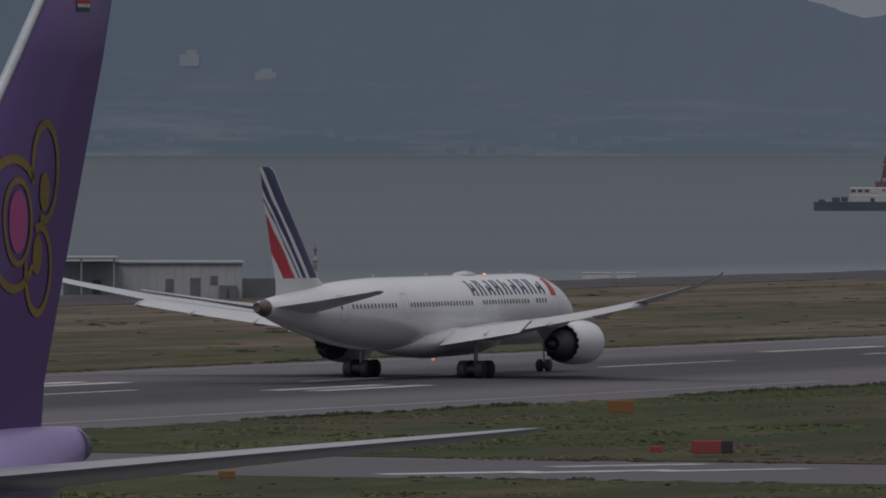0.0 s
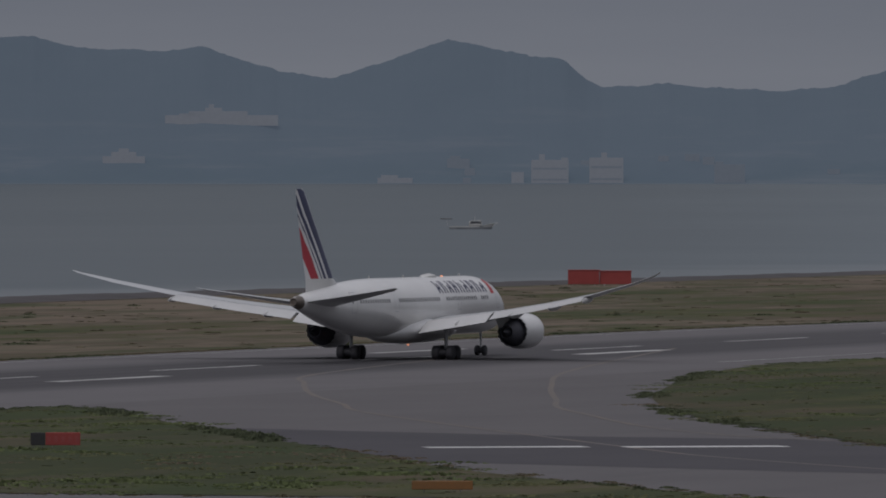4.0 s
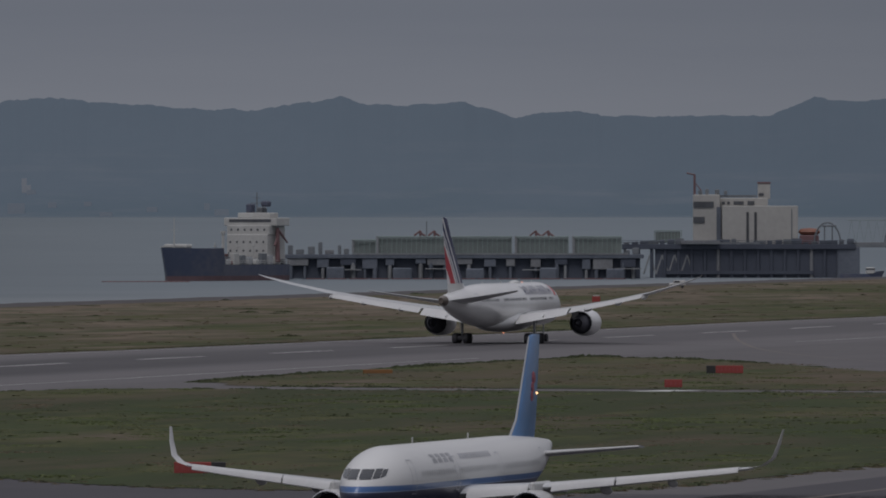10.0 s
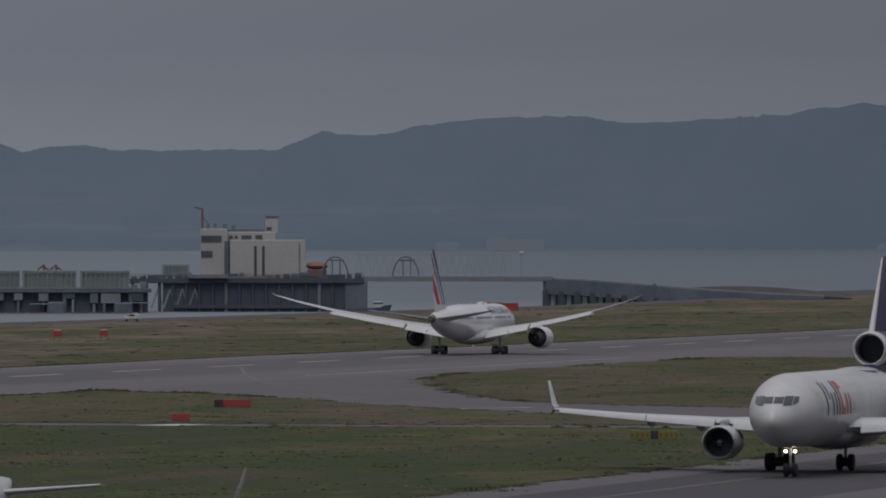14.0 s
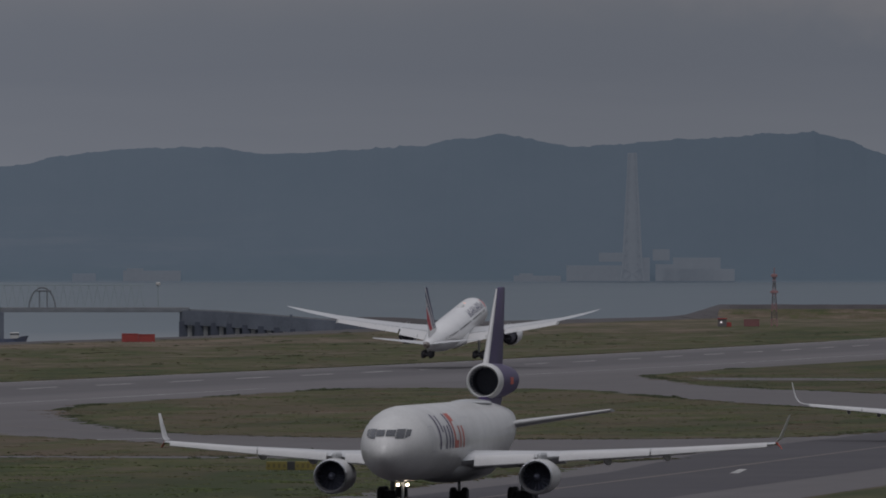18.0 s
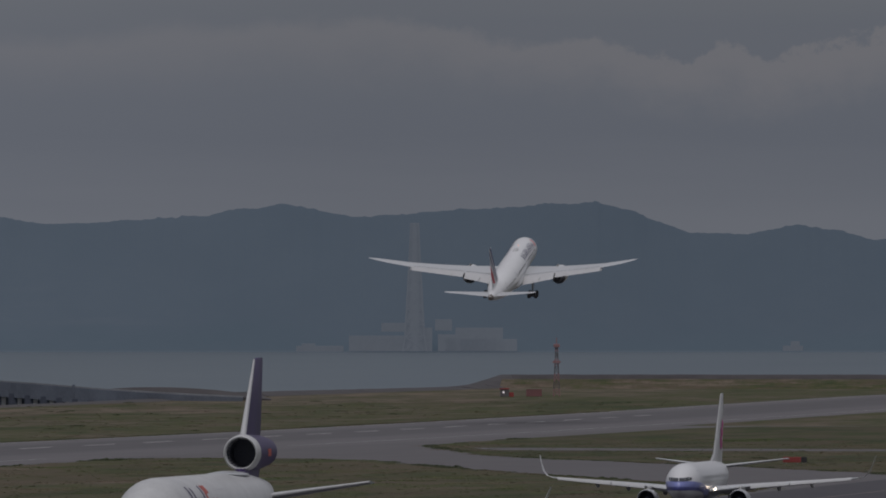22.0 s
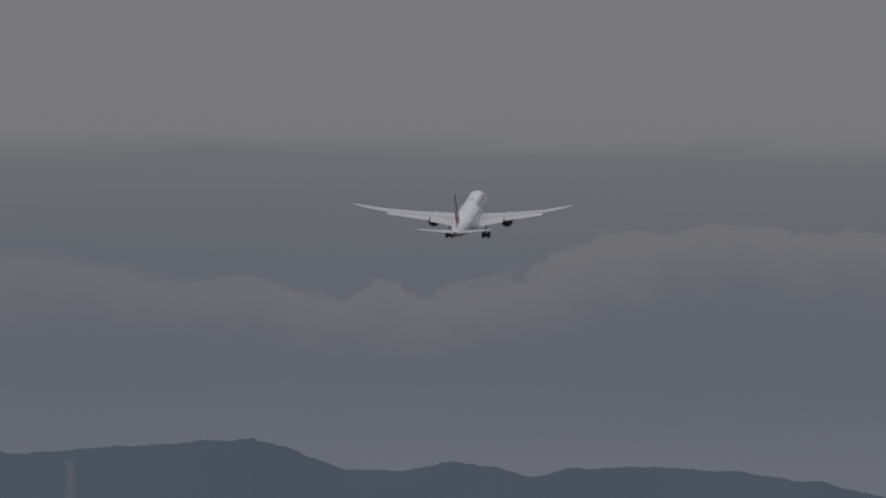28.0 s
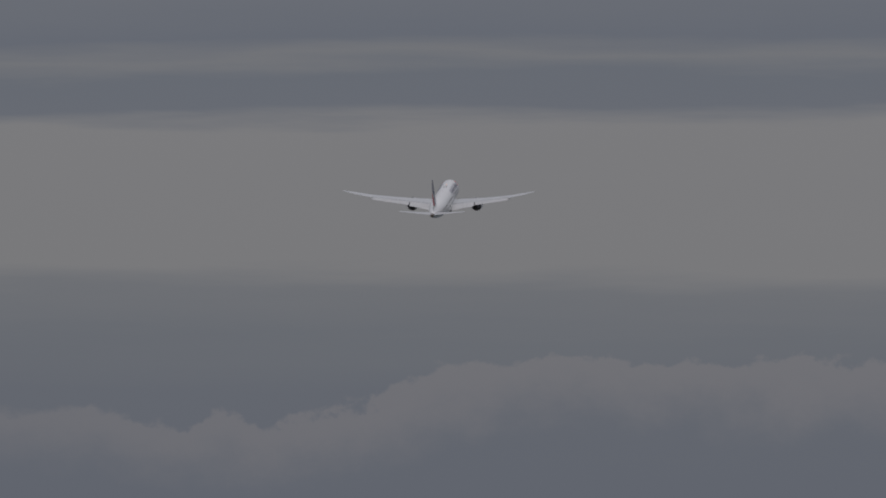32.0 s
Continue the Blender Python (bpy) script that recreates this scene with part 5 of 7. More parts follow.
        for k, m in enumerate((RED, WHITE, NAVY)):
            z = 23.3 - 0.12 * k
            verts = [on_fin(s, zz, side) for s in (69.6, 70.6) for zz in (z - 0.05, z + 0.06)]
            child("flag_stripe", mesh_of("flag_stripe", verts, [(0, 1, 3, 2)], m), p, "stripe of the small flag on the fin")
    gear(p, "nose_gear", -5.5, 0, 0, 0.63, 0.45, 3.0, (0.0,), 1.0, 0.15)
    for side in (1, -1):
        gear(p, "main_gear", -33.5, side * 6.2, 0, 0.7, 0.53, 3.6, (-0.85, 0.85), 1.35, 0.22)
        gear(p, "main_gear", -37.0, side * 2.6, 0, 0.7, 0.53, 3.4, (-1.6, 0, 1.6), 1.5, 0.22)
    return p


narrow, trijet, short, giant = narrow_jet(), tri_jet(), short_jet(), double_decker()
# stand them at their true height on their legs
for plane, lift_by in ((trijet, 0.52), (short, 0.32), (narrow, 0.12)):
    for ob in plane.children:
        if "gear" not in ob.name:
            ob.matrix_basis = Matrix.Translation((0, 0, lift_by)) @ ob.matrix_basis

# ---- painted marks ----
BRIGHTMARK = surface("fresh_white_marking", (0.62, 0.62, 0.61), 0.7, grain=(0.42, 0.42, 0.41), scale=0.2)
for u, bars in ((790, 2), (940, 2), (1098, 1), (1251, 1)):
    for k in range(bars):
        for v in (-14.0 - 3.6 * k, 8.0 + 3.6 * k):
            stripe("touchdown_bar", u, u + (22 if bars > 1 else 29), v, v, MARK, "white touchdown zone bar on the runway", 1.9)
for v0, v1, u in ((109.5, 119.0, 898), (121.8, 131.5, 904)):
    stripe("holding_line", u - 2, u + 4, v0, v1, BRIGHTMARK, "white line across the runway exit", 3.0)
for u, v in ((752, 98), (758, 104), (764, 110), (770, 101)):
    stripe("hatching", u, u + 9, v, v + 6, MARK, "worn white hatching on the crossing taxiway", 2.2)
stripe("hatching", 1250, 1273, 99.5, 105.3, MARK, "worn white hatching beside the crossing taxiway", 4.2)
stripe("holding_line", 1370, 1384, 110, 118, MARK, "white line across the runway exit", 1.2)
stripe("holding_line", 1198, 1218, 207, 205, MARK, "white mark on the taxiway", 0.8)


def curve_stripe(pts, w, label):
    """A painted curved line through plan points."""
    dense = []
    for i in range(len(pts) - 1):
        p = [Vector(pts[max(min(i + k - 1, len(pts) - 1), 0)]) for k in range(4)]
        for s in range(8):
            t = s / 8
            dense.append(0.5 * (2 * p[1] + (p[2] - p[0]) * t + (2 * p[0] - 5 * p[1] + 4 * p[2] - p[3]) * t * t + (3 * p[1] - p[0] - 3 * p[2] + p[3]) * t ** 3))
    dense.append(Vector(pts[-1]))
    left, right = [], []
    for i, p in enumerate(dense):
        d = (dense[min(i + 1, len(dense) - 1)] - dense[max(i - 1, 0)]).normalized()
        n = Vector((-d.y, d.x)) * w / 2
        left.append((p.x + n.x, p.y + n.y))
        right.append((p.x - n.x, p.y - n.y))
    sheet("guide_line", left + right[::-1], 0.042, YELLOWMARK, label, "marking")


curve_stripe([(1240, 0), (1140, 18), (1102, 30), (1060, 45), (1024, 60), (991, 74), (902, 122), (875, 138), (840, 165), (800, 200)], 0.5, "faded yellow guide line of the runway exit")
curve_stripe([(1290, 6), (1166, 34), (1101, 53), (1049, 70), (1004, 86), (930, 124), (880, 190)], 0.5, "faded pale guide line of the runway exit")
curve_stripe([(1760, 3), (1660, 26), (1560, 52), (1470, 84), (1400, 120), (1330, 180)], 0.5, "faded yellow guide line of the runway exit")
stripe("guide_line", -1200, 2600, 202, 202, YELLOWMARK, "faded yellow taxiway centreline", 0.6)

# ---- grass tufts ----
def inside(p, poly):
    hit = False
    for (x0, y0), (x1, y1) in zip(poly, poly[1:] + poly[:1]):
        if (y0 > p[1]) != (y1 > p[1]) and p[0] < (x1 - x0) * (p[1] - y0) / (y1 - y0) + x0:
            hit = not hit
    return hit


def tuft_field(name, spots, mat, label):
    """Many small grass tufts, each three leaning blades; spots: u, v, height, width."""
    rng = random.Random(7)
    verts, faces = [], []
    for u, v, h, wd in spots:
        for k in range(3):
            a = rng.uniform(0, 6.283)
            c, s = math.cos(a) * wd, math.sin(a) * wd
            du, dv = rng.uniform(-wd, wd), rng.uniform(-wd, wd)
            z = 0.04 - settled(u, v)
            i = len(verts)
            hh = h * rng.uniform(0.6, 1.15)
            verts += [(u + du - c, -v + dv - s, z), (u + du + c, -v + dv + s, z), (u + du + c * 0.7, -v + dv + s * 0.7, z + hh * 0.7), (u + du + rng.uniform(-wd, wd) * 0.6, -v + dv, z + hh), (u + du - c * 0.8, -v + dv - s * 0.8, z + hh * 0.6)]
            faces.append((i, i + 1, i + 2, i + 3, i + 4))
    ob = thing(name, label, "grass", FIELD, me=mesh_of(name, verts, faces, mat, fix=False), kind="stuff")
    return ob


def bush_field(name, spots, mat, label):
    """Low bushes and weeds, each a dense clump of slim upright blades; spots: u, v, height, half width."""
    rng = random.Random(17)
    verts, faces = [], []
    for u, v, h, wd in spots:
        ground = -settled(u, v) + 0.03
        top = rng.uniform(0.8, 1.15)
        for k in range(int(22 + 26 * min(wd, 3.5))):
            a, f = rng.uniform(0, 6.283), math.sqrt(rng.random())
            x, y = u + wd * f * math.cos(a), -v + wd * f * math.sin(a)
            tall = h * top * (1.05 - 0.9 * f * f) * rng.uniform(0.6, 1.1)
            d, q = rng.uniform(0, 6.283), rng.uniform(0.06, 0.15) * (0.8 + 0.5 * min(wd, 2.0))
            cx, cy = q * math.cos(d), q * math.sin(d)
            lx, ly = rng.uniform(-0.5, 0.5) * tall, rng.uniform(-0.5, 0.5) * tall
            i = len(verts)
            verts += [(x - cx, y - cy, ground), (x + cx, y + cy, ground), (x + lx + cx * 0.8, y + ly + cy * 0.8, ground + tall * 0.8), (x + lx - cx * 0.4, y + ly - cy * 0.4, ground + tall)]
            faces.append((i, i + 1, i + 2, i + 3))
    return thing(name, label, "weeds", FIELD, me=mesh_of(name, verts, faces, mat, fix=False), kind="stuff")


SIGN_SPOTS = ((793, 102), (884, 87), (923, 149), (1364, 89), (1277, 103), (794, 98), (882, 60), (792, 145), (735, 96), (1350, 54), (917, 168), (1196, 166), (1856, 155))
rng = random.Random(11)
edge_spots, bush_spots, plot_spots, dry_spots, dry_bushes = [], [], [], [], []
for loop in grass_plots:
    for (a, b), (c, d) in zip(loop, loop[1:] + loop[:1]):
        ln = math.hypot(c - a, d - b)
        for k in range(int(min(ln, 900) / 0.7)):
            f = rng.random()
            du = rng.uniform(-2.2, 2.2)
            u, v = a + (c - a) * f + du, b + (d - b) * f + rng.uniform(-1.2, 1.2)
            grow = noise.noise((u * 0.035, v * 0.05, 0)) + 0.5 * noise.noise((u * 0.17, v * 0.2, 4))
            if 860 < u < 1010 and v < 95 or 1290 < u < 1500 and v < 75:
                grow += 0.35            # taller weeds where two exits meet
            if 560 < u < 2300 and v > 0.5 * (min(p[1] for p in loop) + max(p[1] for p in loop)) and rng.random() < 0.6:
                dry_bushes.append((u, v, rng.uniform(0.04, 0.12), rng.uniform(0.3, 0.8)))
            elif 560 < u < 2300 and grow > 0.0:
                edge_spots.append((u, v, 0.05 + rng.uniform(0.1, 0.45) * min(grow, 0.8), rng.uniform(0.25, 0.55) + 0.7 * min(grow, 0.7)))
    us, vs = [p[0] for p in loop], [p[1] for p in loop]
    u0, u1, v0, v1 = max(min(us), 600), min(max(us), 2200), min(vs), max(vs)
    if u1 > u0:
        n = int((u1 - u0) * (v1 - v0) / 26.0)
        for k in range(n):
            u, v = rng.uniform(u0, u1), rng.uniform(v0, v1)
            if noise.noise((u * 0.05, v * 0.09, 7)) > -0.1 and inside((u, v), loop):
                plot_spots.append((u, v, rng.uniform(0.04, 0.13), rng.uniform(0.15, 0.4)))
                if rng.random() < 0.05 * max(noise.noise((u * 0.02, v * 0.06, 31)) - 0.15, 0):
                    bush_spots.append((u, v, rng.uniform(0.12, 0.3), rng.uniform(0.7, 2.0)))
for k in range(2600):
    u, v = rng.uniform(900, 3300), -33 - 160 * rng.random() ** 1.1
    if noise.noise((u * 0.03, v * 0.08, 2)) > -0.15:
        dry_spots.append((u, v, rng.uniform(0.05, 0.12), rng.uniform(0.3, 0.8)))
    if noise.noise((u * 0.02, v * 0.05, 12)) > 0.12 and rng.random() < 0.12:
        bush_spots.append((u, v, rng.uniform(0.12, 0.35), rng.uniform(0.8, 2.2)))
for k in range(5200):
    u = rng.uniform(900, 3000)
    edge = float(np.interp(u, [1400, 1550, 2000, 2300, 2700], [-34, -29, -28, -26.5, -27.5]))
    grow = noise.noise((u * 0.03, 5, 8)) + 0.5 * noise.noise((u * 0.13, 2, 8))
    spot = (u, edge - rng.uniform(-0.3, 2.5), 0.06 + rng.uniform(0.05, 0.35) * max(grow, 0.1), rng.uniform(0.3, 0.8))
    if grow > 0.1:
        edge_spots.append(spot)
    elif grow > -0.3:
        dry_bushes.append(spot)
mounds = {"lush": [], "olive": [], "brown": []}
for loop in grass_plots:
    us, vs = [p[0] for p in loop], [p[1] for p in loop]
    u0, u1, v0, v1 = max(min(us), 640), min(max(us), 2300), min(vs), max(vs)
    for k in range(int(max(u1 - u0, 0) * (v1 - v0) / 55.0)):
        u, v = rng.uniform(u0, u1), rng.uniform(v0, v1)
        if not inside((u, v), loop) or min(math.hypot(u - a, (v - b) * 0.25) for a, b in SIGN_SPOTS) < 4.5:
            continue
        damp = noise.noise((u * 0.013, v * 0.035, 51)) + 0.6 * noise.noise((u * 0.06, v * 0.1, 3)) + (0.12 if u < 1265 else -0.22)
        sort = "lush" if damp > 0.16 else ("olive" if damp > -0.16 else "brown")
        mounds[sort].append((u, v, (rng.uniform(0.07, 0.16) + (0.12 * rng.random() if sort == "lush" else 0.0)) * (1.0 if u < 880 else 0.7), rng.uniform(2.0, 5.5)))
bush_field("lush_grass", mounds["lush"], LUSH, "mounds of tall fresh green grass on the plots")
bush_field("olive_grass", mounds["olive"], OLIVE, "mounds of tall olive grass on the plots")
bush_field("withered_grass", mounds["brown"], WITHERED, "mounds of withered brown grass on the plots")
bush_field("edge_weeds", edge_spots, WEED, "ragged dark green weeds along the pavement")
bush_field("field_bushes", bush_spots, WEED, "scattered low dark green bushes in the grass")
bush_field("dry_edge_weeds", dry_bushes, DRYTUFT, "low dry brown weeds along the runway")
tuft_field("grass_tufts", plot_spots, TUFT, "green and brown grass tufts on the plots")
tuft_field("dry_grass_tufts", dry_spots, DRYTUFT, "straw coloured tufts beyond the runway")

# ---- airfield signs and boards ----
SIGNRED = surface("sign_red", (0.28, 0.045, 0.04), 0.6, grain=(0.24, 0.036, 0.032), scale=1.5)
SIGNBLACK = surface("sign_black", (0.03, 0.03, 0.032), 0.6, scale=1.5)
SIGNORANGE = surface("sign_orange", (0.24, 0.105, 0.03), 0.6, grain=(0.17, 0.085, 0.03), scale=1.2)
SIGNYELLOW = surface("sign_yellow", (0.20, 0.165, 0.035), 0.6, scale=1.5)
SIGNFADED = surface("faded_dark_writing", (0.11, 0.09, 0.03), 0.6)
SIGNPALE = surface("faded_sign_writing", (0.31, 0.065, 0.062), 0.6)
POST = surface("galvanised_post", (0.35, 0.36, 0.36), 0.5, 0.4)


def sign(u, v, w, h, panels, label, yaw=0.0, depth=0.35):
    """A low airfield sign facing the terrace; panels: (share of the width, material)."""
    x, y, _ = (FIELD @ Vector((u, -v, 0)))
    face = math.degrees(math.atan2(-x, y)) + yaw
    ob = thing("airfield_sign", label, "sign", pose(x, y, 0.07 - settled(u, v), 0, 0, face), "airfield signs")
    x0 = -w / 2
    for share, mat in panels:
        child("panel", box_mesh("panel", mat, w * share - 0.02, depth, h - 0.18, x0 + w * share / 2, 0, 0.18 + (h - 0.18) / 2, 0.03), ob)
        for k in (0.2, 0.8):
            child("leg", box_mesh("leg", POST, 0.06, 0.06, 0.2, x0 + w * share * k, 0, 0.1), ob)
        if mat in (SIGNRED, SIGNYELLOW) and h > 0.9:
            bars = max(int(w * share / 0.42), 1)
            for k in range(bars):
                child("bar", box_mesh("bar", SIGNPALE if mat is SIGNRED else SIGNFADED, 0.22, 0.02, (h - 0.18) * (0.5 if k % 3 else 0.38), x0 + w * share * (k + 0.5) / bars, -depth / 2 - 0.006, 0.18 + (h - 0.18) * 0.5), ob, "faded bar of the sign's writing")
        x0 += w * share
    return ob


sign(793, 102, 2.5, 0.95, ((0.72, SIGNRED), (0.28, SIGNBLACK)), "red and black airfield sign on legs in the grass")
sign(884, 87, 3.4, 1.05, ((0.3, SIGNBLACK), (0.7, SIGNRED)), "black and red airfield sign on legs in the grass")
sign(923, 149, 3.6, 0.95, ((0.72, SIGNRED), (0.28, SIGNBLACK)), "red and black airfield sign on legs in the grass")
sign(1364, 89.1, 4.0, 1.0, ((0.25, SIGNBLACK), (0.75, SIGNRED)), "black and red airfield sign beside the exit")
sign(1277, 103, 1.8, 0.95, ((1.0, SIGNRED),), "small red airfield sign beside the lane")
sign(794, 98, 0.8, 0.55, ((1.0, SIGNRED),), "small red marker board in the grass")
sign(882, 60, 1.8, 1.05, ((1.0, SIGNORANGE),), "orange board in the grass beside the runway")
sign(792, 145, 3.6, 0.7, ((1.0, SIGNORANGE),), "long orange board in the grass")
sign(735, 96, 0.95, 0.6, ((1.0, SIGNORANGE),), "small orange marker board in the grass")
sign(1350, 54, 3.2, 0.6, ((1.0, SIGNORANGE),), "weathered orange board in the grass")
sign(917, 168, 2.2, 0.7, ((1.0, SIGNORANGE),), "orange board in the grass")
sign(1196, 166, 4.6, 0.95, ((0.42, SIGNYELLOW), (0.16, SIGNBLACK), (0.42, SIGNYELLOW)), "yellow and black direction sign in the grass")
sign(1856, 155, 3.6, 1.0, ((0.75, SIGNRED), (0.25, SIGNBLACK)), "red and black airfield sign beside the taxiway")


def facing(turn, r, z=0.0):
    """A pose that faces the terrace, r metres off."""
    p = bearing(turn, r, z)
    drop = ground_at(p.x, p.y) if r < 3450 and z > -1 else 0.0
    return pose(p.x, p.y, p.z + drop, 0, 0, -math.degrees(turn / FOCAL))


# ---- across the runway: huts, equipment boxes, masts ----
CLADDING = surface("pale_grey_cladding", (0.36, 0.37, 0.38), 0.6, grain=(0.29, 0.30, 0.31), scale=0.5)
JOINT = surface("grey_panel_joint", (0.27, 0.28, 0.29), 0.7)
ROOFGREY = surface("dark_grey_roof", (0.14, 0.145, 0.15), 0.7)
DOORDARK = surface("dark_door", (0.06, 0.062, 0.07), 0.5)
WALLWHITE = surface("offwhite_wall", (0.52, 0.52, 0.50), 0.65, grain=(0.42, 0.42, 0.41), scale=0.3)
# red steel, lightened to include distance haze
REDLEAD = surface("hazed_red_steel", (0.20, 0.085, 0.085), 0.6, grain=(0.17, 0.08, 0.08), scale=0.8)


# white and red of the farthest mast and hut, haze mixed into the paint
HAZYWHITE = surface("hazed_white_steel", (0.125, 0.115, 0.12), 0.7)
FARRED = surface("pale_hazed_red_steel", (0.30, 0.165, 0.17), 0.7)


def equipment_hut():
    hut = thing("equipment_building", "long pale grey flat-roofed building by the shore", "building", facing(-514, 1352))
    w, d, h = 21.0, 8.0, 4.4
    child("wall", box_mesh("wall", CLADDING, w, d, h - 0.25, 0, 0, (h - 0.25) / 2, 0.05), hut, "pale grey panel wall")
    child("roof", box_mesh("roof", CLADDING, w + 0.5, d + 0.6, 0.3, 0, 0, h - 0.12, 0.05), hut, "pale flat roof edge")
    for x, dw, dh, z in ((5.0, 1.2, 2.4, 1.25), (2.0, 0.9, 1.5, 1.6), (7.2, 0.8, 1.0, 2.2), (-6.5, 1.0, 2.2, 1.15)):
        child("door", box_mesh("door", ROOFGREY, dw, 0.12, dh, x, -d / 2 - 0.04, z, 0.02), hut, "dark doorway")
    for x in (8.3, 9.4):
        child("cabinet", box_mesh("cabinet", ROOFGREY, 1.0, 0.9, 1.6, x, -d / 2 - 0.6, 0.8, 0.05), hut, "grey equipment cabinet")
    for i in range(20):
        child("panel_joint", box_mesh("panel_joint", JOINT, 0.05, 0.04, h - 0.4, -w / 2 + 0.8 + i * 1.02, -d / 2 - 0.01, (h - 0.4) / 2), hut)
    can = thing("canopy", "flat pale canopy on posts beside the building", "canopy", facing(-640, 1345))
    child("roof", box_mesh("roof", CLADDING, 8.5, 6, 0.3, 0, 0, 4.9, 0.05), can)
    for x in (-3.8, 0, 3.8):
        child("post", box_mesh("post", POST, 0.18, 0.18, 4.75, x, -2.6, 2.37), can)
    wall = thing("low_wall", "low dark concrete wall beside the building", "wall", facing(-322, 1360))
    child("body", box_mesh("body", ROOFGREY, 4.6, 1.2, 2.3, 0, 0, 1.15, 0.08), wall)


def lattice_mast(turn, r, base, height, width, sections, label, mats):
    """A four-legged tapering mast with bracing, painted in bands."""
    ob = thing("lattice_mast", label, "mast", facing(turn, r, base))
    for k in range(sections):
        z0, z1 = height * k / sections, height * (k + 1) / sections
        w0, w1 = width * (1 - 0.75 * k / sections) / 2, width * (1 - 0.75 * (k + 1) / sections) / 2
        rods = []
        for i in range(4):
            a, b = math.pi / 4 + i * math.pi / 2, math.pi / 4 + (i + 1) * math.pi / 2
            pa, pb = Vector((math.cos(a) * w0, math.sin(a) * w0, z0)), Vector((math.cos(a) * w1, math.sin(a) * w1, z1))
            qa, qb = Vector((math.cos(b) * w0, math.sin(b) * w0, z0)), Vector((math.cos(b) * w1, math.sin(b) * w1, z1))
            rods += [(pa, pb, width * 0.055), (pa, qb, width * 0.035), (qa, pb, width * 0.035), (pb, qb, width * 0.035)]
        child("section", tubes_mesh("section", mats[k % len(mats)], rods, 5), ob, "red section" if mats[k % len(mats)] is REDLEAD else "white section")
    child("platform", box_mesh("platform", mats[0], width * 0.9, width * 0.9, height * 0.04, 0, 0, height * 0.66), ob)
    child("aerial", tubes_mesh("aerial", mats[0], [((0, 0, height), (0, 0, height * 1.12), width * 0.05)], 6), ob)
    child("top_gear", box_mesh("top_gear", mats[0], width * 0.7, width * 0.7, height * 0.06, 0, 0, height * 0.97, 0.05), ob)
    return ob


def equipment_box(turn, r, w, d, h, mat, label, parts=2):
    ob = thing("equipment_box", label, "box", facing(turn, r, 0.0), "equipment boxes by the shore")
    for k in range(parts):
        ww = w / parts
        x = -w / 2 + ww * (k + 0.5)
        child("body", box_mesh("body", mat, ww - 0.05, d, h - 0.15 * k, x, d * 0.15 * k, 0.15 + (h - 0.15 * k) / 2, 0.05), ob)
        child("lid", box_mesh("lid", mat, ww + 0.1, d + 0.15, 0.12, x, d * 0.15 * k, 0.15 + h - 0.15 * k + 0.05, 0.03), ob)
        for s in (-0.35, 0.35):
            child("foot", box_mesh("foot", POST, 0.25, d * 0.8, 0.16, x + ww * s, 0, 0.08), ob)
    return ob


equipment_hut()
lattice_mast(-226, 1450, 0, 4.9, 0.7, 5, "thin red and white mast by the shore", (REDLEAD, WALLWHITE))
lattice_mast(5345, 3400, 0, 15.5, 2.6, 7, "red and white lattice mast near the end of the field", (FARRED, HAZYWHITE))
for t, r in ((-310, 1440), (-258, 1440)):
    pole = thing("pole", "thin grey pole by the shore", "pole", facing(t, r))
    child("shaft", tubes_mesh("shaft", POST, [((0, 0, 0), (0, 0, 3.6), 0.06, 0.04)]), pole)
    child("base", box_mesh("base", POST, 0.4, 0.4, 0.2, 0, 0, 0.1, 0.03), pole)
equipment_box(1950, 1812, 10.0, 3.0, 2.2, SIGNRED, "orange-red equipment containers by the seawall", 2)
equipment_box(4220, 2755, 8.0, 3.0, 1.9, SIGNRED, "orange-red equipment containers by the seawall", 2)
equipment_box(5305, 3380, 4.6, 2.0, 2.0, REDLEAD, "dark red equipment box", 1)
equipment_box(272, 1500, 3.8, 2.0, 1.0, WALLWHITE, "low white equipment box by the shore", 1)
equipment_box(325, 1510, 2.6, 2.0, 0.9, WALLWHITE, "low white equipment box by the shore", 1)
hut2 = thing("lamp_hut", "small white and red hut with a lit lamp", "hut", facing(5253, 3390))
child("wall", box_mesh("wall", HAZYWHITE, 2.6, 2.4, 2.2, 0, 0, 1.1, 0.08), hut2)
child("roof", box_mesh("roof", SIGNRED, 2.9, 2.7, 0.35, 0, 0, 2.35, 0.08), hut2, "red roof")
child("wing_wall", box_mesh("wing_wall", SIGNRED, 1.4, 1.6, 1.3, 2.0, 0, 0.65, 0.05), hut2, "red lean-to")
child("lamp", box_mesh("lamp", surface("pale_lit_lamp", (1, 1, 1), 0.3, emit=((1.0, 0.85, 0.82), 0.3)), 0.6, 0.2, 0.6, -0.3, -1.3, 1.3, 0.1), hut2, "lit lamp")
for t, r in ((3434, 2075), (3516, 2090)):
    ob = thing("marker_frame", "small red marker frame on posts in the grass", "marker", facing(t, r), "marker frames")
    child("board", box_mesh("board", SIGNRED, 1.5, 0.15, 1.0, 0, 0, 1.3, 0.03), ob)
    for x in (-0.6, 0.6):
        child("post", box_mesh("post", SIGNRED, 0.12, 0.12, 0.85, x, 0, 0.42), ob)
    child("lamp_bar", box_mesh("lamp_bar", WALLWHITE, 1.1, 0.1, 0.15, 0, 0, 1.9, 0.02), ob)


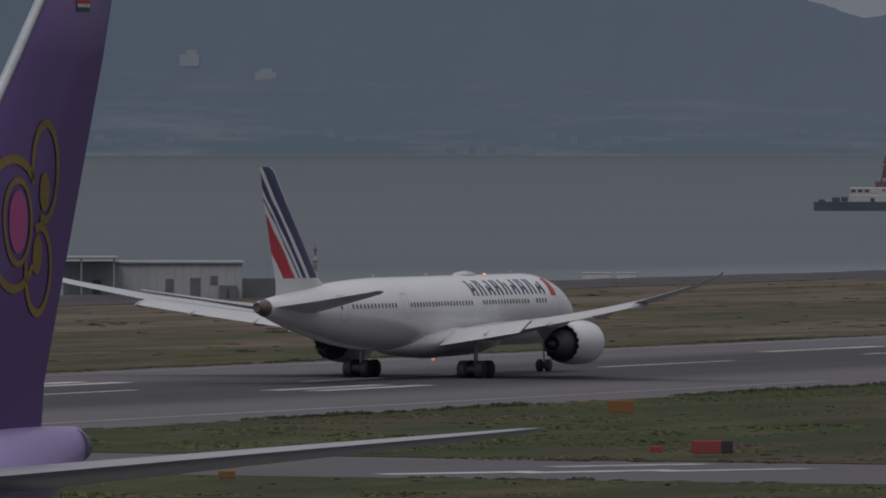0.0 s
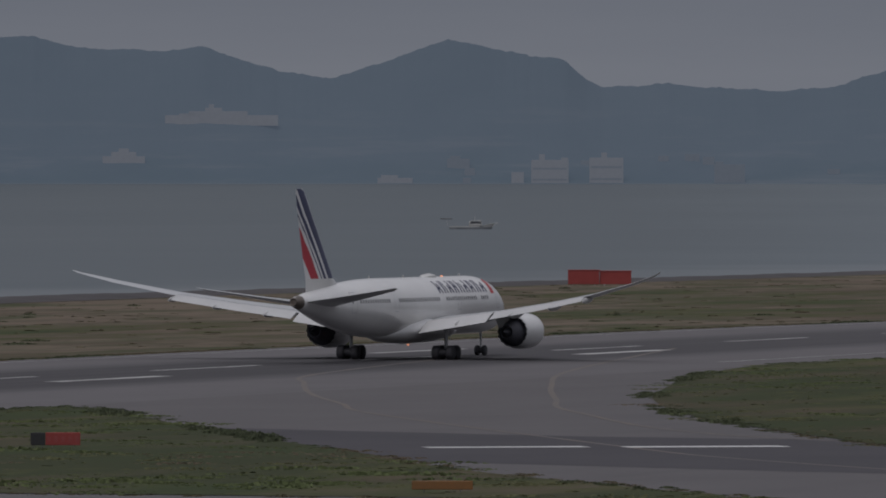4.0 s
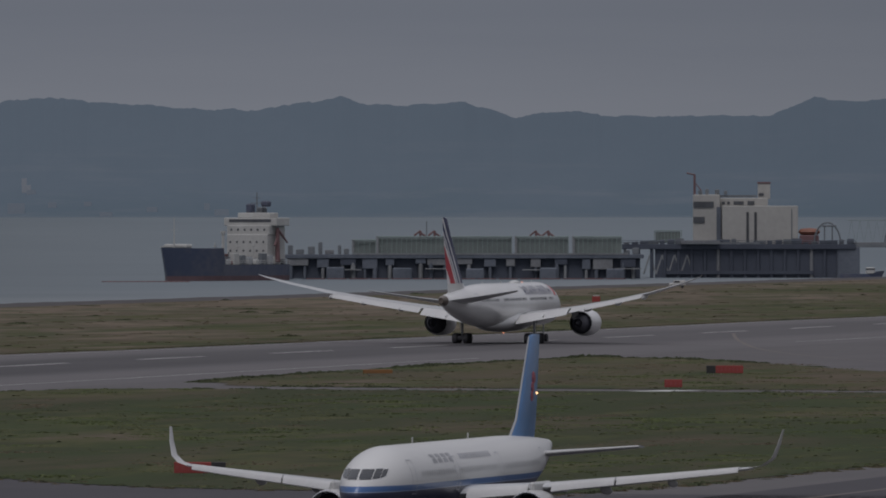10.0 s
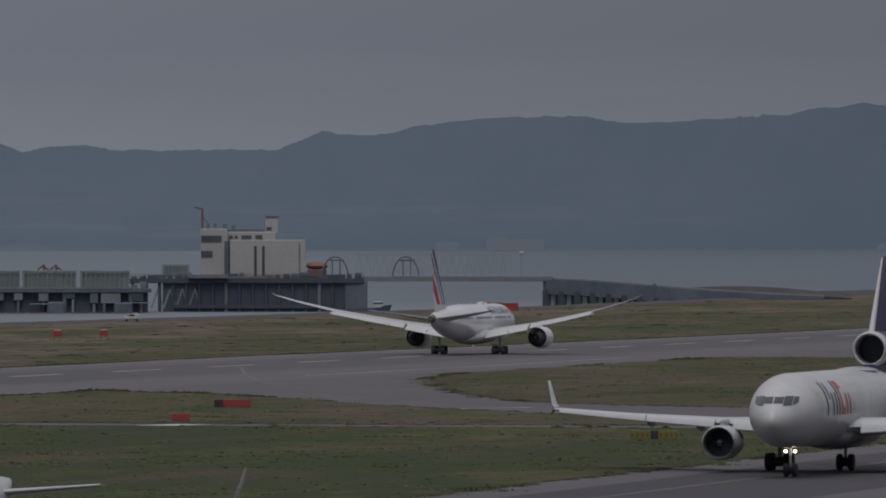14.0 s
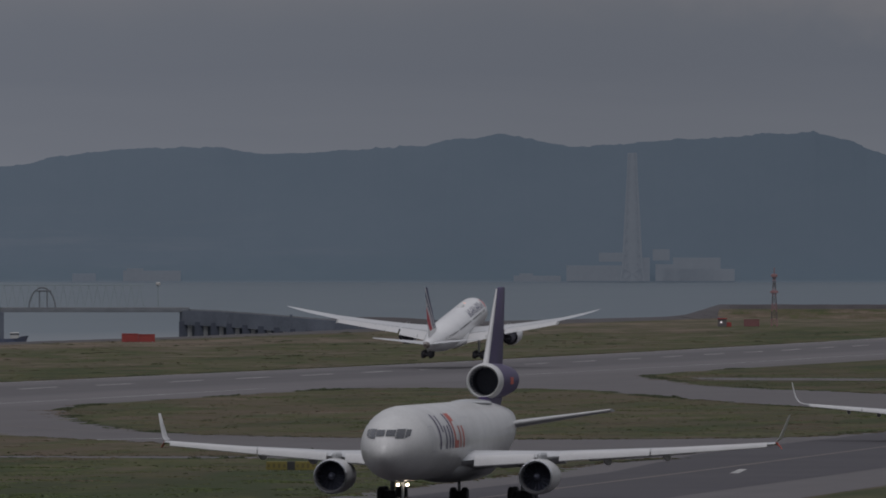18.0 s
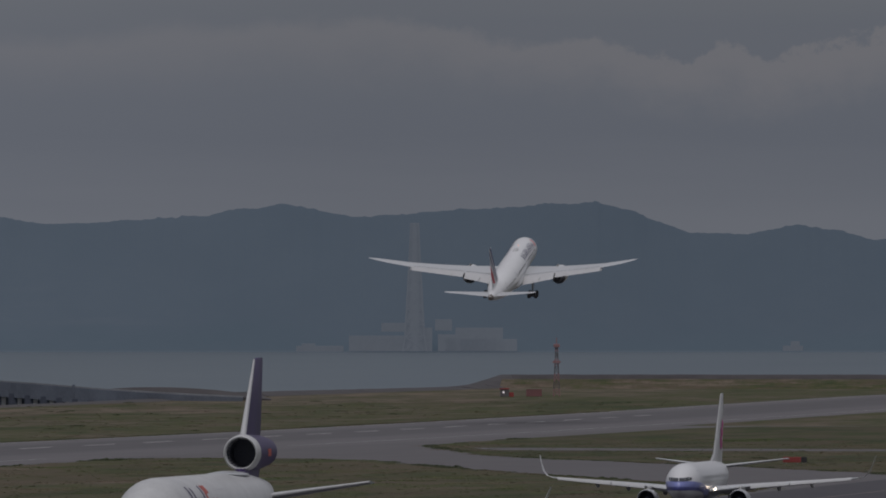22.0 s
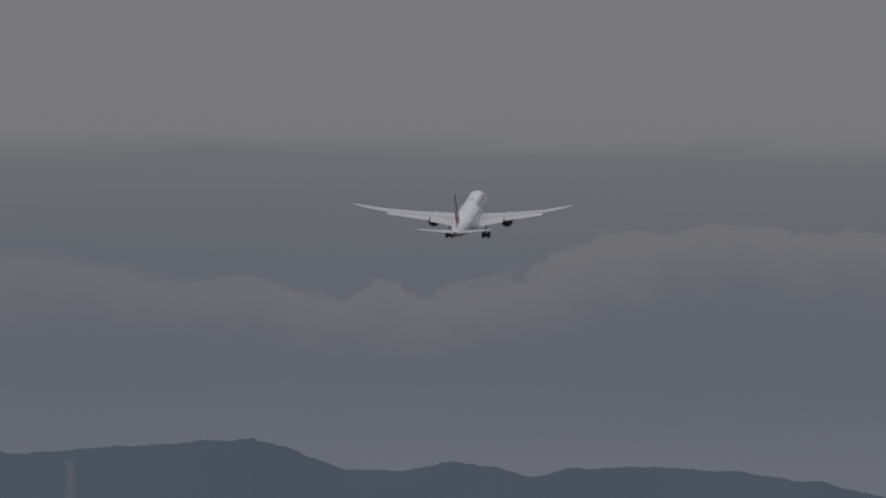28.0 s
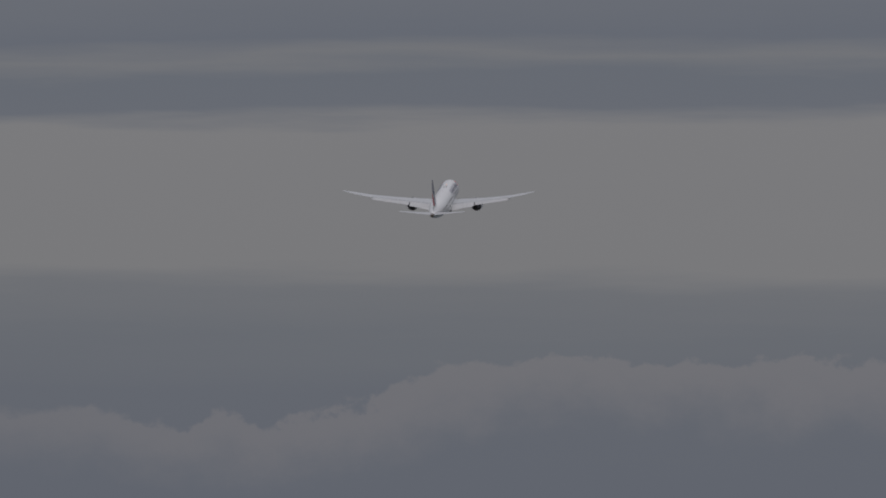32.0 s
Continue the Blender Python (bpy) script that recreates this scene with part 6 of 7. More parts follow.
def van():
    ob = thing("service_van", "small white service van on the perimeter road", "van")
    child("body", box_mesh("body", WALLWHITE, 2.6, 1.7, 1.2, -0.5, 0, 1.05, 0.18), ob, "white body")
    child("bonnet", box_mesh("bonnet", WALLWHITE, 1.1, 1.65, 0.7, 1.2, 0, 0.75, 0.15), ob)
    child("windscreen", box_mesh("windscreen", GLASS, 0.08, 1.4, 0.5, 0.84, 0, 1.35, 0.03), ob)
    child("side_window", box_mesh("side_window", GLASS, 1.2, 1.74, 0.4, 0.0, 0, 1.35, 0.03), ob)
    w = wheel_mesh(0.3, 0.2)
    for x in (-1.1, 1.1):
        for y in (-0.75, 0.75):
            child("wheel", w, ob, "", pose(x, y, 0.3))
    return ob


service_van = van()

# ---- on the bay ----
# vessel colours are lifted and dulled: the bay's haze is in the paint
HULLBLUE = surface("dark_blue_hull", (0.050, 0.064, 0.108), 0.6, grain=(0.088, 0.092, 0.120), scale=0.13, spread=0.09)
HULLRED = surface("dull_red_boot_top", (0.115, 0.070, 0.078), 0.6)
HULLGREEN = surface("dark_green_hull", (0.066, 0.090, 0.104), 0.6, grain=(0.054, 0.075, 0.088), scale=0.2)
SHIPWHITE = surface("ship_white", (0.46, 0.46, 0.445), 0.55, grain=(0.37, 0.365, 0.35), scale=0.25)
SHIPRED = surface("ship_red", (0.17, 0.092, 0.096), 0.6)
DULLORANGE = surface("dull_orange", (0.28, 0.12, 0.08), 0.6)
SHIPGREY = surface("ship_grey", (0.165, 0.18, 0.195), 0.7)
PORT = surface("dark_porthole", (0.075, 0.08, 0.09), 0.5)


def hull(parent, length, beam, draft_h, bow_h, mat, boot, sheer=0.18, cut=0.76, ramp=0.10, ahead=0.0):
    """A ship's hull above the water, bow towards +x, with a boot-top band."""
    def ring(z_of, flare):
        rows = []
        for i in range(29):
            f = i / 28
            x = ahead - length / 2 + length * f
            half = beam / 2 * (1.0 if f < 0.62 else max(1 - ((f - 0.62) / 0.38) ** 2.1, 0.0)) * (0.85 + 0.15 * min(f / 0.08, 1))
            rows.append((x + flare * length * 0.05 * max(f - 0.8, 0) / 0.2, half * (1 + 0.12 * flare * (f > 0.7)), z_of(f)))
        return [(x, y, z) for x, y, z in rows] + [(x, -y, z) for x, y, z in rows[::-1]]
    deck = lambda f: draft_h + (bow_h - draft_h) * max((f - cut) / ramp, 0) if f < cut + ramp else bow_h + sheer * max(f - 0.86, 0) * 8
    band = 0.22 * draft_h + 0.4
    child("hull", rings_mesh("hull", [ring(lambda f: band, 0), ring(lambda f: band + (deck(f) - band) * 0.5, 0.5), ring(deck, 1.0)], mat, cap=(False, False), smooth=False), parent, "painted steel hull")
    rim = ring(deck, 1.0)
    child("deck", mesh_of("deck", rim, [(i, i + 1, 56 - i, 57 - i) for i in range(28)], SHIPGREY), parent, "grey steel deck")
    child("boot_top", rings_mesh("boot_top", [ring(lambda f: -1.2, 0), ring(lambda f: band, 0)], boot, cap=(False, False), smooth=False), parent, "red band at the waterline")


def tanker():
    r = 3165
    m = facing(2882, r + 20, -4.0) @ pose(0, 0, 0, 0, 0, -90 - 32)
    ship = thing("tanker_ship", "tanker with dark blue hull and white deckhouse at the jetty", "ship", m)
    hull(ship, 52, 17, 4.4, 9.0, HULLBLUE, HULLRED, cut=0.68, ramp=0.03, ahead=10.5)
    for x, y, z, sx, sy, sz in ((-9.5, 0, 9.0, 9.5, 13.2, 7.5), (-9.5, 0, 13.9, 8.5, 13.8, 2.6), (-9.9, 0, 16.2, 7, 17.2, 2.2), (-10.5, 0, 18.0, 4.5, 10.5, 1.4)):
        child("deckhouse", box_mesh("deckhouse", SHIPWHITE, sx, sy, sz, x, y, z, 0.15), ship, "white deckhouse block")
    child("bridge_window", box_mesh("bridge_window", PORT, 0.12, 13.6, 0.75, -6.34, 0, 16.5), ship, "dark strip of bridge windows")
    for z in (8.2, 10.6, 14.0):
        for k in range(6):
            child("porthole", box_mesh("porthole", PORT, 0.1, 0.6, 0.6, -4.72 if z < 12.5 else -5.22, -5.4 + k * 2.15, z, 0.05), ship)
    child("funnel", box_mesh("funnel", SHIPGREY, 2.4, 2.2, 3.4, -15.0, -1.5, 18.6, 0.3), ship, "dark funnel")
    child("mast", tubes_mesh("mast", SHIPGREY, [((-10, 0, 18), (-10, 0, 24.5), 0.25, 0.12), ((-10, -2, 21.4), (-10, 2, 21.4), 0.1), ((-10, -1.3, 22.8), (-10, 1.3, 22.8), 0.08)]), ship)
    child("foremast", tubes_mesh("foremast", SHIPWHITE, [((33, 0, 9), (33, 0, 17.5), 0.2, 0.1), ((33, -1.0, 14), (33, 1.0, 14), 0.08)]), ship)
    child("winch", box_mesh("winch", SHIPWHITE, 3.2, 7.5, 1.1, 31, 0, 9.6, 0.3), ship, "white winch deck gear")
    for k in range(4):
        child("deck_tank", box_mesh("deck_tank", SHIPGREY, 2.8, 11, 1.6, -0.5 + k * 3.4, 0, 5.2, 0.4), ship, "grey cargo tank hatch")
    child("mast_house", box_mesh("mast_house", HULLBLUE, 2.2, 2.0, 2.6, -11.5, -3.0, 19.9, 0.3), ship, "dark mast house")
    child("lifeboat", rings_mesh("lifeboat", [[(x, -8.0 + w * 1.3 * math.cos(a * 0.7854), 11.2 + w * 1.1 * math.sin(a * 0.7854)) for a in range(8)] for x, w in ((-14, 0.2), (-12.6, 0.9), (-9, 1.0), (-7.6, 0.3))], SHIPRED), ship, "red lifeboat")
    child("bow_rail", tubes_mesh("bow_rail", SHIPWHITE, [((21.5 + i * 2.0, -8.0 + max(i - 2, 0) ** 2 * 0.36, 9.25 + 0.03 * i), (23.5 + i * 2.0, -8.0 + max(i - 1, 0) ** 2 * 0.36, 9.28 + 0.03 * i), 0.2) for i in range(6)], 5), ship, "pale rail round the bow")
    child("side_crane", tubes_mesh("side_crane", SHIPRED, [((-8.3, 7.8, 5), (-8.3, 7.8, 14.6), 0.75, 0.5), ((-8.3, 7.8, 14.2), (-12.5, 8.4, 10.4), 0.35, 0.25), ((-8.3, 7.8, 12), (-6.4, 8.0, 9.6), 0.3)], 8), ship, "red deck crane beside the house")
    child("kingpost", tubes_mesh("kingpost", SHIPWHITE, [((16.5, 5.5, 4.4), (16.5, 5.5, 13.2), 0.45, 0.4), ((16.5, 5.5, 13.0), (16.5, 5.5, 13.7), 0.7)], 8), ship, "white kingpost behind the bow")
    child("funnel_top", box_mesh("funnel_top", HULLBLUE, 2.4, 2.2, 1.6, -13.5, 0.8, 21.2, 0.35), ship, "dark top of the funnel")
    for k in range(9):
        child("deck_clutter", box_mesh("deck_clutter", (SHIPGREY, SHIPWHITE, CLADDING)[k % 3], 1.4 + (k % 4) * 0.5, 1.2, 1.5 + (k * 5 % 4) * 0.55, -12.5 + k * 3.6, 7.0, 4.4 + (1.5 + (k * 5 % 4) * 0.55) / 2, 0.15), ship, "grey deck gear")
    deck_rng = random.Random(41)
    for k in range(16):
        x, y = deck_rng.uniform(-3, 18), deck_rng.choice((-1, 1)) * deck_rng.uniform(3, 7.4)
        sx, sy, sz = deck_rng.uniform(0.8, 3.2), deck_rng.uniform(0.8, 2.2), deck_rng.uniform(0.8, 3.0)
        child("deck_box", box_mesh("deck_box", deck_rng.choice((SHIPGREY, SHIPWHITE, SHIPGREY, HULLGREEN, SHIPRED)), sx, sy, sz, x, y, 4.4 + sz / 2, 0.15), ship)
    for x, y in ((0, 5), (4, -5), (8, 5)):
        child("vent_post", tubes_mesh("vent_post", SHIPWHITE, [((x, y, 4.4), (x, y, 10.5), 0.18, 0.12), ((x - 1, y, 9.4), (x + 1, y, 9.4), 0.1)], 6), ship, "white vent post")
    child("pipe_rack", tubes_mesh("pipe_rack", SHIPGREY, [((-5, y, 6.4), (12, y, 6.4), 0.2) for y in (-1.5, 0, 1.5)] + [((x, -3, 4.4), (x, -3, 7.8), 0.15) for x in (0, 5, 10)]), ship)
    child("railing", tubes_mesh("railing", SHIPWHITE, [((-14, s * 8.2, 4.5 + z), (19, s * 8.2, 4.5 + z), 0.05) for s in (1, -1) for z in (0.5, 1.0)] + [((-14 + i * 2.6, s * 8.2, 4.4), (-14 + i * 2.6, s * 8.2, 5.5), 0.05) for s in (1, -1) for i in range(13)], 4), ship)
    boom = thing("floating_boom", "thin orange floating boom round the moored ship", "boom", facing(2700, 3120, -3.9))
    for i in range(16):
        child("float", tubes_mesh("float", SHIPRED, [((-9 + i * 1.5, 0.3 * math.sin(i), 0), (-7.7 + i * 1.5, 0.3 * math.sin(i + 1), 0), 0.22)]), boom)


def tug():
    m = facing(760, 3520, -4.0)
    ship = thing("patrol_tug", "green-hulled harbour vessel with white house and red mast", "boat", m)
    hull(ship, 36, 8.5, 2.8, 3.8, HULLGREEN, HULLGREEN)
    child("deckhouse", box_mesh("deckhouse", SHIPWHITE, 18.0, 6.6, 3.2, 1.8, 0, 3.4, 0.2), ship, "white deckhouse")
    child("bridge", box_mesh("bridge", SHIPWHITE, 15.6, 5.6, 2.2, 0.8, 0, 6.05, 0.2), ship, "white bridge deck")
    child("deck_edge", box_mesh("deck_edge", SHIPGREY, 17.0, 6.0, 0.25, 1.4, 0, 5.0, 0.05), ship, "grey deck edge")
    for k in range(3):
        child("bridge_window", box_mesh("bridge_window", PORT, 1.5, 5.66, 1.0, -5.9 + 2.1 * k, 0, 6.1, 0.05), ship)
    for k in range(2):
        child("bridge_window", box_mesh("bridge_window", PORT, 1.0, 5.66, 0.6, 3.4 + 2.4 * k, 0, 6.3, 0.05), ship)
    child("wheelhouse", box_mesh("wheelhouse", SHIPWHITE, 4.4, 4.6, 2.4, 8.9, 0, 7.7, 0.2), ship, "white wheelhouse")
    child("wheelhouse_window", box_mesh("wheelhouse_window", PORT, 4.46, 4.66, 0.6, 8.9, 0, 8.2), ship)
    child("house_roof", box_mesh("house_roof", SHIPRED, 5.0, 5.0, 0.3, 9.2, 0, 9.05, 0.05), ship, "dull red roof")
    child("door", box_mesh("door", DOORDARK, 1.3, 6.7, 1.9, 0.0, 0, 3.0), ship)
    child("radar", box_mesh("radar", SHIPRED, 4.4, 2.6, 1.9, 2.9, 0, 8.2, 0.3), ship, "dull red mast house")
    child("mast", tubes_mesh("mast", SHIPRED, [((2.6, s, 9.0), (3.6, 0.2 * s, 13.5), 0.3, 0.2) for s in (1.2, -1.2)] + [((5.0, s, 9.0), (4.3, 0.2 * s, 13.5), 0.3, 0.2) for s in (1.2, -1.2)] +
          [((3.9, 0, 10), (3.9, 0, 16.7), 0.5, 0.3), ((2.6, 0, 13.6), (5.2, 0, 13.6), 0.22), ((2.9, 0, 15), (5.4, 0, 15), 0.25), ((3.2, 0, 10.6), (5.2, 0, 10.6), 0.25)]), ship, "red lattice mast")
    for x, z, sx, sz in ((-8.6, 3.6, 2.0, 1.4), (-11.2, 3.4, 2.4, 1.6), (13.4, 4.1, 2.2, 0.9), (-15.5, 3.1, 2.0, 0.9)):
        child("deck_gear", box_mesh("deck_gear", HULLGREEN if x < 0 else SHIPGREY, sx, 3.4, sz, x, 0, z, 0.2), ship, "deck gear")
    child("rail", tubes_mesh("rail", SHIPGREY, [((10, -3.2, 4.6), (16.5, -1.2, 5.0), 0.08), ((13.5, 0, 4), (13.5, 0, 5.4), 0.12), ((15.5, 0, 4), (15.5, 0, 5.2), 0.12)], 5), ship, "grey rails and posts")


def yacht():
    m = facing(1722, 4040, -3.9)
    ship = thing("fishing_boat", "small white fishing boat on the bay", "boat", m)
    hull(ship, 15.0, 4.2, 1.0, 1.7, SHIPWHITE, SHIPGREY)
    child("cabin", box_mesh("cabin", SHIPWHITE, 4.6, 2.8, 1.7, 1.6, 0, 1.8, 0.3), ship, "white cabin")
    child("cabin_window", box_mesh("cabin_window", PORT, 3.8, 2.86, 0.5, 1.7, 0, 2.2), ship)
    child("roof", box_mesh("roof", SHIPWHITE, 4.0, 3.0, 0.25, 1.9, 0, 2.9, 0.08), ship)
    child("pulpit", tubes_mesh("pulpit", SHIPWHITE, [((6.5, 0, 1.8), (9.6, 0, 2.2), 0.12), ((7.5, 0, 1.0), (9.6, 0, 2.2), 0.07)]), ship, "slim bow pulpit")
    child("stern_awning", box_mesh("stern_awning", ROOFGREY, 4.2, 1.6, 0.4, -8.6, 0, 3.6, 0.1), ship, "dark awning at the stern")
    child("mast", tubes_mesh("mast", SHIPWHITE, [((1.4, 0, 2.9), (1.4, 0, 4.6), 0.08), ((-8.2, 0.6, 1.2), (-8.4, 0.6, 3.5), 0.07), ((-8.2, -0.6, 1.2), (-8.4, -0.6, 3.5), 0.07)]), ship)


tanker()
tug()
yacht()

# ---- oil jetty, its platform and the bridge to land ----
# pier and platform colours, likewise lifted to carry the haze
CONCRETE = surface("weathered_concrete", (0.20, 0.205, 0.215), 0.85, grain=(0.13, 0.135, 0.145), scale=0.25)
PILE = surface("pale_pile", (0.24, 0.25, 0.26), 0.8, grain=(0.16, 0.165, 0.17), scale=0.3)
DARKPIER = surface("dark_pier_steel", (0.125, 0.14, 0.170), 0.85, grain=(0.085, 0.098, 0.122), scale=0.3, spread=0.1)
TRUSSGREEN = surface("pale_green_steel", (0.24, 0.29, 0.275), 0.6, grain=(0.18, 0.22, 0.21), scale=0.4)
PANELGREEN = surface("pale_green_mesh_panel", (0.185, 0.215, 0.205), 0.7, grain=(0.145, 0.17, 0.165), scale=0.5)
PLATWHITE = surface("offwhite_platform_wall", (0.37, 0.36, 0.34), 0.7, grain=(0.31, 0.305, 0.29), scale=0.15)


# dark steel of the piers, also the colour of the shade below their decks
PIERDARK = surface("navy_pier_steel_and_shade", (0.066, 0.076, 0.100), 0.9, grain=(0.052, 0.06, 0.082), scale=0.3)


def jetty():
    r = 3230.0
    k = r / FOCAL
    m = facing(3270, r, -4.0)
    pier = thing("oil_jetty", "long concrete jetty on piles with pale green pipe galleries", "jetty", m)
    x0, x1 = (2965 - 3270) * k, (3600 - 3270) * k
    # deck, crosshead beams and piles
    child("deck", box_mesh("deck", DARKPIER, x1 - x0, 9, 1.1, (x0 + x1) / 2, 0, 6.4, 0.1), pier, "grey concrete deck")
    # a solid dark block behind the piles stands for the shade under the deck
    child("underside", box_mesh("underside", PIERDARK, x1 - x0 - 2, 5.5, 5.6, (x0 + x1) / 2, 0.1, 3.0), pier, "dark block standing for the shade under the deck")
    pile_rng = random.Random(53)
    n = 15
    for i in range(n):
        x = x0 + (x1 - x0) * (i + 0.5) / n + pile_rng.uniform(-1.4, 1.4)
        wide = pile_rng.uniform(2.2, 6.5)
        drop = pile_rng.uniform(1.2, 3.2)
        child("crosshead", box_mesh("crosshead", pile_rng.choice((PIERDARK, DARKPIER, DARKPIER, CONCRETE)), wide, 8.4, drop, x, 0, 5.9 - drop / 2, 0.15), pier)
        for dx in (-wide * 0.33, wide * 0.33) if wide > 3.5 else (0,):
            for y in (-3.6, 3.6):
                child("column", tubes_mesh("column", PILE if pile_rng.random() < 0.45 else DARKPIER, [((x + dx, y, -3), (x + dx, y, 4.6), pile_rng.uniform(0.4, 0.75))], 8), pier)
        if i % 3 == 1:
            child("mooring_dolphin", box_mesh("mooring_dolphin", DARKPIER, pile_rng.uniform(4, 7), 3.0, pile_rng.uniform(2.6, 4.2), x + 3.5, -5.0, 1.5, 0.3), pier, "weathered concrete dolphin")
        if i % 4 == 2:
            child("walkway", box_mesh("walkway", PILE, 7.5, 1.2, 0.3, x, -4.9, pile_rng.uniform(2.6, 4.0), 0.05), pier, "narrow pale walkway")
    child("boom", tubes_mesh("boom", SHIPRED, [((x0 + 6 + i * 6, -8 + 0.5 * math.sin(i * 1.3), 0.15), (x0 + 11.4 + i * 6, -8 + 0.5 * math.sin((i + 1) * 1.3), 0.15), 0.16) for i in range(15)], 5), pier, "dull red floating boom")
    # galleries: pale green boxes with ribs and mesh panels
    spans = ((3086, 3126), (3129, 3250), (3255, 3367), (3374, 3467), (3476, 3561))
    for a, b in spans:
        xa, xb = (a - 3270) * k, (b - 3270) * k
        z0, z1 = 7.0, 11.9 if a > 3100 else 11.0
        child("gallery_panel", box_mesh("gallery_panel", PANELGREEN, xb - xa - 0.3, 3.6, z1 - z0 - 0.6, (xa + xb) / 2, 0.5, (z0 + z1) / 2), pier, "pale green mesh panel")
        rods = [((xa, -2, z), (xb, -2, z), 0.22) for z in (z0 + 0.1, z1)]
        nn = max(int((xb - xa) / 1.3), 2)
        rods += [((xa + (xb - xa) * i / nn, -2, z0), (xa + (xb - xa) * i / nn, -2, z1), 0.11) for i in range(nn + 1)]
        child("gallery_frame", tubes_mesh("gallery_frame", TRUSSGREEN, rods, 5), pier, "pale green ribbed frame")
        child("gallery_post", box_mesh("gallery_post", PILE, 0.7, 4.2, z1 - z0 + 0.4, xa, 0, (z0 + z1) / 2, 0.05), pier, "white end post")
    child("sill", box_mesh("sill", PILE, (3572 - 3090) * k, 0.4, 0.4, (3331 - 3270) * k, -4.4, 7.1), pier, "pale edge beam")
    for t in (3205, 3230, 3410, 3432):
        x = (t - 3270) * k
        child("loading_arm", tubes_mesh("loading_arm", SHIPRED, [((x, 2, 8), (x, 2, 13.6), 0.4, 0.35), ((x, 2, 13.6), (x - 1.8, 2, 12.2), 0.3), ((x, 2, 13.0), (x + 1.6, 2, 12.0), 0.3)], 6), pier, "red loading arm")
    child("light_pole", tubes_mesh("light_pole", SHIPGREY, [(((3216 - 3270) * k, 0, 8), ((3216 - 3270) * k, 0, 16.2), 0.15)], 6), pier)
    for t, w, h in ((2975, 9, 2.6), (2992, 14, 1.4), (3012, 12, 2.2), (3028, 7, 3.4), (3044, 16, 1.2), (3062, 6, 2.6), (3074, 9, 1.6), (3572, 8, 1.2), (3586, 12, 1.8)):
        child("deck_gear", box_mesh("deck_gear", SHIPGREY if w < 16 else CONCRETE, w * k, 3, h, (t - 3270) * k, 0, 7 + h / 2, 0.15), pier, "grey deck machinery")


def platform():
    r = 3290.0
    k = r / FOCAL
    m = facing(3770, r, -4.0)
    plat = thing("jetty_platform", "dark platform on closely spaced piles", "platform", m)
    x0, x1 = (3560 - 3770) * k, (3975 - 3770) * k
    child("deck", box_mesh("deck", PIERDARK, x1 - x0, 22, 1.4, (x0 + x1) / 2, 8, 8.85, 0.1), plat, "dark deck edge")
    for i in range(26):
        h = 0.5 + 1.3 * ((i * 7919) % 13) / 13
        child("deck_item", box_mesh("deck_item", DARKPIER if i % 3 else SHIPGREY, 1.4 + (i % 4) * 0.5, 0.8, h, x0 + 1.5 + i * (x1 - x0 - 3) / 25, -2.3, 9.55 + h / 2, 0.06), plat, "deck edge fitting")
    child("handrail", tubes_mesh("handrail", DARKPIER, [((x0, -2.9, z), (x1, -2.9, z), 0.07) for z in (10.1, 10.6)] + [((x0 + (x1 - x0) * i / 30, -2.9, 9.5), (x0 + (x1 - x0) * i / 30, -2.9, 10.6), 0.06) for i in range(31)], 4), plat, "thin dark handrail")
    # the shade below the platform, built as one dark block
    child("underside", box_mesh("underside", PIERDARK, (3960 - 3620) * k, 16, 9.0, (3790 - 3770) * k, 6.1, 3.8), plat, "dark block standing for the shade under the platform")
    for i in range(18):
        x = x0 + 1.2 + (x1 - x0 - 2.4) * i / 17
        child("column", tubes_mesh("column", PIERDARK if i % 7 else CONCRETE, [((x, -2.0, -3), (x, -2.0, 8.3), 0.5)], 8), plat)
    child("brace", tubes_mesh("brace", PILE, [(((3600 + i * 22 - 3770) * k, -1.8, 1), ((3611 + i * 22 - 3770) * k, -1.8, 6.5), 0.28) for i in range(4)] + [(((3622 + i * 22 - 3770) * k, -1.8, 1), ((3611 + i * 22 - 3770) * k, -1.8, 6.5), 0.28) for i in range(4)], 6), plat, "pale diagonal braces")
    child("fender", box_mesh("fender", PIERDARK, (3900 - 3640) * k, 0.6, 1.0, 0, -2.4, 1.5), plat)
    # control building on the platform
    b = thing("control_building", "offwhite blocky control building on the platform", "building", m @ pose(0, 0, 9.55))
    X = lambda t: (t - 3770) * k
    zz = lambda n: n * k
    child("hall", box_mesh("hall", PLATWHITE, zz(134), 14, zz(68), X(3806), 6, zz(34), 0.15), b, "large blank white hall")
    for t in (3784, 3798):
        child("slot", box_mesh("slot", DOORDARK, zz(4.5), 0.2, zz(54), X(t), -1.06, zz(30)), b, "tall dark window slot")
    child("joint", box_mesh("joint", SHIPGREY, zz(2), 0.15, zz(60), X(3862), -1.04, zz(32)), b)
    child("stair_tower", box_mesh("stair_tower", PLATWHITE, zz(48), 11, zz(88), X(3711), 7, zz(44), 0.2), b, "white stair tower")
    child("upper_block", box_mesh("upper_block", PLATWHITE, zz(100), 11, zz(82), X(3770), 9.5, zz(41), 0.15), b, "white upper storey")
    # the recess is only a dark box in the tone of its shade
    child("side_wall", box_mesh("side_wall", DARKPIER, zz(8), 10, zz(66), X(3733), 6.4, zz(33)), b, "dark block standing for a shaded recess")
    for z, h, w in ((70, 11, 36), (43, 11, 20)):
        child("window_band", box_mesh("window_band", PORT, zz(w), 0.3, zz(h), X(3687 + w / 2 + 1), 1.42, zz(z)), b, "dark window band")
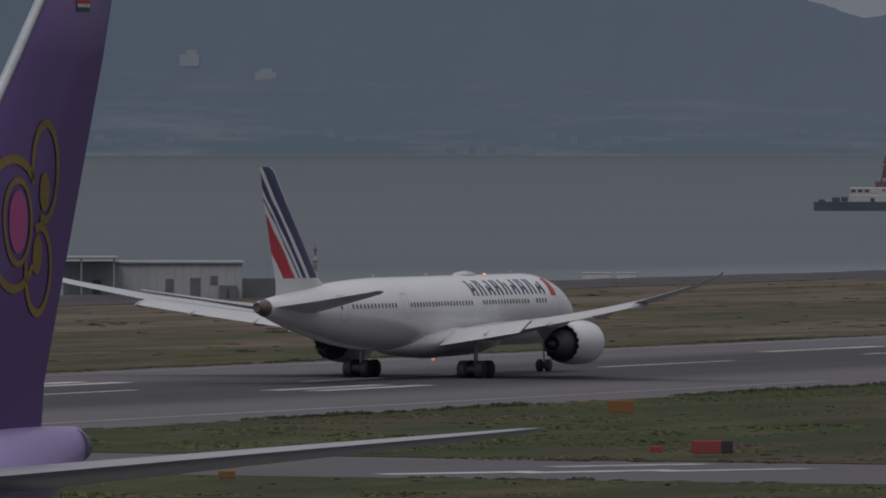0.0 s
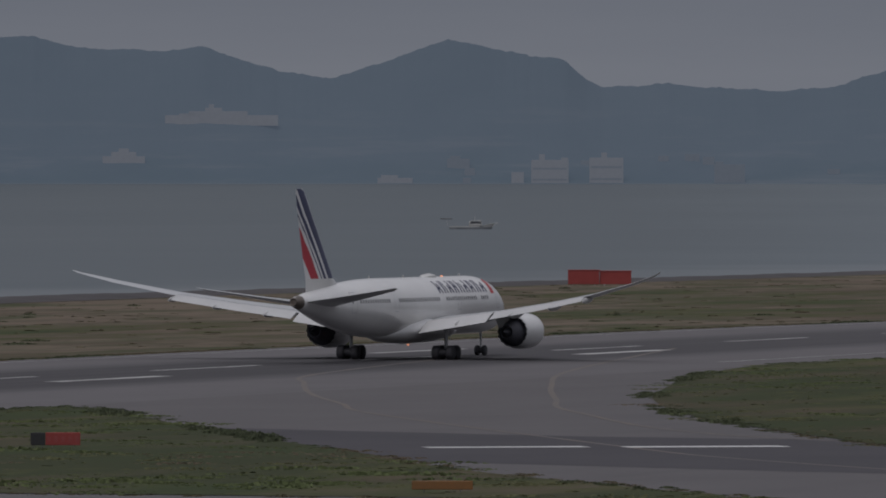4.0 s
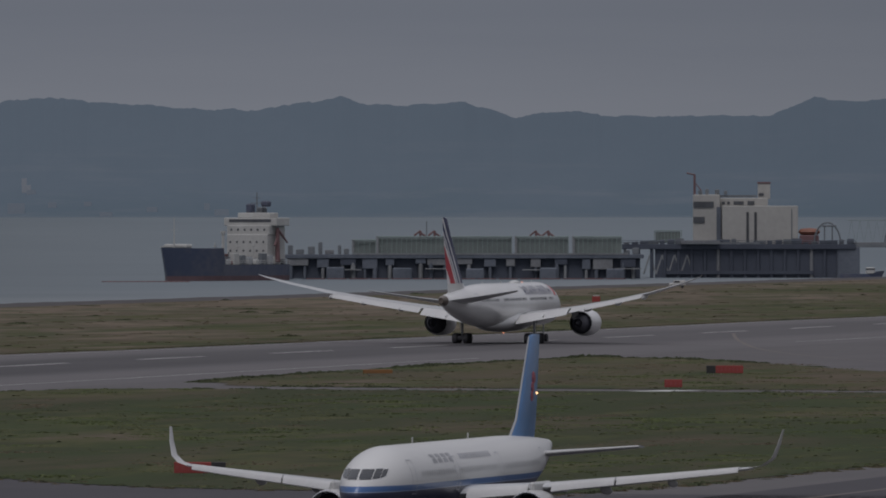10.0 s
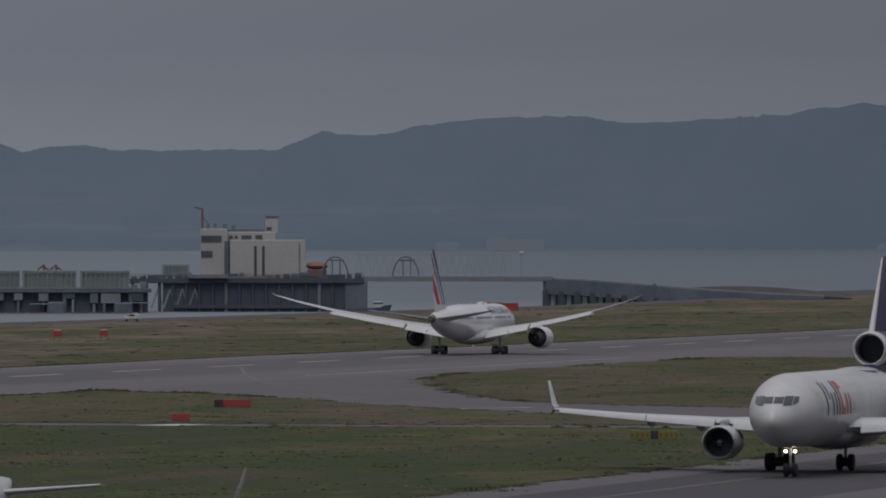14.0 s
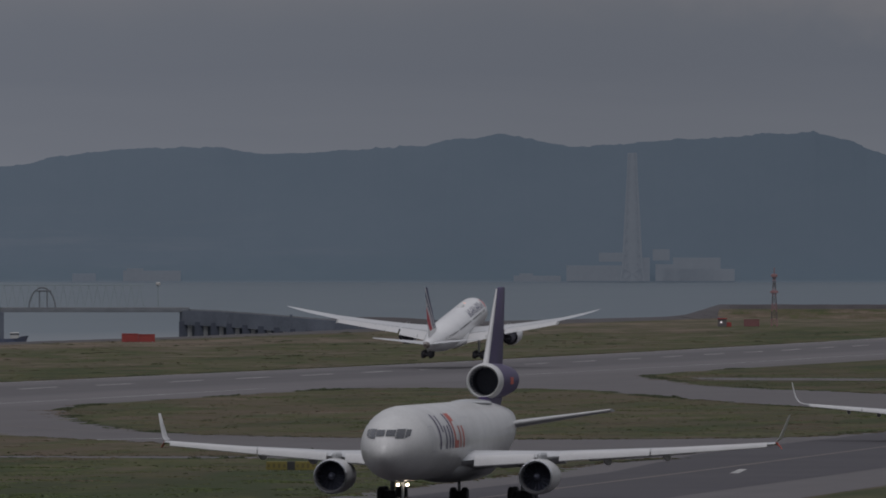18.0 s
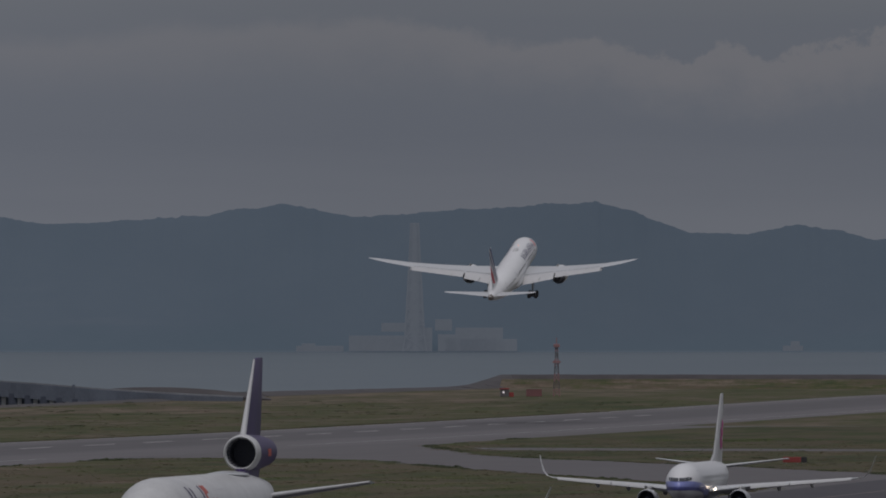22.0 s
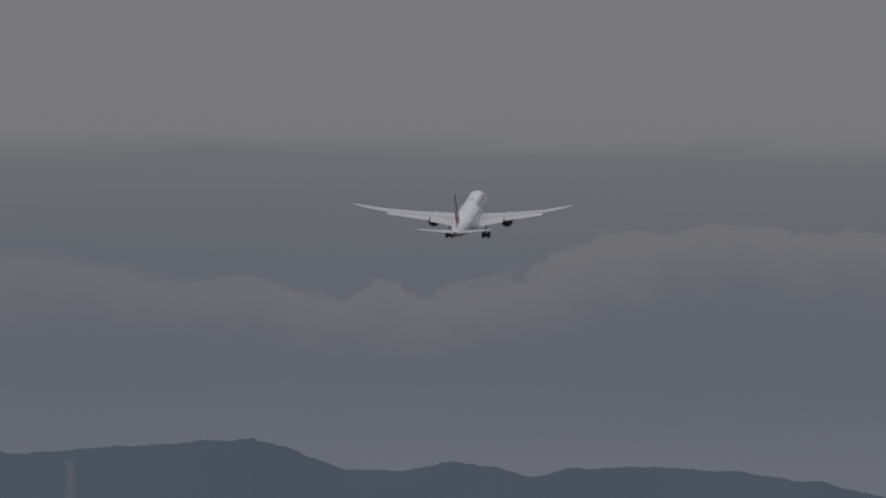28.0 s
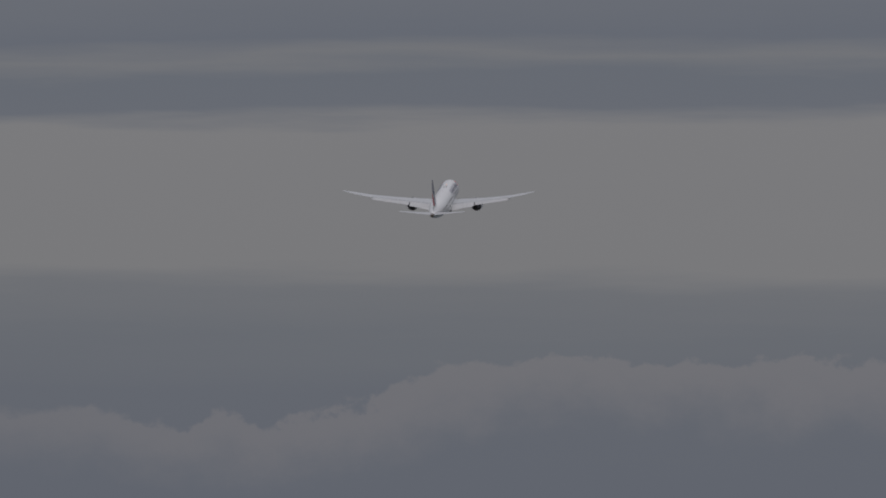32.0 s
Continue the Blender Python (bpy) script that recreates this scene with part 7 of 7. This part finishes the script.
    for t, w, h in ((3741, 6, 5), (3750, 5, 5), (3768, 18, 6), (3790, 12, 7)):
        child("window", box_mesh("window", PORT, zz(w), 0.3, zz(h), X(t), 3.92, zz(73)), b)
    child("vent_tower", box_mesh("vent_tower", PLATWHITE, zz(22), 6, zz(28), X(3813), 9, zz(94), 0.1), b, "white vent tower")
    child("vent_window", box_mesh("vent_window", PORT, zz(9), 0.2, zz(5), X(3808), 5.9, zz(88)), b)
    child("vent_cap", box_mesh("vent_cap", SHIPRED, zz(24), 6.4, zz(2.5), X(3813), 9, zz(109)), b)
    child("roof_plant", box_mesh("roof_plant", SHIPGREY, zz(70), 6, zz(4), X(3765), 10, zz(85)), b)
    for t, w, h in ((3700, 7, 8), (3712, 6, 10), (3730, 8, 9), (3745, 6, 7)):
        child("roof_unit", box_mesh("roof_unit", SHIPGREY, zz(w), 3, zz(h), X(t), 8, zz(88 + h / 2), 0.1), b)
    child("crane", tubes_mesh("crane", SHIPRED, [((X(3690), 4, zz(60)), (X(3690), 4, zz(124)), 0.35, 0.3), ((X(3690), 4, zz(123)), (X(3676), 4, zz(126)), 0.25), ((X(3690), 4, zz(110)), (X(3702), 4, zz(95)), 0.15)], 6), b, "red roof crane")
    child("lower_deck", box_mesh("lower_deck", CONCRETE, zz(70), 8, zz(6), X(3700), -0.5, zz(3), 0.1), b)
    child("skirting", box_mesh("skirting", SHIPGREY, zz(130), 0.2, zz(3), X(3740), -4.6, zz(2)), b)
    g = thing("pipe_gallery", "pale green pipe gallery on the platform", "gallery", m @ pose(X(3643), 2, 9.55))
    child("panel", box_mesh("panel", PANELGREEN, zz(44), 3, zz(20), 0, 0, zz(12)), g)
    child("frame", tubes_mesh("frame", TRUSSGREEN, [((zz(-24 + i * 6), -1.7, 0), (zz(-24 + i * 6), -1.7, zz(24)), 0.12) for i in range(9)] + [((zz(-24), -1.7, zz(z)), (zz(24), -1.7, zz(z)), 0.15) for z in (3, 24)], 5), g)
    boat = thing("lifeboat_rack", "orange lifeboat on a dark red rack", "lifeboat", m @ pose(X(3893), 2, 9.55))
    child("rack", box_mesh("rack", SHIPRED, zz(34), 5, zz(16), 0, 0, zz(8), 0.2), boat, "dark red rack")
    rings = [[(x, w * 2.2 * math.cos(a * 0.5236), zz(22) + w * 1.1 * math.sin(a * 0.5236)) for a in range(12)] for x, w in ((zz(-19), 0.2), (zz(-15), 0.8), (0, 1.0), (zz(15), 0.8), (zz(19), 0.2))]
    child("boat", rings_mesh("boat", rings, DULLORANGE), boat, "dull orange lifeboat")
    small = thing("work_boat", "small dark work boat beside the platform", "boat", facing(3985, r - 12, -4.0) @ pose(0, 0, 0, 0, 0, 0))
    hull(small, 12, 4.0, 1.2, 1.9, HULLBLUE, HULLBLUE)
    child("cabin", box_mesh("cabin", SHIPWHITE, 2.6, 2.4, 1.9, 2.6, 0, 2.1, 0.2), small)
    child("cabin_window", box_mesh("cabin_window", PORT, 2.64, 2.44, 0.5, 2.6, 0, 2.5), small)


def bridge():
    r = 3290.0
    k = r / FOCAL
    m = facing(4140, r, -4.0)
    X = lambda t: (t - 4140) * k
    br = thing("pipe_bridge", "slim dark pipe bridge from the platform to the land", "bridge", m)
    child("girder", box_mesh("girder", SHIPGREY, X(4310) - X(3960), 4, 1.0, (X(4310) + X(3960)) / 2, 0, 9.2, 0.1), br, "dark steel girder")
    child("pipe", tubes_mesh("pipe", CONCRETE, [((X(3960), y, 9.9), (X(4310), y, 9.9), 0.25) for y in (-1, 0, 1)], 6), br)
    child("top_chord", tubes_mesh("top_chord", TRUSSGREEN, [((X(3960), 1.8, 16.4), (X(4230), 1.8, 16.4), 0.07)], 4), br, "thin pale green chord")
    bay = X(7.5) - X(0)
    rise = tubes_mesh("diagonal", TRUSSGREEN, [((0, 0, 0), (bay, 0, 6.8), 0.04)], 4)
    fall = tubes_mesh("diagonal", TRUSSGREEN, [((0, 0, 6.8), (bay, 0, 0), 0.04)], 4)
    for i in range(18):
        child("diagonal", rise, br, "", pose(X(3960 + i * 15), 1.8, 9.6))
        child("diagonal", fall, br, "", pose(X(3967.5 + i * 15), 1.8, 9.6))
    for t in (3925, 4050):
        rods = []
        for i in range(10):
            a, b = math.pi * i / 10, math.pi * (i + 1) / 10
            rods.append(((X(t) - 3.8 * math.cos(a), -1, 9.6 + 6.2 * math.sin(a)), (X(t) - 3.8 * math.cos(b), -1, 9.6 + 6.2 * math.sin(b)), 0.28))
        rods += [((X(t) + x, -1, 9.6), (X(t) + x, -1, 14.6), 0.2) for x in (-0.8, 1.4)] + [((X(t) - 1.6, -1, 14.8), (X(t) + 2.6, -1, 14.8), 0.3)]
        child("hoop", tubes_mesh("hoop", SHIPGREY, rods, 6), br, "dark pipe loop")
    child("lamp", box_mesh("lamp", SHIPWHITE, 1.4, 1, 1.0, X(4255), 0, 16.8, 0.2), br)
    child("lamp_post", tubes_mesh("lamp_post", TRUSSGREEN, [((X(4255), 0, 9.6), (X(4255), 0, 16.6), 0.1)], 5), br)
    child("pier", box_mesh("pier", DARKPIER, 6.5, 5, 9.6, X(3962), 0, 4.0, 0.2), br, "dark pier")
    # causeway that carries the pipes down to the shore
    way = thing("causeway", "dark concrete causeway on short piles sloping to the shore", "causeway")
    rows = ((4293, 3290, 5.3), (4360, 3262, 5.0), (4440, 3232, 4.2), (4520, 3212, 3.2), (4600, 3200, 2.4), (4690, 3192, 1.6), (4790, 3190, 0.9))
    rings = []
    for t, rr, z in rows:
        f, b2 = bearing(t, rr), bearing(t, rr + 9)
        rings.append([(f.x, f.y, z - 4.2 if z > 3 else -1.0), (f.x, f.y, z), (b2.x, b2.y, z), (b2.x, b2.y, -5)])
    child("deck", rings_mesh("deck", rings, DARKPIER, closed=False, cap=(False, False), smooth=False), way, "dark grey side wall")
    rings = []
    for t, rr, z in rows:
        f, b2 = bearing(t, rr + 9.1), bearing(t, rr + 12)
        rings.append([(f.x, f.y, z - 1.0), (f.x, f.y, z + 0.35), (b2.x, b2.y, z + 0.35), (b2.x, b2.y, z - 1)])
    child("parapet", rings_mesh("parapet", rings, PILE, closed=False, cap=(False, False), smooth=False), way, "pale parapet")
    for i in range(9):
        t = 4300 + i * 28
        rr = float(np.interp(t, [q[0] for q in rows], [q[1] for q in rows]))
        zt = float(np.interp(t, [q[0] for q in rows], [q[2] for q in rows])) - 3.4
        # wide dark boxes imitate the shade in the openings, narrow pale ones are columns
        for dt, mat, w in ((0, PIERDARK, 2.6), (11, WALLWHITE, 1.2)):
            p = bearing(t + dt, rr - 0.2)
            child("column" if w < 2 else "opening", box_mesh("column", mat, w, 0.5, max(zt + 4.2, 1.2), 0, 0, (max(zt + 4.2, 1.2)) / 2 - 4.0), way, "", pose(p.x, p.y, 0, 0, 0, -math.degrees((t + dt) / FOCAL)))
    for t in (4378, 4490):
        rr = float(np.interp(t, [q[0] for q in rows], [q[1] for q in rows]))
        p = bearing(t, rr - 0.3)
        child("rib", box_mesh("rib", DARKPIER, 0.7, 0.6, 7.5, 0, 0, 0.6), way, "", pose(p.x, p.y, 0, 0, 0, -math.degrees(t / FOCAL)))
    # a breakwater hump beyond it
    rings = []
    for i in range(15):
        f = i / 14
        t = 4530 + 310 * f
        h = 1.9 * math.sin(math.pi * f) ** 0.7 + 2.2 * (1 - f) + 0.4
        a, b2 = bearing(t, 3225), bearing(t, 3240)
        rings.append([(a.x, a.y, -5), (a.x, a.y, h * 0.4), ((a.x + b2.x) / 2, (a.y + b2.y) / 2, h), (b2.x, b2.y, -5)])
    thing("breakwater", "low dark rubble breakwater", "breakwater", me=rings_mesh("breakwater", rings, ROCK, closed=False, cap=(True, True)), kind="structure")


jetty()
platform()
bridge()

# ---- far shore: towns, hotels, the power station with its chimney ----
# (the far shore belongs to the plain backdrop of distance, with the hills; its walls glow to imitate haze)
HAZEWHITE = surface("hazed_white_wall", (0.085, 0.09, 0.095), 0.9, scale=0.1, emit=((0.076, 0.084, 0.095), 1.0))
HAZEGREY = surface("hazed_grey_wall", (0.06, 0.066, 0.072), 0.9, scale=0.1, emit=((0.062, 0.074, 0.088), 1.0))
FAINT = surface("hazed_blue_wall", (0.058, 0.064, 0.068), 0.9, scale=0.1, emit=((0.053, 0.063, 0.075), 1.0))
FAINTPALE = surface("hazed_pale_blue_wall", (0.068, 0.074, 0.078), 0.9, scale=0.1, emit=((0.061, 0.071, 0.083), 1.0))


def on_hill(turn, up_px):
    """Distance at which the hillside stands at that height."""
    ridge = float(np.interp(turn, HILL_AT, HILL_UP))
    f = max((up_px + 37.5) / (ridge + 37.5), 0.0) ** (1 / 1.15)
    return 4893 + 85 * f


def far_block(ob, x, z, w, h, d=3.0, mat=None, name="block", windows=0):
    child(name, box_mesh(name, mat or HAZEWHITE, w, d, h, x, 0, z + h / 2, 0.05), ob)
    for k in range(windows):
        child("window_band", box_mesh("window_band", HAZEGREY, w * 0.92, 0.1, h * 0.07, x, -d / 2 - 0.03, z + h * (k + 0.6) / (windows + 0.4)), ob)


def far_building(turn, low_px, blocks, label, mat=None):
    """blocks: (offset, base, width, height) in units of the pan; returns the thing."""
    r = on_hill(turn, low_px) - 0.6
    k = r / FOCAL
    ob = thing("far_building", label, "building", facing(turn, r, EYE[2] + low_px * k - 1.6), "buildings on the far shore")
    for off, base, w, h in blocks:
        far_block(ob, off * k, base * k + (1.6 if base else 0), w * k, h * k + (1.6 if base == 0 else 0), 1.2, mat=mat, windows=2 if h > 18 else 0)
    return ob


far_building(1281, 73, ((0, 0, 200, 12), (-6, 12, 104, 7), (-14, 19, 30, 6), (-60, 12, 30, 3), (-18, 25, 9, 6)), "long pale stepped hotel high on the hillside")
far_building(1108, 4, ((0, 0, 75, 8), (0, 8, 44, 8), (0, 16, 18, 6)), "pale hall with a peaked roof on the hillside")
far_building(1588, -34, ((0, 0, 62, 8), (-10, 8, 30, 5)), "low pale building at the water")
far_building(1862, -34, ((0, 0, 66, 40), (-14, 40, 10, 10), (26, 40, 12, 4)), "pale hotel block with a roof turret")
far_building(1962, -34, ((0, 0, 60, 44), (-4, 44, 10, 9)), "pale hotel block with a roof turret")
far_building(1805, -34, ((0, 0, 22, 18),), "small pale house at the water")
far_building(2180, -34, ((0, 0, 54, 32), (-18, 32, 14, 5)), "grey apartment block on the far shore", HAZEGREY)
far_building(1700, -4, ((0, 0, 40, 12), (-6, 12, 18, 5)), "pale house on the lower slope", HAZEGREY)
far_building(2508, 10, ((0, 0, 16, 10), (-4, 10, 9, 12)), "pale slender tower on the slope")
far_building(2490, -30, ((0, 0, 30, 18),), "small grey house on the shore", HAZEGREY)
far_building(-449, 128, ((0, 0, 34, 14), (4, 14, 18, 8)), "pale domed hall on the hillside")
far_building(-314, 101, ((0, 0, 38, 10), (0, 10, 22, 6)), "pale domed hall on the hillside")
far_building(35, -33, ((0, 0, 24, 12), (34, 0, 20, 15), (80, 0, 44, 12), (110, 0, 16, 16)), "row of small grey houses on the shore", HAZEGREY)
far_building(4124, -34, ((0, 0, 42, 13),), "low pale shed on the far shore", HAZEGREY)
far_building(4244, -34, ((0, 0, 102, 18), (-30, 18, 30, 4)), "long grey works on the far shore", FAINTPALE)
far_building(4926, -34, ((0, 0, 84, 9), (-20, 9, 24, 4)), "low pale shed at the water", FAINTPALE)
far_building(5763, -33, ((0, 0, 36, 8), (4, 8, 16, 8)), "small pale works at the water", FAINTPALE)
far_building(6010, -35, ((0, 0, 30, 7),), "low pale shed at the water", FAINT)
town = random.Random(23)
for i in range(34):
    t = town.choice((town.uniform(-760, 900), town.uniform(1600, 3000)))
    low_px = town.uniform(-35, 8)
    far_building(t, low_px, ((0, 0, town.uniform(10, 26), town.uniform(4, 10)),), "small hazy house on the far shore", HAZEGREY)


def power_station():
    r = on_hill(5100, -34) - 5
    k = r / FOCAL
    ob = thing("power_station", "pale power station with a tall chimney on the far shore", "power station", facing(5100, r, EYE[2] - 35 * k))
    for off, base, w, h in ((-70, 0, 105, 28), (-35, 28, 60, 16), (5, 0, 40, 42), (55, 0, 40, 30), (108, 0, 84, 42), (112, 0, 126, 22), (45, 30, 30, 20)):
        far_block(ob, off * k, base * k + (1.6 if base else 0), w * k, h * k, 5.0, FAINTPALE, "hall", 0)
    rods = []
    H, wb, wt = 225 * k, 21 * k, 7 * k
    levels = 9
    for i in range(levels):
        z0, z1 = H * i / levels, H * (i + 1) / levels
        a, b = wb + (wt - wb) * (i / levels) ** 0.6, wb + (wt - wb) * ((i + 1) / levels) ** 0.6
        for s in (-1, 1):
            for q in (-1, 1):
                rods.append(((s * a, q * a, z0), (s * b, q * b, z1), 0.32))
            rods += [((s * a, -a, z0), (-s * b, -b, z1), 0.2), ((s * a, a, z0), (s * b, -b, z1), 0.16)]
        rods.append(((-b, -b, z1), (b, -b, z1), 0.22))
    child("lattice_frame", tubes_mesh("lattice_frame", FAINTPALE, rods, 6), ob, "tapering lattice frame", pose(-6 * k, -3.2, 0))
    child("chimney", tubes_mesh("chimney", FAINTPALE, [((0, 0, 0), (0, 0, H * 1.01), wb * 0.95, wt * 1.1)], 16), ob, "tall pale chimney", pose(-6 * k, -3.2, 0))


power_station()


# ---- what moves ----
def motions():
    # take-off run, rotation and climb: seconds, u, v, height, pitch, roll, lift of the wings
    rows = ((0, 987.4, 0, 0, 0, 0, 0), (2, 1097.6, 0, 0, 0, 0, 0), (3.5, 1186.8, 0, 0, 0, 0, 0.2), (5.5, 1313.6, 0, 0, 0, 0, 0.4), (7.5, 1448, 0, 0, 0, 0, 0.6), (9, 1554.7, 0, -0.15, 0, 0, 1.0),
            (11, 1705.8, 0, -0.34, 0, 0, 1.4), (13, 1863.5, 0, -0.44, 0, 0, 1.9), (14.3, 1972, -1, -0.56, 0, 0.1, 2.3), (15.5, 2073, -1.5, -0.67, 0.7, 0.2, 2.7), (16.2, 2134, -2, -0.7, 2.9, 0.3, 3.1), (17, 2206, -2.5, -0.1, 5.5, 0.4, 3.5),
            (18, 2291, -2.5, 1.6, 7.3, 0.5, 3.7), (19, 2378, -2.2, 4.4, 9.4, 0.5, 3.7), (20, 2468, -2.2, 9.7, 11.5, 0.7, 3.7), (21, 2562, -2.2, 17.3, 12.5, 0.7, 3.7), (22, 2655, -2.3, 27.4, 12.6, 0.3, 3.7), (23, 2748, -2.2, 38.7, 12.6, 0, 3.7),
            (25.5, 2976, -1.2, 71.9, 12.6, 0, 3.6), (27.5, 3171, -0.4, 101.1, 12.4, 0.6, 3.5), (28, 3224, -2, 108.9, 12.4, 0.6, 3.5), (30, 3448, -8, 137.3, 12.2, 1.1, 3.3), (32, 3659, -11.2, 167.0, 12.3, 0.5, 3.3))
    walk(jet, [(t, on_field(u, v, z, 0, pitch, roll)) for t, u, v, z, pitch, roll, _ in rows])
    for (wing, org), side in zip(jet_wings, (1, -1)):
        walk(wing, [(r[0], pose(*org, side * r[6])) for r in rows])
    for leg, side in zip(jet_legs, (1, -1)):
        m = leg.matrix_basis.copy()
        low = m @ pose(0, 0, -0.7)
        walk(leg, [(0, m), (16.2, m), (18.6, low), (28.2, low), (30.4, m @ pose(0, 0, -0.3, -side * 40)), (32, m @ pose(0, 0, 0, -side * 78))])
    for plane, (u0, speed, slow, lane_v) in ((narrow, (745.3, -3.1, -0.02, 202.0)), (trijet, (1037.45, -2.75, -0.035, 204.1)), (short, (1381.6, -7.0, 0.03, 204.5)), (giant, (370.4, -1.85, 0.0, 210.0))):
        walk(plane, [(t, on_field(u0 + speed * (t - 15) + slow * (t - 15) ** 2, lane_v, 0.03 - settled(u0 + speed * (t - 15) + slow * (t - 15) ** 2, lane_v), 180)) for t in (0, 4, 8, 12, 16, 20, 24, 28, 32)])
    walk(service_van, [(t, facing(b, 2430, 0.02) @ pose(0, 0, 0, 0, 0, 180)) for t, b in ((0, 3900), (9, 3683), (13.5, 3577), (32, 3150))])


motions()
